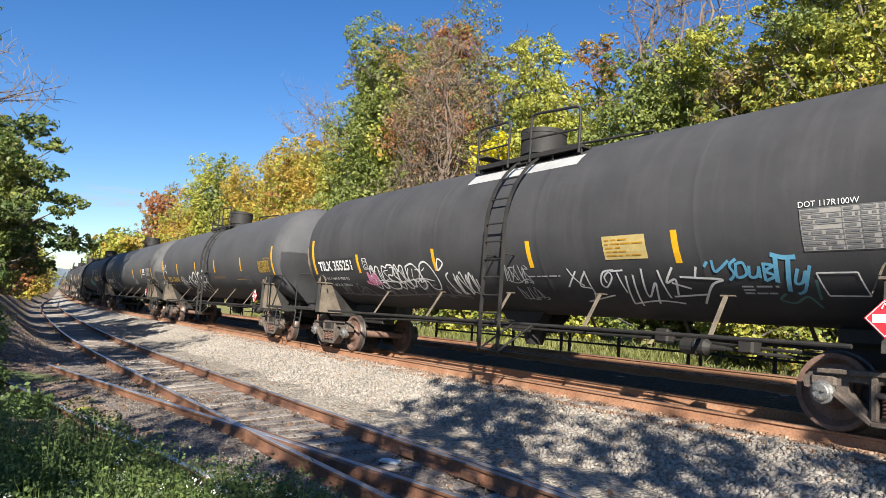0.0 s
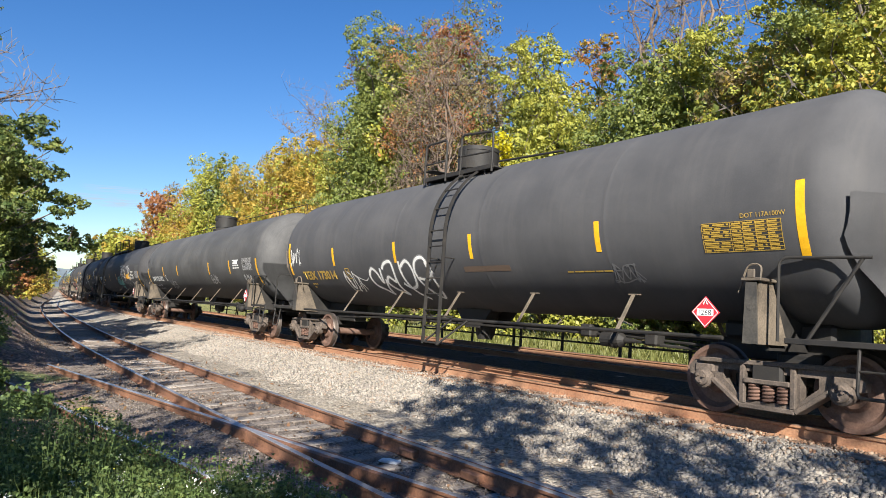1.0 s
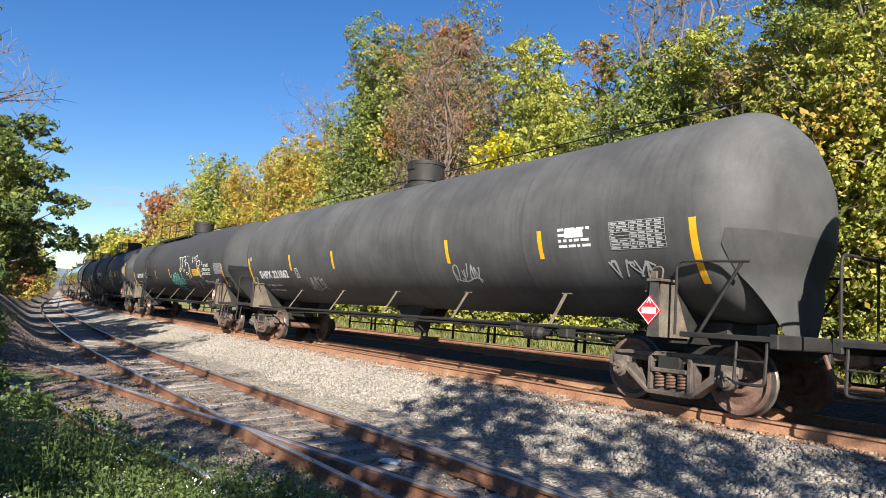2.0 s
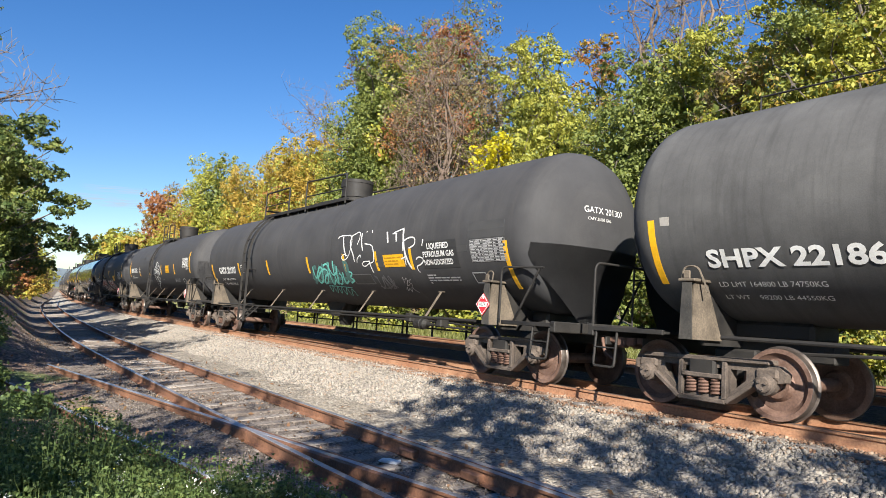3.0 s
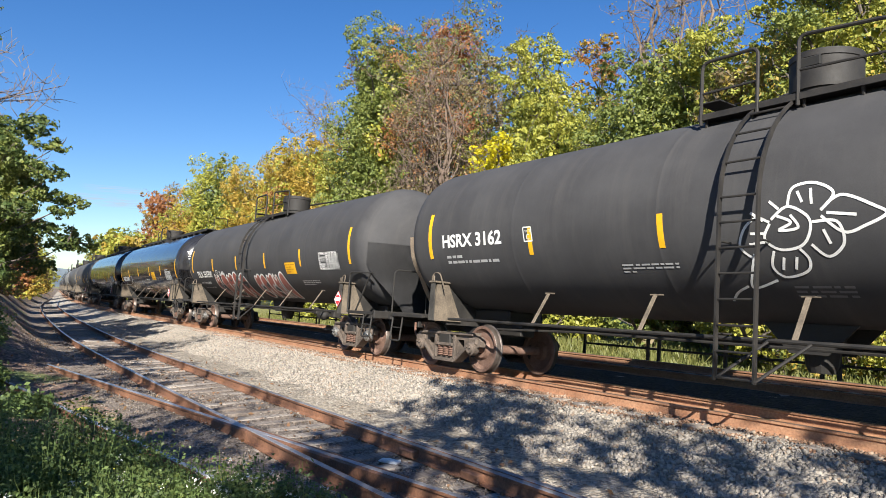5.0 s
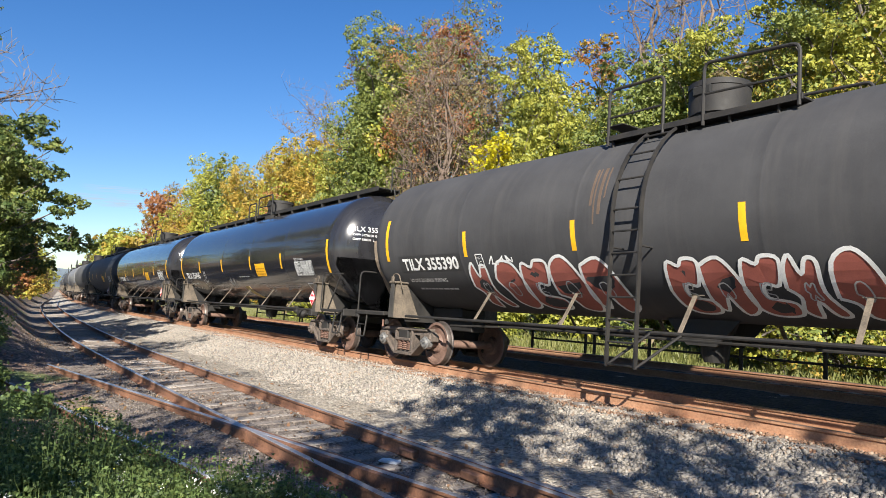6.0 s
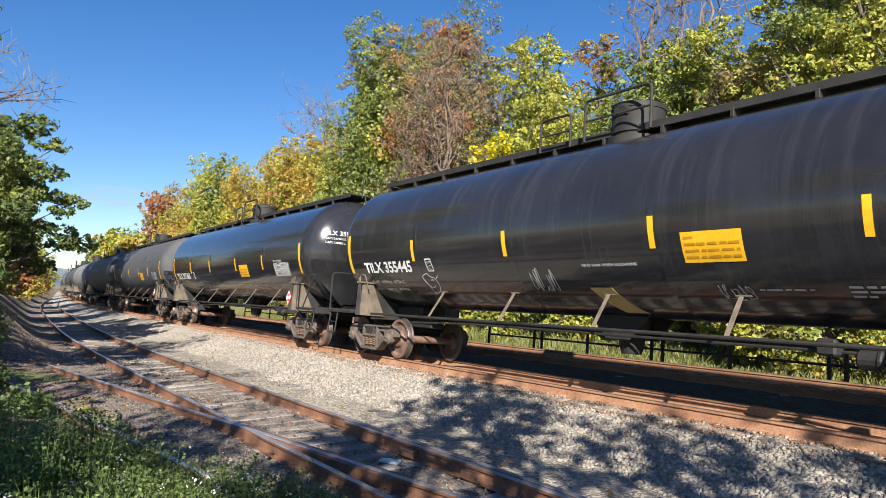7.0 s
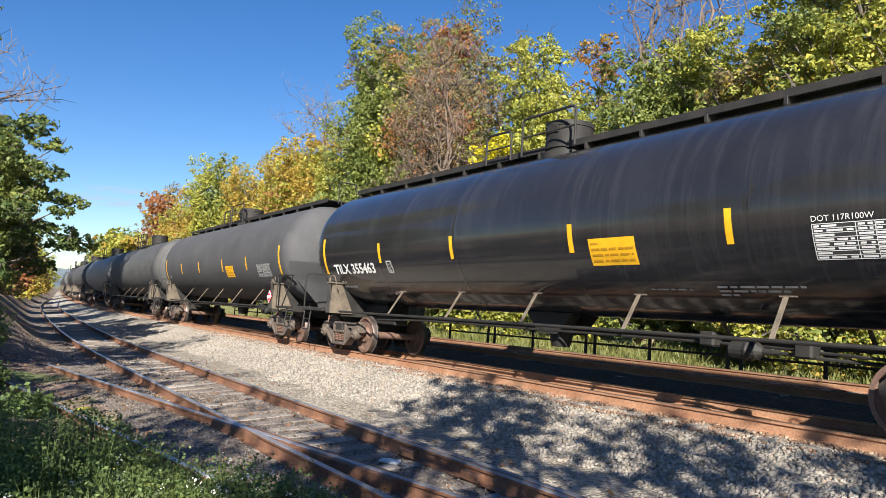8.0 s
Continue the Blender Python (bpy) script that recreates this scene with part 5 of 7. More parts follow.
def block_letters(tank, blocks, x0, x1, z0, z1, fill=True):
    """Filled bubble shapes with pale outlines."""
    n = len(blocks)
    b0, h = arc(z0), arc(z1) - arc(z0)
    w = (x1 - x0) / n
    for i, bl in enumerate(blocks):
        line = curve_through([(x0 + w * (i + 1.08 * p[0] - 0.04), b0 + h * p[1]) for p in bl + bl[:1]], 4)[:-1]
        if not fill:
            bm = bmesh.new()
            ribbon(bm, line + [line[0]], 0.04, 0.006 + 0.0006 * i)
            part("graffiti", bm, M_WHITE, tank, "white sprayed outline of a bubble letter")
            continue
        bm = bmesh.new()
        vs = [bm.verts.new((p.x, p.y, 0)) for p in line]
        es = [bm.edges.new((vs[k], vs[(k + 1) % len(vs)])) for k in range(len(vs))]
        bmesh.ops.triangle_fill(bm, edges=es, use_beauty=True)
        for v in bm.verts:
            v.co = on_arc(v.co.x, v.co.y, 0.006 + 0.0006 * i)
        bmesh.ops.recalc_face_normals(bm, faces=bm.faces)
        g = part("graffiti", bm, M_BRICK, tank, "dark red sprayed bubble letter with white outline")
        bm = bmesh.new()
        ribbon(bm, line + [line[0]], 0.055, 0.012 + 0.0006 * i)
        part("outline", bm, M_WHITE, g)
        bm = bmesh.new()
        k = len(line)
        inner = [Vector((x0 + w * (i + 0.5), b0 + h * 0.5)).lerp(line[j % k], 0.28) for j in range(0, k + 1, 2)]
        ribbon(bm, inner, 0.022, 0.0125 + 0.0006 * i)
        part("outline", bm, M_GREYWHITE, g)


block_letters(tank, BLOCKS, -4.55, -0.85, 1.32, 2.10)
block_letters(tank, [BLOCKS[2], BLOCKS[4], BLOCKS[2], BLOCKS[0], BLOCKS[3]], 0.0, 2.85, 1.34, 2.04)
scrawl(tank, -3.9, -3.2, 2.06, 2.2, 51, M_WHITE, 0.03, 4)
for _a, _w, _z in ((-1.26, 0.05, 2.9), (-1.18, 0.03, 2.6), (-1.09, 0.06, 2.75), (-0.98, 0.03, 3.0)):
    stick("rust_stain", tank, _a, _a + _w, _z, 3.5, M_RUSTSTAIN, 0.003)
notice(tank, 3.06, 3.85, 2.02, 2.35, M_YELLOW, 26, 4)
small_print(tank, 4.0, 5.2, 1.70, 1.84, 3, 27, M_GREYWHITE)
table(tank, 5.6, 6.8, 2.1, 2.55, M_WHITE, 28)

for (car, tank), num, lim, w in ((CAR_G, "TILX 355445", ("LD LMT  197500LB   89550 KG", "LT WT      88500LB   40150KG"), 2.1), (CAR_H, "TILX 355463", ("", ""), 2.15)):
    mark_car(car, tank, num, 1.98, -7.08, w, lim, M_WHITE)
    notice(tank, 1.98, 2.88, 1.98, 2.38, M_YELLOW, 30, 4)
    table(tank, 5.45, 6.7, 1.97, 2.36, M_WHITE, 31)
    lettering("DOT 117R100W", 5.45, 2.39, 0.07, M_WHITE, tank)
    small_print(tank, 2.9, 3.6, 1.62, 1.66, 1, 32, M_GREYWHITE)
    small_print(tank, 4.0, 5.2, 1.55, 1.70, 3, 33, M_GREYWHITE)
    head_lettering(num, car, 7.12, -1.15, 3.14, 0.14, M_WHITE)
    head_lettering("CAPY 31710 US GAL", car, 7.12, -1.08, 3.02, 0.06, M_WHITE)
    head_lettering("CAPY 120035  L", car, 7.12, -1.08, 2.90, 0.06, M_WHITE)
small_print(CAR_H[1], -7.0, -5.2, 1.62, 1.82, 2, 44, M_GREYWHITE)
car, tank = CAR_G
lettering("VENT TANK WHEN UNLOADING", 0.05, 1.97, 0.05, M_WHITE, tank, 1.1)
stick("worn_notice", tank, 0.3, 0.75, 1.30, 1.66, M_TAN, 0.004, -0.3, "torn yellow and white notice sheet")
framed(tank, 5.9, 6.3, 1.55, 1.75, M_WHITE)
scrawl(tank, -1.25, -0.7, 1.6, 1.95, 52, M_GREYWHITE, 0.018, 7)
scrawl(tank, 2.3, 2.8, 1.5, 1.7, 53, M_GREYWHITE, 0.018, 6)
car, tank = CAR_I
small_print(tank, -7.0, -5.0, 1.98, 2.2, 1, 40, M_GREYWHITE)
notice(tank, 1.98, 2.88, 1.98, 2.38, M_YELLOW, 41, 4)
table(tank, 5.45, 6.7, 1.97, 2.36, M_GREYWHITE, 42)

block_letters(CAR_A[1], [BLOCKS[0], BLOCKS[2], BLOCKS[0], BLOCKS[4], BLOCKS[3]], -4.5, -1.75, 1.62, 2.14, False)
scrawl(CAR_A[1], -4.4, -1.9, 1.75, 2.1, 61, M_WHITE, 0.025, 9)


# ---- larger graffiti, stroke by stroke ----
for st in ([(0.00, 0.87), (0.05, 0.94), (0.23, 0.94), (0.39, 0.90), (0.41, 0.66), (0.31, 0.34), (0.16, 0.22), (0.09, 0.30), (0.19, 0.39), (0.28, 0.33)], [(0.41, 0.91), (0.61, 0.99), (0.63, 0.81), (0.57, 0.63)], [(0.52, 0.12), (0.55, 0.24), (0.64, 0.33), (0.65, 0.26)], [(0.78, 0.64), (0.97, 0.56), (1.00, 0.33), (0.96, 0.13), (0.83, 0.07), (0.72, 0.00), (0.66, 0.04), (0.70, 0.13), (0.84, 0.14)], [(0.80, 0.96), (0.83, 0.99)], [(0.95, 1.00), (0.96, 0.92)],):
    spray(CAR_D[1], [st], 2.24, 2.133, 1.90, 0.859, 0.026, M_WHITE, label="dripping white brush graffiti")
for st in ([(0.00, 0.97), (0.04, 0.69), (0.09, 0.46)], [(0.30, 0.97), (0.26, 0.75), (0.34, 0.48), (0.35, 0.30)], [(0.63, 1.00), (0.63, 0.83), (0.67, 0.56)], [(0.82, 0.31), (0.84, 0.14), (0.86, 0.00)], [(0.98, 0.63), (1.00, 0.50), (0.98, 0.34)],):
    spray(CAR_D[1], [st], 2.54, 1.985, 1.60, 0.980, 0.048, M_WHITE, label="dripping white brush graffiti")
for st in ([(0.00, 0.99), (0.04, 0.87), (0.07, 0.70)], [(0.46, 0.92), (0.47, 0.82), (0.49, 0.71)], [(0.79, 1.00), (0.81, 0.72), (0.85, 0.41), (0.92, 0.17), (1.00, 0.00)],):
    spray(CAR_D[1], [st], 4.78, 2.043, 0.92, 0.880, 0.062, M_WHITE, label="thick white brush stroke with drips")
for st in ([(0.00, 0.91), (0.12, 0.91)], [(0.04, 0.93), (0.38, 1.00)], [(0.38, 0.72), (0.57, 0.78), (0.73, 0.76), (0.75, 0.67), (0.69, 0.60), (0.54, 0.55)], [(0.24, 0.32), (0.37, 0.36), (0.45, 0.38)], [(0.72, 0.29), (0.80, 0.34), (0.92, 0.32), (0.93, 0.25), (0.83, 0.18), (0.71, 0.14), (0.70, 0.05), (0.73, 0.00)], [(1.00, 0.72), (0.96, 0.58)], [(0.35, 0.70), (0.35, 0.50)], [(0.40, 0.44), (0.36, 0.18)],):
    spray(CAR_D[1], [st], 5.04, 1.959, 1.28, 0.996, 0.03, M_WHITE, label="dripping white brush graffiti")
for st in ([(0.17, 0.89), (0.34, 1.00), (0.25, 0.65)], [(0.41, 0.85), (0.60, 0.96), (0.63, 0.80), (0.33, 0.51), (0.63, 0.55)], [(1.00, 0.86), (0.77, 0.82), (0.72, 0.67), (0.85, 0.61), (0.73, 0.44)], [(0.00, 0.22), (0.24, 0.40), (0.05, 0.12), (0.36, 0.29), (0.35, 0.06), (0.63, 0.36), (0.76, 0.18), (0.97, 0.00)],):
    spray(CAR_D[1], [st], 4.99, 1.544, 0.46, 0.440, 0.016, M_GREYWHITE, label="thin white scrawl of numbers")
for st in ([(0.01, 0.78), (0.00, 0.29), (0.11, 0.53), (0.21, 0.76), (0.27, 0.64), (0.17, 0.19), (0.06, 0.05), (0.06, 0.28), (0.23, 0.60), (0.35, 0.67), (0.39, 0.51), (0.29, 0.10), (0.19, 0.04), (0.29, 0.35), (0.44, 0.50)], [(0.48, 0.95), (0.40, 0.00), (0.51, 0.17)], [(0.60, 1.00), (0.52, 0.00), (0.62, 0.33)], [(0.67, 0.78), (0.57, 0.09), (0.63, 0.00), (0.72, 0.32), (0.68, 0.48)], [(0.78, 0.50), (0.74, 0.03), (0.84, 0.13)], [(0.94, 0.53), (1.00, 0.45), (0.93, 0.28), (0.98, 0.15), (0.88, 0.03)], [(0.32, 0.82), (0.42, 0.88), (0.47, 0.65), (0.51, 0.42), (0.61, 0.49)],):
    spray(CAR_D[1], [st], 0.48, 1.737, 2.28, 0.665, 0.055, M_TEAL, label="teal sprayed graffiti letters")
for st in ([(0.04, 1.00), (0.00, 0.42), (0.21, 1.00), (0.16, 0.32), (0.40, 0.91), (0.32, 0.26), (0.56, 0.85), (0.50, 0.16), (0.74, 0.79), (0.70, 0.06), (0.94, 0.70), (0.90, 0.00)], [(0.02, 0.97), (0.55, 0.91), (1.00, 0.79)],):
    spray(CAR_D[1], [st], 0.98, 1.441, 1.34, 0.406, 0.026, M_TEAL, label="thin teal letters under a larger tag")
for st in ([(0.00, 0.81), (0.05, 0.95)], [(0.10, 0.99), (0.10, 0.68), (0.17, 0.76), (0.27, 0.96)], [(0.35, 1.00), (0.27, 0.83), (0.29, 0.59), (0.22, 0.41)], [(0.34, 0.90), (0.31, 0.51), (0.41, 0.59), (0.41, 0.88), (0.35, 0.88)], [(0.46, 0.81), (0.44, 0.51), (0.51, 0.54), (0.55, 0.78), (0.53, 0.47)], [(0.60, 0.88), (0.57, 0.39)], [(0.60, 0.85), (0.68, 0.80), (0.60, 0.66), (0.67, 0.53), (0.57, 0.39)], [(0.89, 0.71), (0.83, 0.34), (0.89, 0.34), (0.95, 0.64), (0.91, 0.31)], [(1.00, 0.78), (0.89, 0.14), (0.81, 0.00)],):
    spray(CAR_A[1], [st], 4.66, 1.597, 1.41, 0.537, 0.04, M_BLUE, label="blue sprayed graffiti letter")
for st in ([(0.04, 1.00), (0.50, 0.92), (1.00, 0.92)], [(0.22, 0.93), (0.00, 0.27)], [(0.70, 0.88), (0.32, 0.00)],):
    spray(CAR_A[1], [st], 5.61, 1.622, 0.32, 0.542, 0.06, M_BLUE, label="blue sprayed graffiti letter")
for st in ([(1.00, 1.00), (0.91, 0.34)], [(0.19, 0.54), (0.00, 0.32), (0.29, 0.19), (0.66, 0.44), (0.83, 0.00)],):
    spray(CAR_A[1], [st], 5.54, 1.444, 0.55, 0.482, 0.035, M_TEALHAZE, label="faded blue-grey swirl of spray")
for st in ([(0.11, 1.00), (0.19, 0.70), (0.29, 0.52)], [(0.00, 0.48), (0.24, 0.92)], [(0.40, 0.92), (0.22, 0.53), (0.39, 0.42), (0.31, 0.07), (0.18, 0.00), (0.69, 0.24)], [(0.39, 0.89), (0.39, 0.42)], [(0.68, 0.61), (0.68, 0.76), (0.78, 0.88), (0.79, 0.73), (0.64, 0.48), (0.59, 0.61), (0.69, 0.88), (0.86, 0.93)], [(0.81, 0.90), (1.00, 0.92)], [(0.90, 0.87), (0.91, 0.32)],):
    spray(CAR_A[1], [st], 1.97, 1.455, 1.29, 0.708, 0.03, M_WHITE, label="white sprayed graffiti tag")
for st in ([(0.09, 0.84), (0.00, 0.07)], [(0.17, 0.86), (0.08, 0.00)], [(0.28, 0.99), (0.22, 0.30), (0.37, 0.67), (0.28, 0.10)], [(0.44, 0.95), (0.44, 0.28)], [(0.59, 1.00), (0.48, 0.67), (0.58, 0.74), (0.53, 0.36)], [(0.63, 0.80), (0.81, 0.77), (1.00, 0.73), (0.89, 0.61), (0.73, 0.13)], [(0.81, 1.00), (0.77, 0.79)], [(0.53, 0.67), (0.69, 0.53)], [(0.00, 0.07), (0.30, 0.19), (0.54, 0.12)], [(0.48, 0.32), (0.80, 0.39)],):
    spray(CAR_A[1], [st], 3.12, 1.410, 1.75, 0.767, 0.034, M_WHITE, label="white sprayed graffiti tag")
for st in ([(0.50, 0.84), (0.53, 0.98), (0.65, 1.00), (0.75, 0.91), (0.68, 0.79)], [(0.68, 0.79), (0.79, 0.89), (0.95, 0.79), (1.00, 0.73), (0.90, 0.66), (0.79, 0.62), (0.68, 0.75)], [(0.71, 0.77), (0.86, 0.74)], [(0.63, 0.71), (0.76, 0.70), (0.78, 0.54), (0.69, 0.44), (0.61, 0.54)], [(0.54, 0.51), (0.58, 0.42), (0.55, 0.32), (0.42, 0.27), (0.36, 0.36), (0.39, 0.50)], [(0.27, 0.48), (0.22, 0.32), (0.19, 0.16), (0.36, 0.24)], [(0.16, 0.18), (0.07, 0.11), (0.00, 0.00)], [(0.27, 0.43), (0.19, 0.54), (0.23, 0.69), (0.31, 0.77), (0.39, 0.73)], [(0.39, 0.72), (0.35, 0.60), (0.43, 0.51), (0.55, 0.53), (0.61, 0.63), (0.61, 0.75), (0.50, 0.84), (0.40, 0.75)],):
    spray(CAR_E[1], [st], -0.73, 1.503, 2.12, 1.543, 0.034, M_WHITE, label="white sprayed outline drawing of a flower")
for st in ([(0.40, 0.70), (0.57, 0.61), (0.41, 0.52), (0.65, 0.54), (0.57, 0.70)], [(0.06, 0.77), (0.22, 0.65)], [(0.31, 0.89), (0.43, 0.78)], [(0.66, 0.98), (0.72, 0.84)], [(0.82, 1.00), (0.83, 0.81)], [(0.41, 0.17), (0.36, 0.00)], [(0.57, 0.17), (0.52, 0.00)], [(0.03, 0.50), (0.23, 0.49)], [(0.00, 0.36), (0.21, 0.38)], [(0.94, 0.50), (1.00, 0.32)],):
    spray(CAR_E[1], [st], -0.20, 1.870, 0.98, 0.965, 0.034, M_WHITE, label="white sprayed outline drawing of a flower")

for st in ([(0.00, 0.88), (0.15, 0.95), (0.35, 1.00), (0.50, 0.86), (0.69, 0.80), (0.80, 0.58), (0.75, 0.32), (0.53, 0.11), (0.28, 0.00), (0.15, 0.18), (0.12, 0.51), (0.01, 0.66), (0.00, 0.88)], [(0.45, 0.66), (0.55, 0.74), (0.59, 0.63)], [(0.02, 0.69), (0.14, 0.43), (0.33, 0.32), (0.55, 0.43)], [(0.07, 0.63), (0.07, 0.48)], [(0.20, 0.41), (0.19, 0.28)], [(0.81, 0.77), (1.00, 0.90)],):
    spray(CAR_G[1], [st], -4.69, 1.541, 0.58, 0.527, 0.016, M_WHITE, label="thin white doodle of a smiling lump")


# ---- trees and weeds ----
def leaf_quads(pts, normals, sizes, rng, droop=0.3):
    """Small folded leaf sprays at points."""
    n = len(pts)
    nr = normals + rng.normal(0, 0.75, (n, 3))
    nr /= np.linalg.norm(nr, axis=1, keepdims=True) + 1e-9
    t = rng.normal(0, 1, (n, 3))
    t[:, 2] -= droop
    t -= nr * np.sum(t * nr, 1, keepdims=True)
    t /= np.linalg.norm(t, axis=1, keepdims=True) + 1e-9
    b = np.cross(nr, t)
    s = sizes[:, None]
    a = pts - t * s * 0.5
    c = pts + t * s * 0.5
    l = pts + b * s * 0.30 + nr * s * 0.10
    r = pts - b * s * 0.30 + nr * s * 0.10
    v = np.stack([a, r, c, l], 1).reshape(-1, 3)
    return v, np.arange(n * 4).reshape(-1, 4)


def crown_points(lobes, count, rng):
    """Points through a crown of lobes (x, y, z, radius, squash): tufts over each lobe's skin, and a thicker heart."""
    lobes = np.array(lobes)
    w = lobes[:, 3] ** 2
    tufts = len(lobes) * 34
    pick = rng.choice(len(lobes), tufts, p=w / w.sum())
    d = rng.normal(0, 1, (tufts, 3))
    d /= np.linalg.norm(d, axis=1, keepdims=True)
    rad = 0.55 + 0.50 * rng.random(tufts) ** 0.6
    off = d * (lobes[pick, 3] * rad)[:, None]
    off[:, 2] *= lobes[pick, 4]
    heart = lobes[pick, :3] + off
    size = lobes[pick, 3] * rng.uniform(0.13, 0.27, tufts)
    k = rng.integers(0, tufts, count)
    e = rng.normal(0, 1, (count, 3))
    e /= np.linalg.norm(e, axis=1, keepdims=True)
    p = heart[k] + e * (size[k] * (0.35 + 0.75 * rng.random(count) ** 0.5))[:, None] * np.array((1.15, 1.15, 0.7))
    nrm = e * 0.6 + d[k] * 0.7 + np.array((0, 0, 0.45))
    return p, nrm


def limb_path(rnd, a, b, n=5, wob=0.12):
    a, b = Vector(a), Vector(b)
    k = (b - a).length * wob
    return [a.lerp(b, i / n) + Vector((rnd.uniform(-k, k), rnd.uniform(-k, k), rnd.uniform(-k, k) * 0.5)) * (0 < i < n) for i in range(n + 1)]


def tree(x, y, height, spread, mats, leaves, label, seed, base=0.22, leaf=0.2, lean=(0, 0), bare=0.0, z=None, trunk_r=None, lobes_n=16, boughs=0):
    """A tree with trunk, limbs and a crown of leaf sprays; mats is a list of (leaf material, share)."""
    rnd, rng = random.Random(seed), np.random.default_rng(seed)
    gz = float(ground_z(x, y)) - 0.1 if z is None else z
    ob = thing("tree", label, "tree", m=Matrix.Translation((x, y, gz)))
    tr = trunk_r or 0.011 * height + 0.06
    lobes = []
    for i in range(boughs):
        # level boughs, each carrying a row of flat leaf clumps
        t = (i + 0.5) / boughs
        a = i * 2.4 + rnd.uniform(-0.4, 0.4)
        reach = spread * (0.55 + 0.45 * math.sin(math.pi * (0.18 + 0.66 * t))) * rnd.uniform(0.75, 1.12)
        h = height * (base + (0.95 - base) * t)
        for k in range(5):
            q = 0.22 + 0.19 * k
            lr = spread * rnd.uniform(0.13, 0.20) * (1.15 - 0.35 * q)
            lobes.append((reach * q * math.cos(a) + rnd.gauss(0, 0.16), reach * q * math.sin(a) + rnd.gauss(0, 0.16), h + 0.25 * q - 0.45 * q * q * q + rnd.gauss(0, 0.16), lr, 0.58))
    for i in range(0 if boughs else lobes_n):
        t = (i + 0.5) / lobes_n
        h = height * (base + (0.97 - base) * t)
        env = math.sin(math.pi * min(1, (0.14 + 0.74 * t)) ** 0.9) ** 0.5
        a = i * 2.4 + rnd.uniform(-0.5, 0.5)
        rr = spread * env * rnd.uniform(0.35, 0.8)
        lr = spread * rnd.uniform(0.26, 0.44) * (0.75 + 0.4 * env)
        lobes.append((rr * math.cos(a) + lean[0] * t, rr * math.sin(a) + lean[1] * t, h - lr * 0.35, lr, 0.8))
    bm = bmesh.new()
    top = (lean[0], lean[1], height * 0.92)
    path = limb_path(rnd, (0, 0, 0), top, 7, 0.03)
    tube(bm, path, [tr * (1.25 if i == 0 else 1.0) * (1 - 0.87 * i / 7) for i in range(8)], 8)
    for j, (lx, ly, lz, lr, _q) in enumerate(lobes):
        if boughs and j % 5 < 4:
            continue
        zb = max(height * base * 0.7, lz - lr - rnd.uniform(0.1, 0.25) * height)
        f = min(1, zb / (height * 0.92))
        b0 = Vector((lean[0] * f, lean[1] * f, zb))
        tube(bm, limb_path(rnd, b0, (lx, ly, lz), 4, 0.1), [tr * (0.25 if boughs else 0.42) * (1 - f * 0.6), tr * 0.3 * (1 - f * 0.5), tr * 0.2, tr * 0.12, 0.015], 5)
        for _ in range(3 + int(bare * 5)):
            e = Vector((lx, ly, lz)) + Vector((rnd.gauss(0, 1), rnd.gauss(0, 1), rnd.gauss(0.5, 0.7))) * lr * (0.7 + 0.5 * bare)
            tube(bm, limb_path(rnd, (lx, ly, lz), e, 3, 0.14), [0.03, 0.02, 0.012, 0.006], 4, False)
            if bare > 0.3:
                for _ in range(7):
                    q = Vector((lx, ly, lz)).lerp(e, rnd.uniform(0.35, 1.0))
                    e2 = q + Vector((rnd.gauss(0, 0.6), rnd.gauss(0, 0.6), rnd.gauss(0.6, 0.5))) * lr * 0.55
                    tube(bm, limb_path(rnd, q, e2, 3, 0.16), [0.014, 0.011, 0.008, 0.005], 3, False)
    part("trunk", bm, M_TWIG if bare > 0.5 else M_BARK, ob, smooth=True)
    if leaves:
        p, d = crown_points(lobes, leaves, rng)
        keep = p[:, 2] > 0
        p, d = p[keep], d[keep]
        size = leaf * rng.uniform(0.6, 1.35, len(p))
        m = int(len(p) * 0.25 * (bare < 0.3) * (not boughs))
        if m:
            p[:m] = 0.45 * p[:m] + 0.55 * np.array([lobes[i][:3] for i in rng.integers(0, len(lobes), m)])
            size[:m] *= 1.8
        v, f = leaf_quads(p, d, size, rng)
        g = np.sin(p[:, 0] * 0.9 + seed) + np.sin(p[:, 1] * 1.1 + seed * 2) + np.sin(p[:, 2] * 1.0 + seed * 3) + rng.normal(0, 0.5, len(p))
        order = np.argsort(np.argsort(g)) / max(1, len(g))
        cut = np.cumsum([m[1] for m in mats]) / sum(m[1] for m in mats)
        slots = np.searchsorted(cut, order, side="left").clip(0, len(mats) - 1)
        put("crown", raw_mesh("crown", v, f, [m[0] for m in mats], False, slots), ob)
    return ob


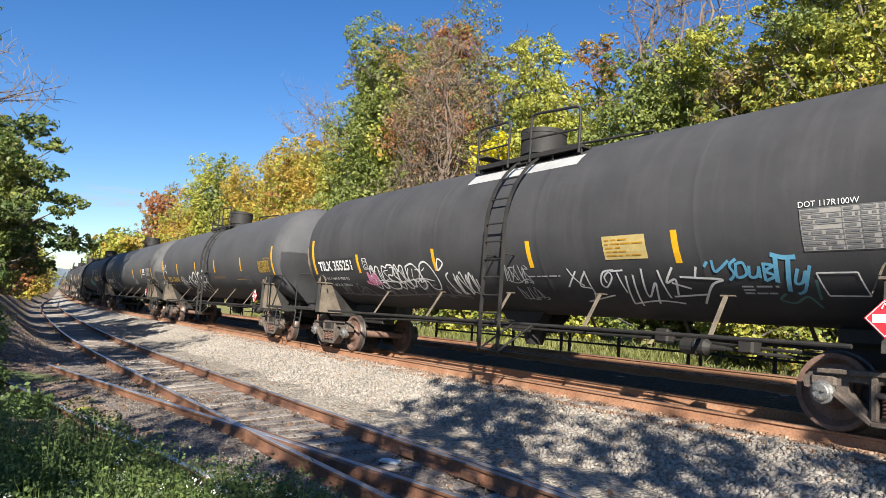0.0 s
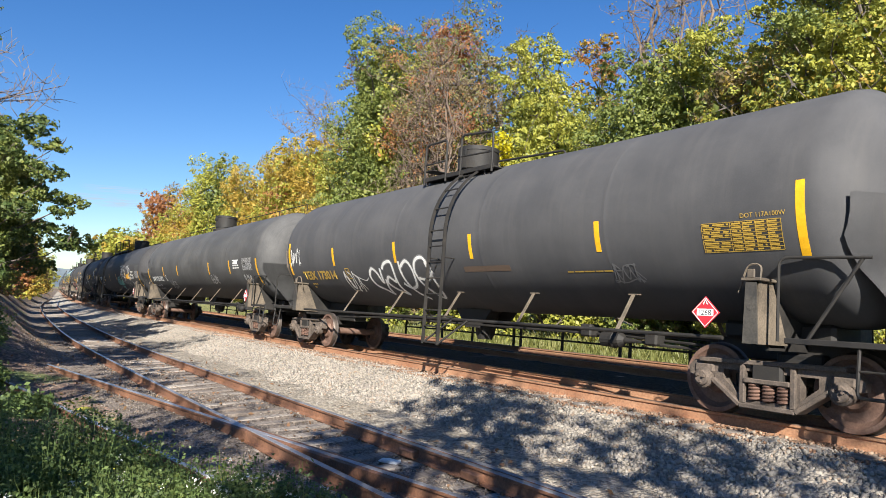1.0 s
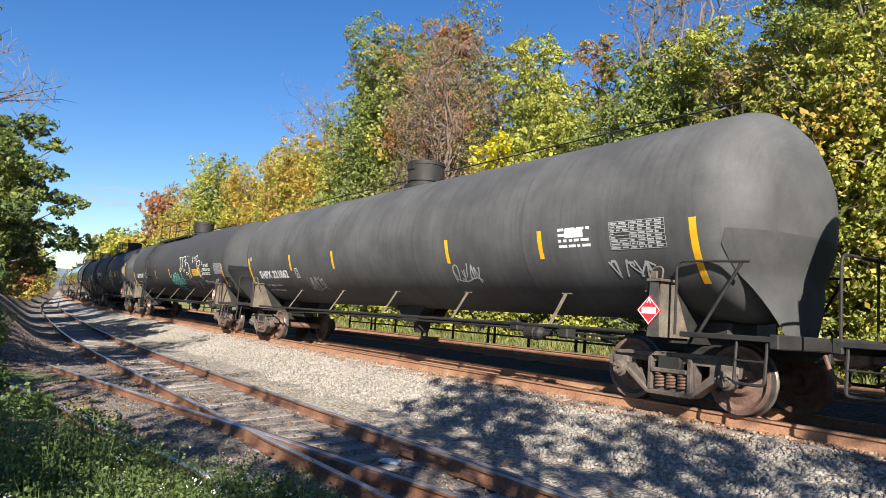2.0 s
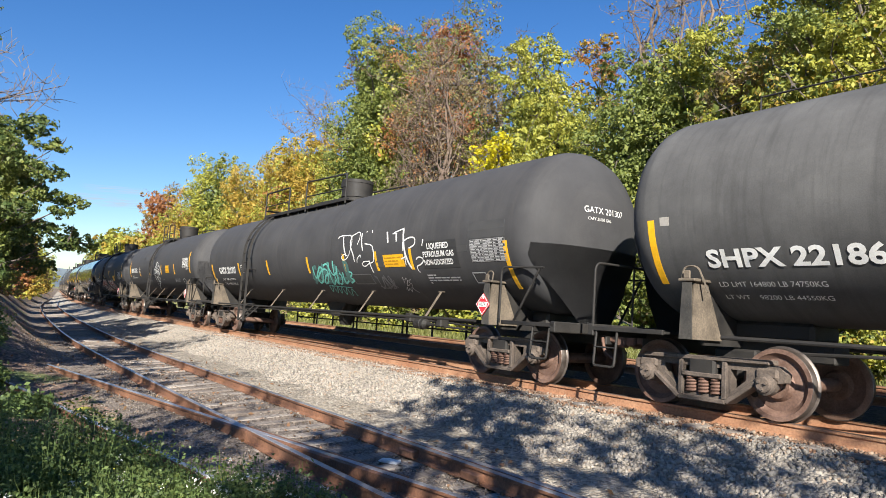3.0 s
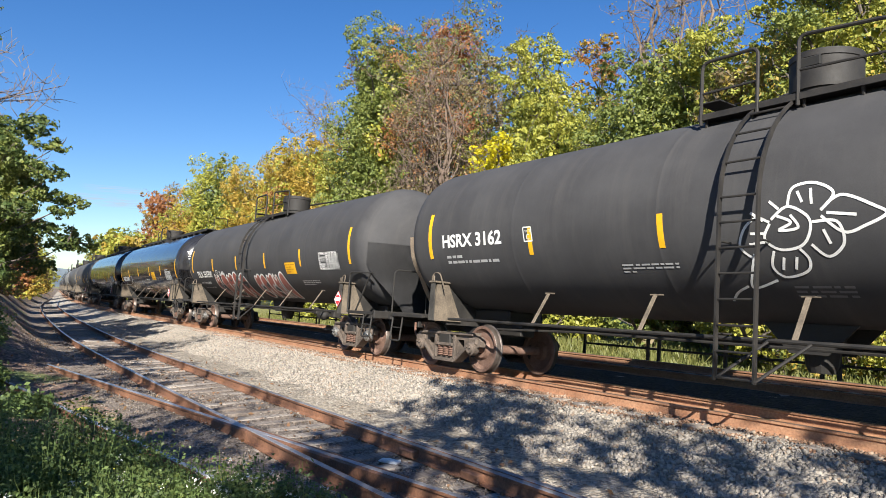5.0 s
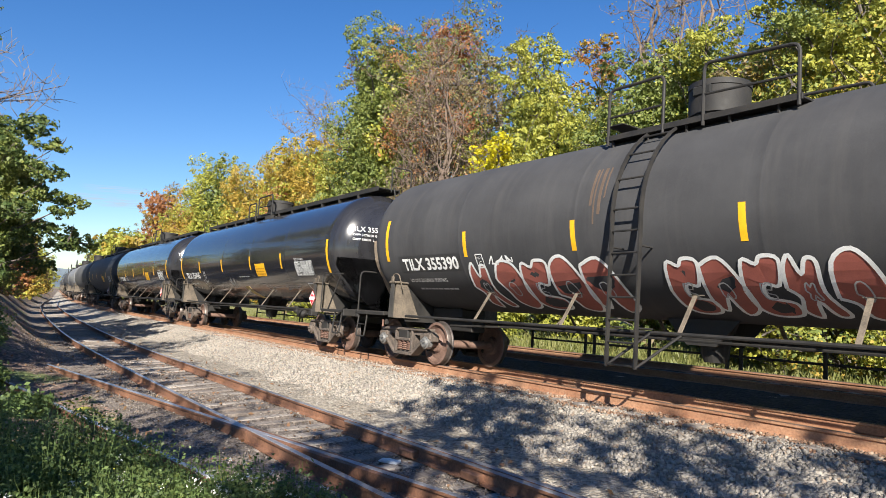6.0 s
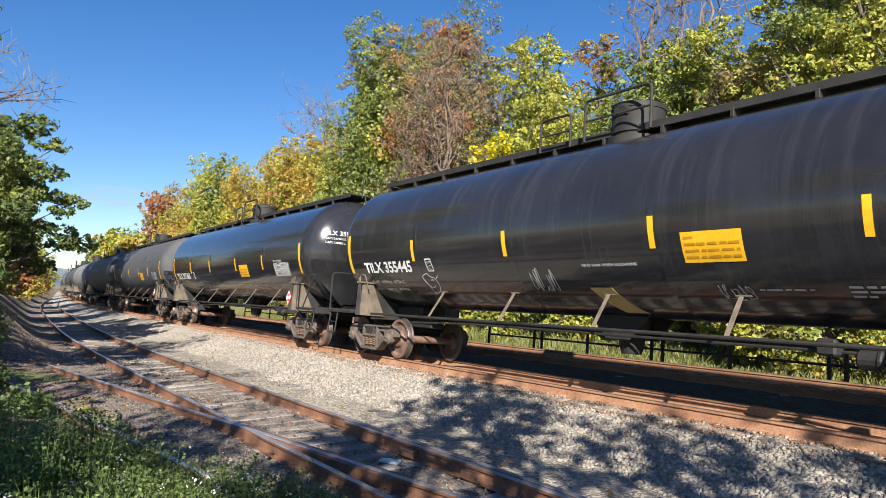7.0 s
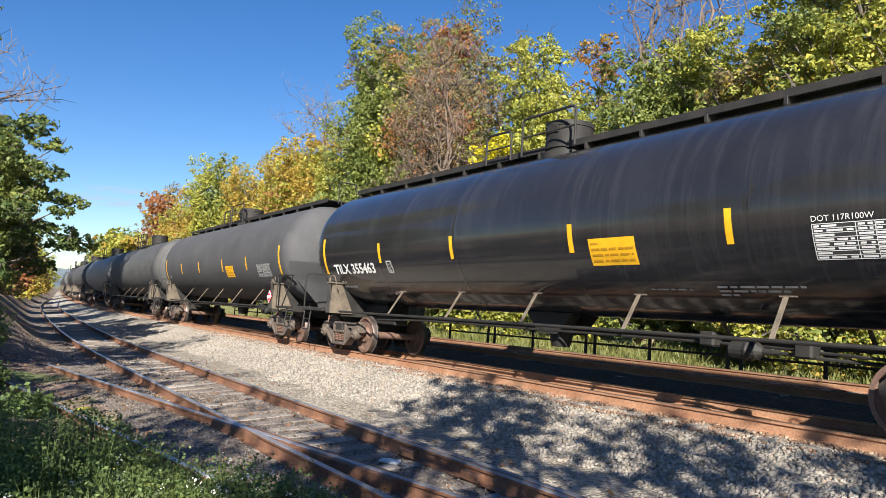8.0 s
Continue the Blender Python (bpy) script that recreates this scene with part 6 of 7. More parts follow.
def build_trees():
    G, L, Y, B, U, D, K = M_LEAF_GREEN, M_LEAF_LIME, M_LEAF_YELLOW, M_LEAF_BRIGHT, M_LEAF_RUSSET, M_LEAF_DULL, M_LEAF_DARK
    # the wood beyond the train
    rows = [
        (-43.5, 25.5, 20.2, 3.9, [(G, 10), (L, 1.5), (D, 0.6), (U, 0.4)], 78000, "tall green oak turning russet at its top", 0.10, 0.0, 34),
        (-39.3, 28.5, 20.3, 3.3, [(U, 5), (G, 4), (D, 3)], 26000, "tall oak with russet and green leaves", 0.30, 0.1, 24),
        (-31.9, 22.6, 14.4, 2.3, [(D, 4), (U, 2)], 3000, "leafless brushy tree with brown twigs", 0.06, 1.0, 22),
        (-34.2, 23.2, 15.2, 2.3, [(D, 5), (U, 3)], 4200, "half-bare brushy tree with dull russet leaves", 0.06, 1.0, 22),
        (-37.0, 23.5, 12.8, 2.0, [(G, 4), (D, 3), (U, 2)], 9000, "thin tree with olive and russet leaves", 0.05, 0.6, 18),
        (-30.6, 25.5, 15.2, 1.9, [(D, 4), (L, 3), (G, 2)], 13000, "thinning tree with dull olive leaves", 0.10, 0.5, 20),
        (-24.8, 20.3, 9.2, 1.25, [(B, 6), (L, 1)], 6000, "small tree with bright yellow leaves", 0.35, 0.0, 12),
        (-26.2, 24.5, 14.0, 2.3, [(L, 6), (G, 2)], 30000, "yellow-green tree in early autumn leaf", 0.08, 0.0, 26),
        (-22.6, 22.0, 10.4, 2.6, [(L, 6), (G, 2)], 26000, "spreading yellow-green tree in early autumn leaf", 0.06, 0.0, 22),
        (-25.2, 27.5, 14.9, 1.5, [(U, 4), (Y, 4), (L, 1)], 8000, "thin orange autumn tree", 0.30, 0.3, 14),
        (-24.4, 31.0, 19.8, 2.2, [(D, 1)], 500, "tall bare tree behind the wood", 0.40, 1.0, 12),
        (-21.0, 30.5, 18.6, 2.0, [(D, 1)], 500, "bare-topped tree behind the wood", 0.40, 1.0, 12),
        (-17.9, 22.0, 11.0, 1.95, [(G, 8), (L, 1)], 30000, "full green tree beside the line", 0.06, 0.0, 24),
        (-14.9, 21.8, 11.2, 1.85, [(G, 8), (L, 1.5)], 30000, "full green tree beside the line", 0.06, 0.0, 24),
        (-16.4, 21.0, 8.8, 1.6, [(G, 7), (L, 2)], 18000, "dense green sapling in front of taller trees", 0.04, 0.0, 18),
        (-18.6, 25.6, 12.6, 1.5, [(L, 5), (Y, 1)], 12000, "yellow-green tree behind darker ones", 0.20, 0.0, 14),
        (-14.1, 24.0, 10.9, 1.5, [(Y, 4), (L, 4)], 15000, "leafy tree with yellowing leaves", 0.10, 0.0, 18),
        (-12.3, 19.6, 8.9, 1.5, [(L, 5), (G, 3), (Y, 2)], 14000, "leafy tree hung with yellowing vines", 0.04, 0.0, 16),
        (-10.2, 18.3, 9.0, 1.6, [(L, 7), (G, 2), (Y, 1), (D, 1)], 20000, "leafy tree hung with yellowing vines", 0.04, 0.0, 20),
        (-8.4, 18.0, 8.9, 1.6, [(L, 7), (G, 2), (Y, 1)], 20000, "leafy tree hung with yellowing vines", 0.04, 0.0, 20),
        (-6.6, 18.0, 9.0, 1.6, [(L, 6), (Y, 1), (G, 3)], 16000, "leafy tree hung with yellowing vines", 0.04, 0.0, 18),
        (-10.6, 23.0, 12.2, 2.2, [(L, 7), (G, 3), (U, 0.4)], 24000, "dark green oak with a few red leaves", 0.12, 0.0, 22),
        (-6.4, 21.5, 12.5, 2.4, [(K, 3), (G, 4), (L, 3)], 22000, "dark green oak in deep shade", 0.10, 0.0, 22),
        (-3.4, 22.0, 12.5, 3.0, [(L, 4), (G, 3)], 12000, "yellow-green tree in early autumn leaf", 0.05, 0.0, 18),
        (-13.5, 30.0, 13.5, 3.0, [(L, 4), (Y, 2)], 9000, "yellow-green tree in early autumn leaf", 0.2, 0.1, 18),
        (-56.3, 26.5, 15.0, 3.2, [(Y, 7), (L, 2)], 26000, "golden autumn tree beside the line", 0.06, 0.0, 24),
        (-63.0, 26.5, 15.0, 3.0, [(Y, 6), (L, 3), (U, 0.5)], 20000, "golden autumn tree beside the line", 0.06, 0.0, 22),
        (-69.5, 27.5, 15.6, 3.3, [(Y, 5), (L, 3)], 18000, "golden and green autumn tree", 0.06, 0.0, 22),
        (-48.2, 24.3, 11.6, 2.3, [(Y, 5), (L, 4)], 15000, "low golden-green tree beside the oak", 0.05, 0.0, 18),
        (-65.0, 30.0, 20.0, 3.0, [(Y, 1)], 900, "nearly bare tree behind the golden ones", 0.45, 1.0, 14),
        (-80.5, 28.0, 15.0, 3.4, [(Y, 4), (L, 5)], 16000, "yellow-green tree in early autumn leaf", 0.06, 0.0, 22),
        (-93.7, 28.5, 18.8, 4.0, [(L, 6), (G, 4)], 20000, "green and yellow autumn tree", 0.06, 0.0, 24),
        (-107.0, 29.5, 16.4, 3.6, [(L, 5), (U, 2), (Y, 2)], 14000, "mixed autumn tree with orange patches", 0.06, 0.0, 20),
        (-137.5, 31.5, 19.8, 4.3, [(U, 6), (Y, 2), (D, 1)], 15000, "orange-brown autumn tree beside the line", 0.06, 0.0, 20),
        (-121.0, 30.0, 14.5, 3.8, [(L, 5), (Y, 3)], 12000, "yellow-green tree in early autumn leaf", 0.06, 0.0, 18),
    ]
    for i, (x, y, h, sp, mats, n, lb, base, bare, nl) in enumerate(rows):
        d = math.hypot(x, y)
        tree(x, y, h * 1.09, sp * 1.32, mats, int(n * 1.3), lb, 11 + i, base, 0.082 + 0.0019 * d, bare=bare, lobes_n=int(nl * 1.25))
    # an oak whose level boughs reach over the others
    tree(-8.6, 19.6, 13.6, 3.9, [(L, 7), (G, 4)], 34000, "oak reaching level boughs over the trees beside it", 71, 0.60, 0.115, boughs=15)
    rnd = random.Random(4)
    for i in range(14):
        s = -135 - i * 10
        x, y, t = line_at(s)
        tree(x, y + 8 + rnd.uniform(0, 4), rnd.uniform(12.5, 15), rnd.uniform(4.5, 6), [(G, 4), (L, 4), (D, 2)] if i % 3 else [(L, 4), (Y, 3)], 6000, "distant mixed tree along the curve", 60 + i, 0.05, 0.6)
    for i in range(16):
        x = -46 + i * 3.3 + rnd.uniform(-0.8, 0.8)
        tree(x, 19.0 + rnd.uniform(0, 2.2) + (1.5 if x > -12 else 0), rnd.uniform(2.2, 4.6), rnd.uniform(1.2, 1.9), [(L, 4), (G, 3), (D, 1)], 3500, "low leafy bush at the edge of the wood", 90 + i, 0.02, 0.17, lobes_n=9, trunk_r=0.04)
    # the near side, left of the siding
    left = [
        (-36.0, -2.5, 13.0, 3.2, [(D, 1)], 500, "bare tree rising behind the oaks", 0.35, 1.0),
        (-44.0, 1.0, 6.2, 2.5, [(G, 5), (L, 2), (D, 2), (Y, 1)], 9000, "shrubby tree with yellowing leaves", 0.05, 0.0),
        (-58.0, 2.8, 6.0, 2.2, [(L, 3), (Y, 1), (D, 3), (U, 1)], 8000, "shrubby tree with golden leaves", 0.03, 0.0),
        (-74.0, 4.6, 6.8, 2.5, [(Y, 3), (L, 3), (U, 2)], 7000, "shrubby tree with golden leaves", 0.03, 0.0),
        (-95.0, 6.8, 7.0, 2.8, [(L, 3), (D, 2)], 6000, "yellow-green shrubby tree by the curve", 0.03, 0.0),
        (-120.0, 9.6, 6.5, 2.8, [(L, 3), (D, 2)], 5000, "yellow-green shrubby tree by the curve", 0.03, 0.0),
        (-150.0, 13.2, 6.0, 3.2, [(L, 3), (D, 2)], 3500, "yellow-green shrubby tree by the curve", 0.03, 0.0),
    ]
    for i, (x, y, h, sp, mats, n, lb, base, bare) in enumerate(left):
        tree(x, y, h, sp, mats, int(n * 1.7), lb, 130 + i, base, 0.10 + 0.0014 * abs(x), bare=bare)
    tree(-27.0, 0.3, 6.1, 3.3, [(K, 2), (G, 8), (U, 0.35)], 52000, "dark oak with level boughs over the bank", 171, 0.20, 0.135, boughs=26)
    tree(-28.4, 0.1, 8.8, 2.4, [(D, 1)], 120, "bare tree rising above the dark oak", 173, 0.45, 0.1, bare=1.0, lobes_n=9, trunk_r=0.07)
    tree(-33.0, 0.0, 6.4, 3.0, [(K, 3), (G, 6), (U, 0.8)], 24000, "dark oak with a few red leaves", 172, 0.16, 0.15, boughs=18)


build_trees()

# ---- trees behind the camera, whose shade falls on the tracks ----
def shade_trees():
    G, L, D = M_LEAF_GREEN, M_LEAF_LIME, M_LEAF_DULL
    for i, (x, y, h, sp, n, base) in enumerate([(5.4, -2.4, 11.0, 2.5, 330, 0.64), (2.9, -1.0, 10.6, 1.7, 370, 0.7), (6.6, -1.0, 10.2, 1.5, 250, 0.72), (8.6, -0.2, 10.0, 1.2, 180, 0.74), (2.0, -5.7, 10.5, 2.4, 380, 0.58), (5.1, -4.7, 10.6, 1.4, 500, 0.62), (-3.2, -6.6, 12.0, 3.0, 520, 0.55), (4.6, -7.6, 10.4, 2.1, 700, 0.6), (-10.6, -5.0, 12.0, 2.4, 1700, 0.5), (-17.5, -7.4, 8.6, 3.2, 2600, 0.4), (-36.0, -2.2, 19.0, 3.6, 5500, 0.6), (-43.0, -1.8, 18.5, 3.6, 5500, 0.58), (-50.0, -1.4, 18.5, 3.6, 5000, 0.58), (-57.0, -1.2, 18.0, 3.4, 4500, 0.58)]):
        tree(x, y, h, sp, [(G, 4), (L, 3), (D, 1)], n, "roadside tree on the near bank, green turning yellow", 200 + i, base, 0.26, lobes_n=12)


shade_trees()


# ---- far ridge ----
def far_ridge():
    n = 90
    v, f = [], []
    for i in range(n + 1):
        a = radians(40 + 80 * i / n)
        d = 1500 + 120 * math.sin(i * 0.7)
        h = 40 + 16 * noise.noise(Vector((i * 0.17, 3.1, 0))) + 6 * noise.noise(Vector((i * 0.9, 1.1, 0)))
        for k, (r, z) in enumerate(((0, -4), (120, 0.55), (260, 1.0), (420, 0.6))):
            v.append((-(d + r) * math.sin(a), (d + r) * math.cos(a), h * z if k else -4))
    for i in range(n):
        for k in range(3):
            f.append((i * 4 + k, i * 4 + k + 1, i * 4 + k + 5, i * 4 + k + 4))
    tagged(new("backdrop", raw_mesh("backdrop", v, f, M_RIDGE, True)), "wooded ridge on the horizon, haze put into its colour", "hill", kind="structure")


# No haze in the air: the distance is tinted into this pale blue-grey.
M_RIDGE = surface("haze_tinted_woods", (0.16, 0.21, 0.24), (0.22, 0.26, 0.27), 0.01, 0.15, (0.9, 1.0), 0, 0, 0.01, 0.15, where="World")
far_ridge()


# ---- thin high cloud ----
def cirrus():
    m, nt, b = node_mat("thin_ice_cloud")
    pos = nt.nodes.new("ShaderNodeTexCoord").outputs["Generated"]
    n = noise_tex(nt, pos, 5.0, 5, 0.6, (0.8, 0.8, 2.2))
    g = nt.nodes.new("ShaderNodeTexGradient")
    g.gradient_type = "SPHERICAL"
    mp = nt.nodes.new("ShaderNodeMapping")
    mp.inputs["Location"].default_value, mp.inputs["Scale"].default_value = (-1, -1, -1), (2, 2, 2)
    link(nt, pos, mp.inputs[0])
    link(nt, mp.outputs[0], g.inputs[0])
    k = nt.nodes.new("ShaderNodeMath")
    k.operation = "MULTIPLY"
    link(nt, ramp(nt, n, [(0.40, (0, 0, 0)), (0.75, (1.0, 1.0, 1.0))]), k.inputs[0])
    link(nt, ramp(nt, g.outputs["Fac"], [(0.0, (0, 0, 0)), (0.6, (1, 1, 1))]), k.inputs[1])
    # The wisps glow on their own, in place of sunlight on the cloud.
    em, tr, mx = (nt.nodes.new("ShaderNode" + t) for t in ("Emission", "BsdfTransparent", "MixShader"))
    em.inputs[0].default_value, em.inputs[1].default_value = (0.72, 0.86, 1.0, 1), 0.34
    link(nt, k.outputs[0], mx.inputs[0])
    link(nt, tr.outputs[0], mx.inputs[1])
    link(nt, em.outputs[0], mx.inputs[2])
    link(nt, mx.outputs[0], nt.nodes["Material Output"].inputs[0])
    for yaw, w, z, h in ((81.0, 200, 332, 46), (80.2, 170, 376, 22)):
        a = radians(yaw)
        v = []
        for i in range(13):
            t = i / 12 * 2 - 1
            for q in range(5):
                u = q / 4 * 2 - 1
                v.append((-2950 * math.sin(a) + w * t * math.cos(a) + 30 * u * math.sin(a), 2950 * math.cos(a) + w * t * math.sin(a), z - 12 * t + h * 0.5 * u + 6 * math.sin(3 * t)))
        f = [(i * 5 + q, i * 5 + q + 1, i * 5 + q + 6, i * 5 + q + 5) for i in range(12) for q in range(4)]
        tagged(new("cloud_wisp", raw_mesh("cloud_wisp", v, f, m, True)), "thin white wisp of high cloud above the horizon", "cloud", kind="structure")


cirrus()


# ---- weeds on the bank ----
def weed(x, y, r, h, count, size, mats, label, seed, flowers=0):
    rnd, rng = random.Random(seed), np.random.default_rng(seed)
    z0 = float(ground_z(x, y)) - 0.02
    ob = thing("weed_clump", label, "weeds", "weeds on the bank", m=Matrix.Translation((x, y, z0)))
    stems, pts, nrm = bmesh.new(), [], []
    n = max(8, int(count / 45))
    for i in range(n):
        a, q = rnd.uniform(0, 6.283), math.sqrt(rnd.random())
        bx, by = r * 0.75 * q * math.cos(a), r * 0.75 * q * math.sin(a)
        hh = h * (1 - 0.45 * q * q) * rnd.uniform(0.5, 1.25)
        top = Vector((bx * 1.3 + rnd.gauss(0, 0.06), by * 1.3 + rnd.gauss(0, 0.06), hh))
        path = limb_path(rnd, (bx, by, 0), top, 4, 0.05)
        tube(stems, path, [0.006, 0.005, 0.004, 0.003, 0.002], 4, False)
        m = int(count / n)
        for k in range(m):
            t = 0.15 + 0.87 * (k + rnd.random()) / m
            i0 = min(3, int(t * 4))
            c = path[i0].lerp(path[i0 + 1], min(1, t * 4 - i0))
            b = rnd.uniform(0, 6.283)
            d = rnd.uniform(0.03, 0.13)
            pts.append((c.x + d * math.cos(b), c.y + d * math.sin(b), c.z + rnd.uniform(-0.02, 0.03)))
            nrm.append((math.cos(b) * 0.5, math.sin(b) * 0.5, 0.9))
    tagged(part("stem_tuft", stems, M_WEED, ob), kind="stuff")
    pts, nrm = np.array(pts), np.array(nrm)
    v, f = leaf_quads(pts, nrm, size * rng.uniform(0.6, 1.4, len(pts)), rng, 0.1)
    tagged(put("foliage", raw_mesh("foliage", v, f, [m[0] for m in mats], False, rng.choice(len(mats), len(pts), p=np.array([m[1] for m in mats]) / sum(m[1] for m in mats))), ob), kind="stuff")
    if flowers:
        p2, n2 = [], []
        for i in range(flowers):
            c = pts[rnd.randrange(len(pts))]
            c = np.array([c[0], c[1], max(c[2], h * rnd.uniform(0.6, 1.0))])
            for k in range(9):
                p2.append(c + rng.normal(0, 0.018, 3))
                n2.append((0, 0, 1))
        v, f = leaf_quads(np.array(p2), np.array(n2), 0.026 * rng.uniform(0.7, 1.3, len(p2)), rng, 0)
        tagged(put("blossom", raw_mesh("blossom", v, f, M_FLOWER), ob, label="small white flower heads"), kind="stuff")
    return ob


def weeds():
    W, D, Y = M_WEED, M_LEAF_DARK, M_LEAF_LIME
    rows = [(-6.9, 0.35, 0.75, 0.84, 3000, 0), (-6.2, 0.70, 0.6, 0.86, 2600, 0), (-7.1, 1.0, 0.6, 0.78, 2600, 2), (-5.6, 0.85, 0.6, 0.60, 2600, 4), (-6.6, 1.30, 0.5, 0.66, 2400, 6), (-5.9, 1.45, 0.5, 0.58, 1800, 8), (-5.5, 1.75, 0.45, 0.46, 1100, 8), (-5.7, 2.0, 0.36, 0.50, 1100, 9), (-5.2, 1.85, 0.42, 0.66, 1500, 10), (-5.2, 2.2, 0.36, 0.58, 1200, 8), (-4.9, 2.3, 0.36, 0.50, 1000, 6), (-5.6, 1.75, 0.40, 0.66, 1400, 10), (-8.6, 0.25, 0.6, 0.5, 1300, 0), (-7.9, 1.15, 0.4, 0.42, 900, 0), (-4.8, 0.6, 0.6, 0.6, 2400, 0), (-10.8, 0.0, 0.7, 0.5, 1100, 0), (-13.0, -0.2, 1.0, 0.7, 2000, 0), (-16.0, -0.4, 1.2, 1.0, 2600, 0), (-19.5, -0.1, 1.3, 1.3, 3000, 0), (-12.6, 0.9, 0.4, 0.4, 700, 0)]
    for i, (x, y, r, h, n, fl) in enumerate(rows):
        far = x < -9
        # Dark leaves put the bank's shade into the clumps' colour, more so far off.
        weed(x, y, r, h, int(n * 4.2), 0.033 if not far else 0.08, [(W, 6), (D, 5 if not far else 8), (Y, 0.08)], "bushy green weeds with small white flowers" if fl else "dense green weeds on the bank", 300 + i, fl)


weeds()


def corn_stalk():
    """A dried weed stalk with a few long yellowing leaves."""
    x, y = -9.6, 1.25
    z = float(ground_z(x, y))
    ob = thing("dry_stalk", "dry weed stalk with long yellowing leaves", "weed", m=Matrix.Translation((x, y, z)))
    bm = bmesh.new()
    tube(bm, [(0, 0, 0), (0.02, 0.0, 0.3), (0.03, 0.02, 0.62)], [0.012, 0.01, 0.006], 6)
    part("stem", bm, M_TWIG, ob)
    for k, (a, zz, l, up) in enumerate(((0.4, 0.45, 0.34, 0.9), (1.2, 0.52, 0.34, 0.5), (3.6, 0.3, 0.3, -0.4), (2.2, 0.2, 0.3, -0.5), (5.0, 0.6, 0.25, 0.8))):
        bm = bmesh.new()
        prev = None
        for i in range(6):
            t = i / 5
            c = Vector((math.cos(a) * l * t, math.sin(a) * l * t, zz + l * (up * t - 0.8 * t * t)))
            w = 0.045 * math.sin(math.pi * min(1, t * 0.9 + 0.1)) + 0.003
            s = Vector((-math.sin(a) * w, math.cos(a) * w, 0.01))
            cur = (bm.verts.new(c - s), bm.verts.new(c + s))
            if prev:
                bm.faces.new((prev[0], prev[1], cur[1], cur[0]))
            prev = cur
        part("leaf", bm, M_LEAF_LIME, ob)


corn_stalk()


# ---- grass strip beyond the second track ----
def grass_strip():
    rng = np.random.default_rng(77)
    n = 26000
    s = -52 + 58 * rng.random(n) ** 0.8
    lat = 7.0 + 5.0 * rng.random(n) ** 1.3
    x, y = np.interp(s, _S, _PX), np.interp(s, _S, _PY) + lat
    z = ground_z(x, y)
    h = rng.uniform(0.15, 0.45, n) * (1 + 0.5 * np.sin(x * 1.3) * np.sin(y * 0.8))
    a = rng.uniform(0, 6.283, n)
    w = 0.03
    lean = rng.normal(0, 0.14, (n, 2))
    p = np.stack([x, y, z - 0.02], 1)
    d = np.stack([np.cos(a) * w, np.sin(a) * w, 0 * a], 1)
    t = p + np.stack([lean[:, 0], lean[:, 1], h], 1)
    v = np.stack([p - d, p + d, t + d * 0.3, t - d * 0.3], 1).reshape(-1, 3)
    tagged(new("grass", raw_mesh("grass", v, np.arange(n * 4).reshape(-1, 4), M_GRASS)), "rough sunlit grass and weeds beyond the tracks", "grass", kind="stuff")


grass_strip()


# ---- loose stones ----
def stones(name, label, material, x, y, z, size, seed):
    rng = np.random.default_rng(seed)
    n = len(x)
    base = np.array([(1, 0, 0), (-1, 0, 0), (0, 1, 0), (0, -1, 0), (0, 0, 1), (0, 0, -1)], float)
    tri = np.array([(0, 2, 4), (2, 1, 4), (1, 3, 4), (3, 0, 4), (2, 0, 5), (1, 2, 5), (3, 1, 5), (0, 3, 5)])
    q = rng.normal(0, 1, (n, 4))
    q /= np.linalg.norm(q, axis=1, keepdims=True)
    w, a, b, c = q.T
    rot = np.stack([1 - 2 * (b * b + c * c), 2 * (a * b - w * c), 2 * (a * c + w * b), 2 * (a * b + w * c), 1 - 2 * (a * a + c * c), 2 * (b * c - w * a), 2 * (a * c - w * b), 2 * (b * c + w * a), 1 - 2 * (a * a + b * b)], 1).reshape(n, 3, 3)
    pts = base[None] * rng.uniform(0.65, 1.25, (n, 6, 1)) + rng.normal(0, 0.18, (n, 6, 3))
    pts = np.einsum("nij,nkj->nki", rot, pts) * size[:, None, None]
    pts += np.stack([x, y, z], 1)[:, None, :]
    f = (np.arange(n)[:, None, None] * 6 + tri[None]).reshape(-1, 3)
    tagged(new(name, raw_mesh(name, pts.reshape(-1, 3), f, material)), label, "gravel", kind="stuff")


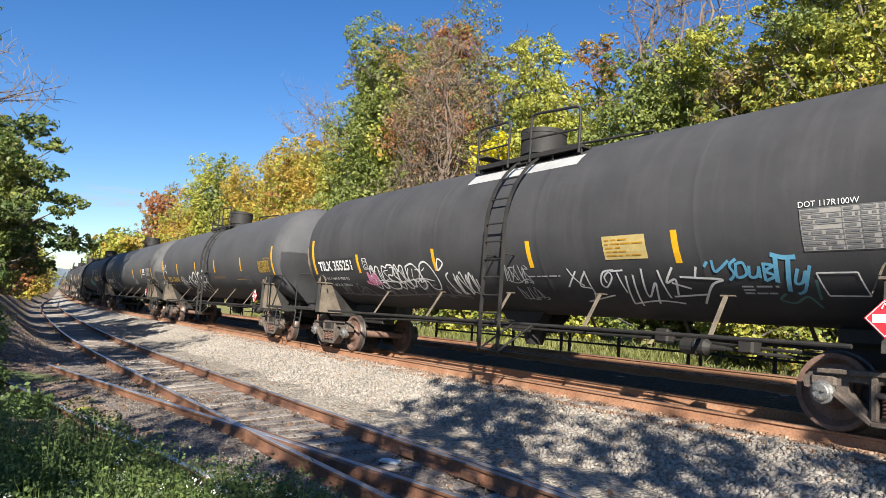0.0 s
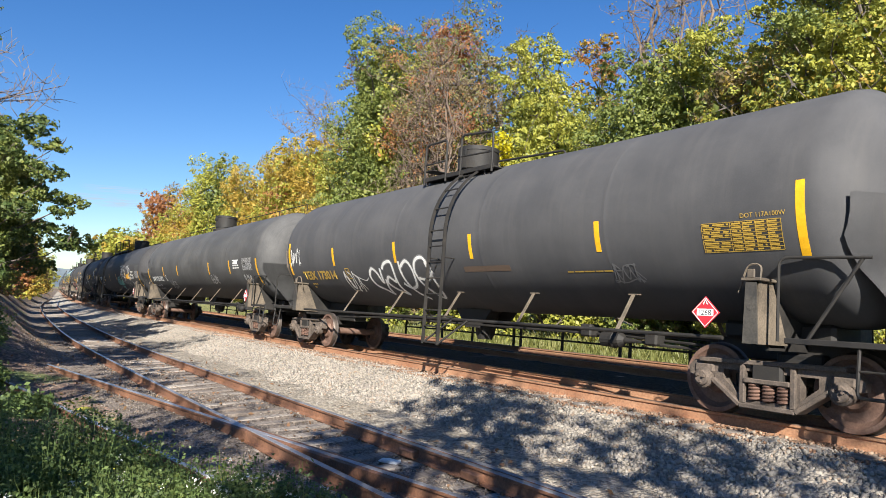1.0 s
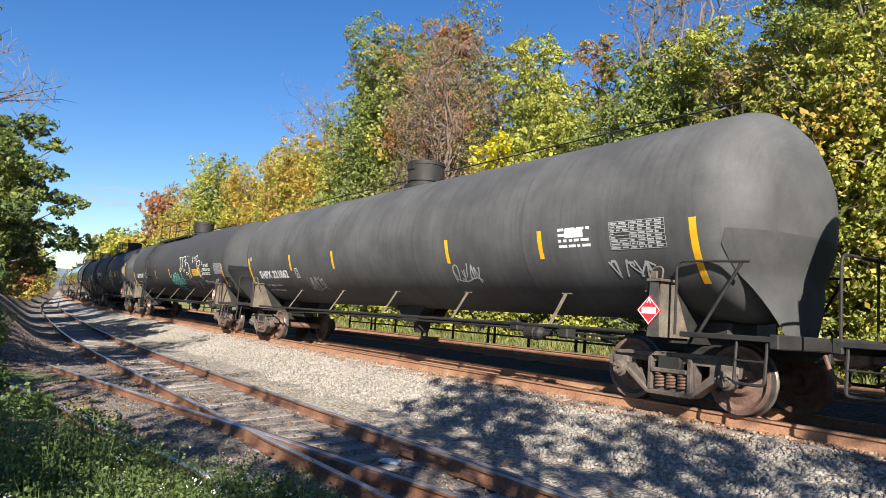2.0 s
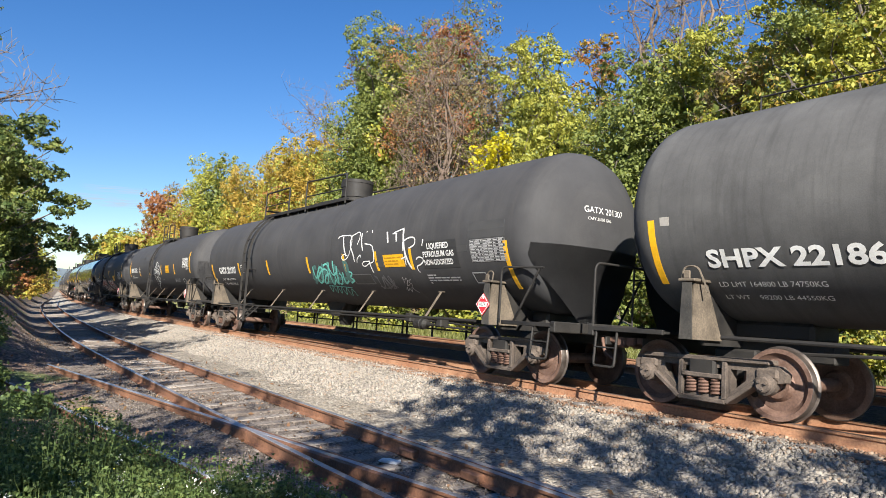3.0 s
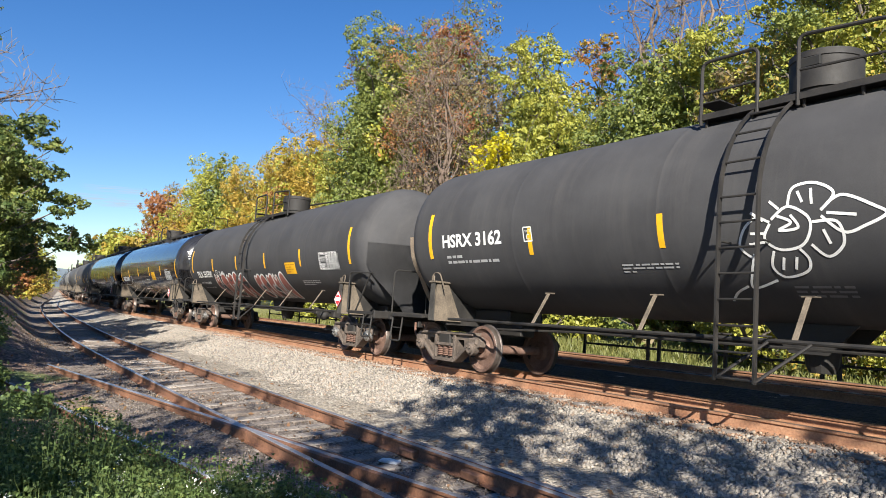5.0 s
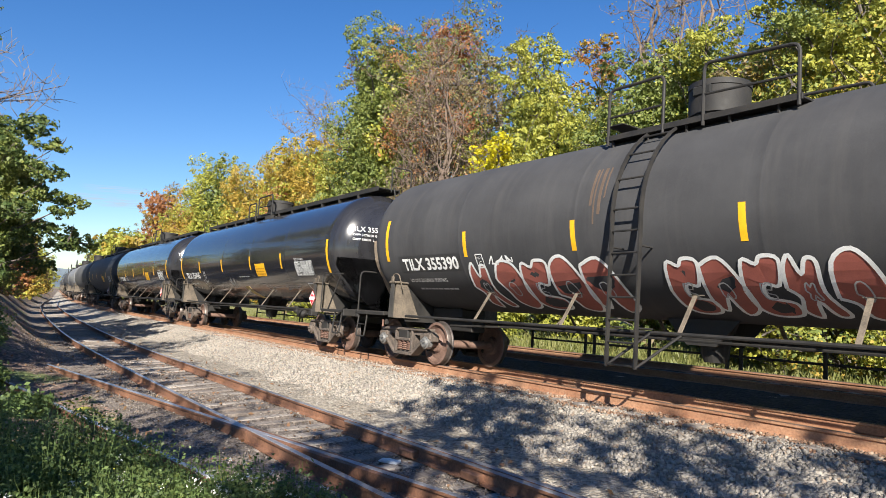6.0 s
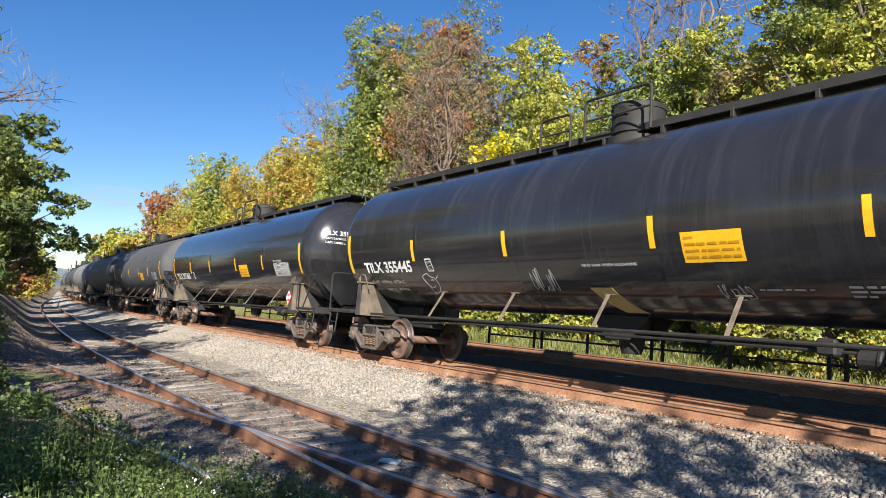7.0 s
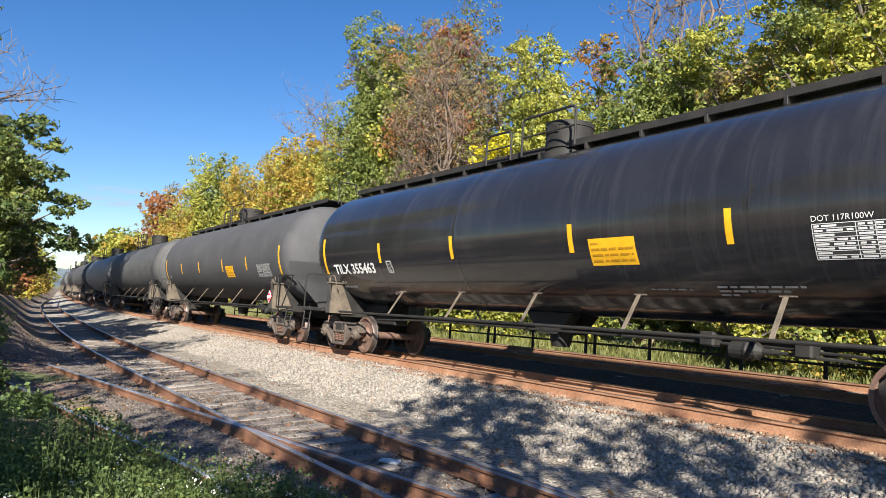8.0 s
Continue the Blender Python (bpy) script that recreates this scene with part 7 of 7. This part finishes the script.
def scatter_stones():
    rng = np.random.default_rng(5)
    n = 74000
    s = 2.5 - 46 * rng.random(n) ** 1.6
    lat = rng.uniform(-3.58, -0.35, n)
    zb = np.interp(lat, [-3.65, -3.15, -2.5, -1.9, -1.3, -0.95, -0.55, -0.2], [-0.475, -0.50, -0.47, -0.40, -0.30, -0.22, -0.185, -0.18])
    x, y = np.interp(s, _S, _PX), np.interp(s, _S, _PY) + lat
    nz = np.array([noise.noise((float(a) * 1.7, float(b) * 1.7, float(c) * 1.7)) * 0.03 for a, b, c in zip(x, y, zb)])
    stones("ballast_stones", "pale grey angular crushed stone beside the main line", M_STONE, x, y, zb + nz + rng.uniform(-0.01, 0.02, n), rng.uniform(0.018, 0.042, n), 6)
    n = 11000
    s = 2.5 - 34 * rng.random(n) ** 1.2
    lat = rng.uniform(-0.66, -0.09, n)
    x, y = np.interp(s, _S, _PX), np.interp(s, _S, _PY) + lat
    z = np.where(lat < -0.3, -0.18, -0.18 - CANT * lat)
    stones("rusty_stones", "rust-stained crushed stone round the main rails", M_STONERUST, x, y, z + rng.uniform(-0.012, 0.02, n), rng.uniform(0.016, 0.036, n), 7)
    n = 26000
    s = 1.0 - 30 * rng.random(n) ** 1.3
    lat = rng.uniform(-7.2, -3.75, n)
    x, y = np.interp(s, _S, _PX), np.interp(s, _S, _PY) + lat
    keep = noise_keep(x, y, rng)
    x, y = x[keep], y[keep]
    stones("siding_stones", "dirty brown and grey stones between the siding rails", M_STONEBROWN, x, y, ground_z(x, y) + rng.uniform(-0.008, 0.014, len(x)), rng.uniform(0.008, 0.026, len(x)), 8)


def noise_keep(x, y, rng):
    v = np.sin(x * 0.9 + 2 * np.sin(y * 0.7)) + np.sin(y * 2.3 + x * 0.4)
    return rng.random(len(x)) < 0.55 + 0.22 * v


scatter_stones()


def fallen_leaves():
    rng = np.random.default_rng(9)
    n = 2300
    x = 0.5 - 42 * rng.random(n) ** 1.15
    lat = rng.uniform(-9.0, -2.9, n)
    y = main_y(x) + lat
    p = np.stack([x, y, ground_z(x, y) + 0.02 + 0.015 * rng.random(n)], 1)
    nr = np.tile((0.0, 0.0, 1.6), (n, 1))
    v, f = leaf_quads(p, nr, 0.085 * rng.uniform(0.5, 1.3, n), rng, 0)
    tagged(new("fallen_leaves", raw_mesh("fallen_leaves", v, f, M_LITTER)), "dry brown and orange leaves fallen on the siding", "leaves", kind="stuff")


M_LITTER = leaf_mat("dry_fallen_leaves", [(0.1, (0.11, 0.06, 0.035)), (0.5, (0.21, 0.115, 0.06)), (0.9, (0.34, 0.22, 0.11))], 0.1)
fallen_leaves()

# a scrap of white paper between the siding rails
bm = bmesh.new()
box(bm, -0.13, 0.13, -0.05, 0.05, 0.0, 0.035, 0.008)
bmesh.ops.subdivide_edges(bm, edges=bm.edges, cuts=2)
for _v in bm.verts:
    _v.co += Vector((noise.noise(_v.co * 19), noise.noise(_v.co * 23 + Vector((4, 0, 0))), noise.noise(_v.co * 17) + 0.2)) * 0.022
_ob = new("paper_scrap", mesh_of("paper_scrap", bm, M_WHITE))
_ob.matrix_basis = pose(-7.36, 4.40, float(ground_z(-7.36, 4.40)) + 0.02, 0, 0, 20)
tagged(_ob, "crumpled scrap of white paper between the siding rails", "litter")



# ---- what moves ----
def motions():
    times = [k * 0.25 for k in range(33)]
    turns = [k / FPS for k in range(int(8 * FPS) + 1)]
    for car, s4, axles in CARS:
        walk(car, [(t, track_frame(s4 + SPEED * (t - 4))) for t in times])
        for ax, x in axles:
            walk(ax, [(t, pose(x, 0, WR, 0, math.degrees(SPEED * t / WR) % 360, 0)) for t in turns])


motions()
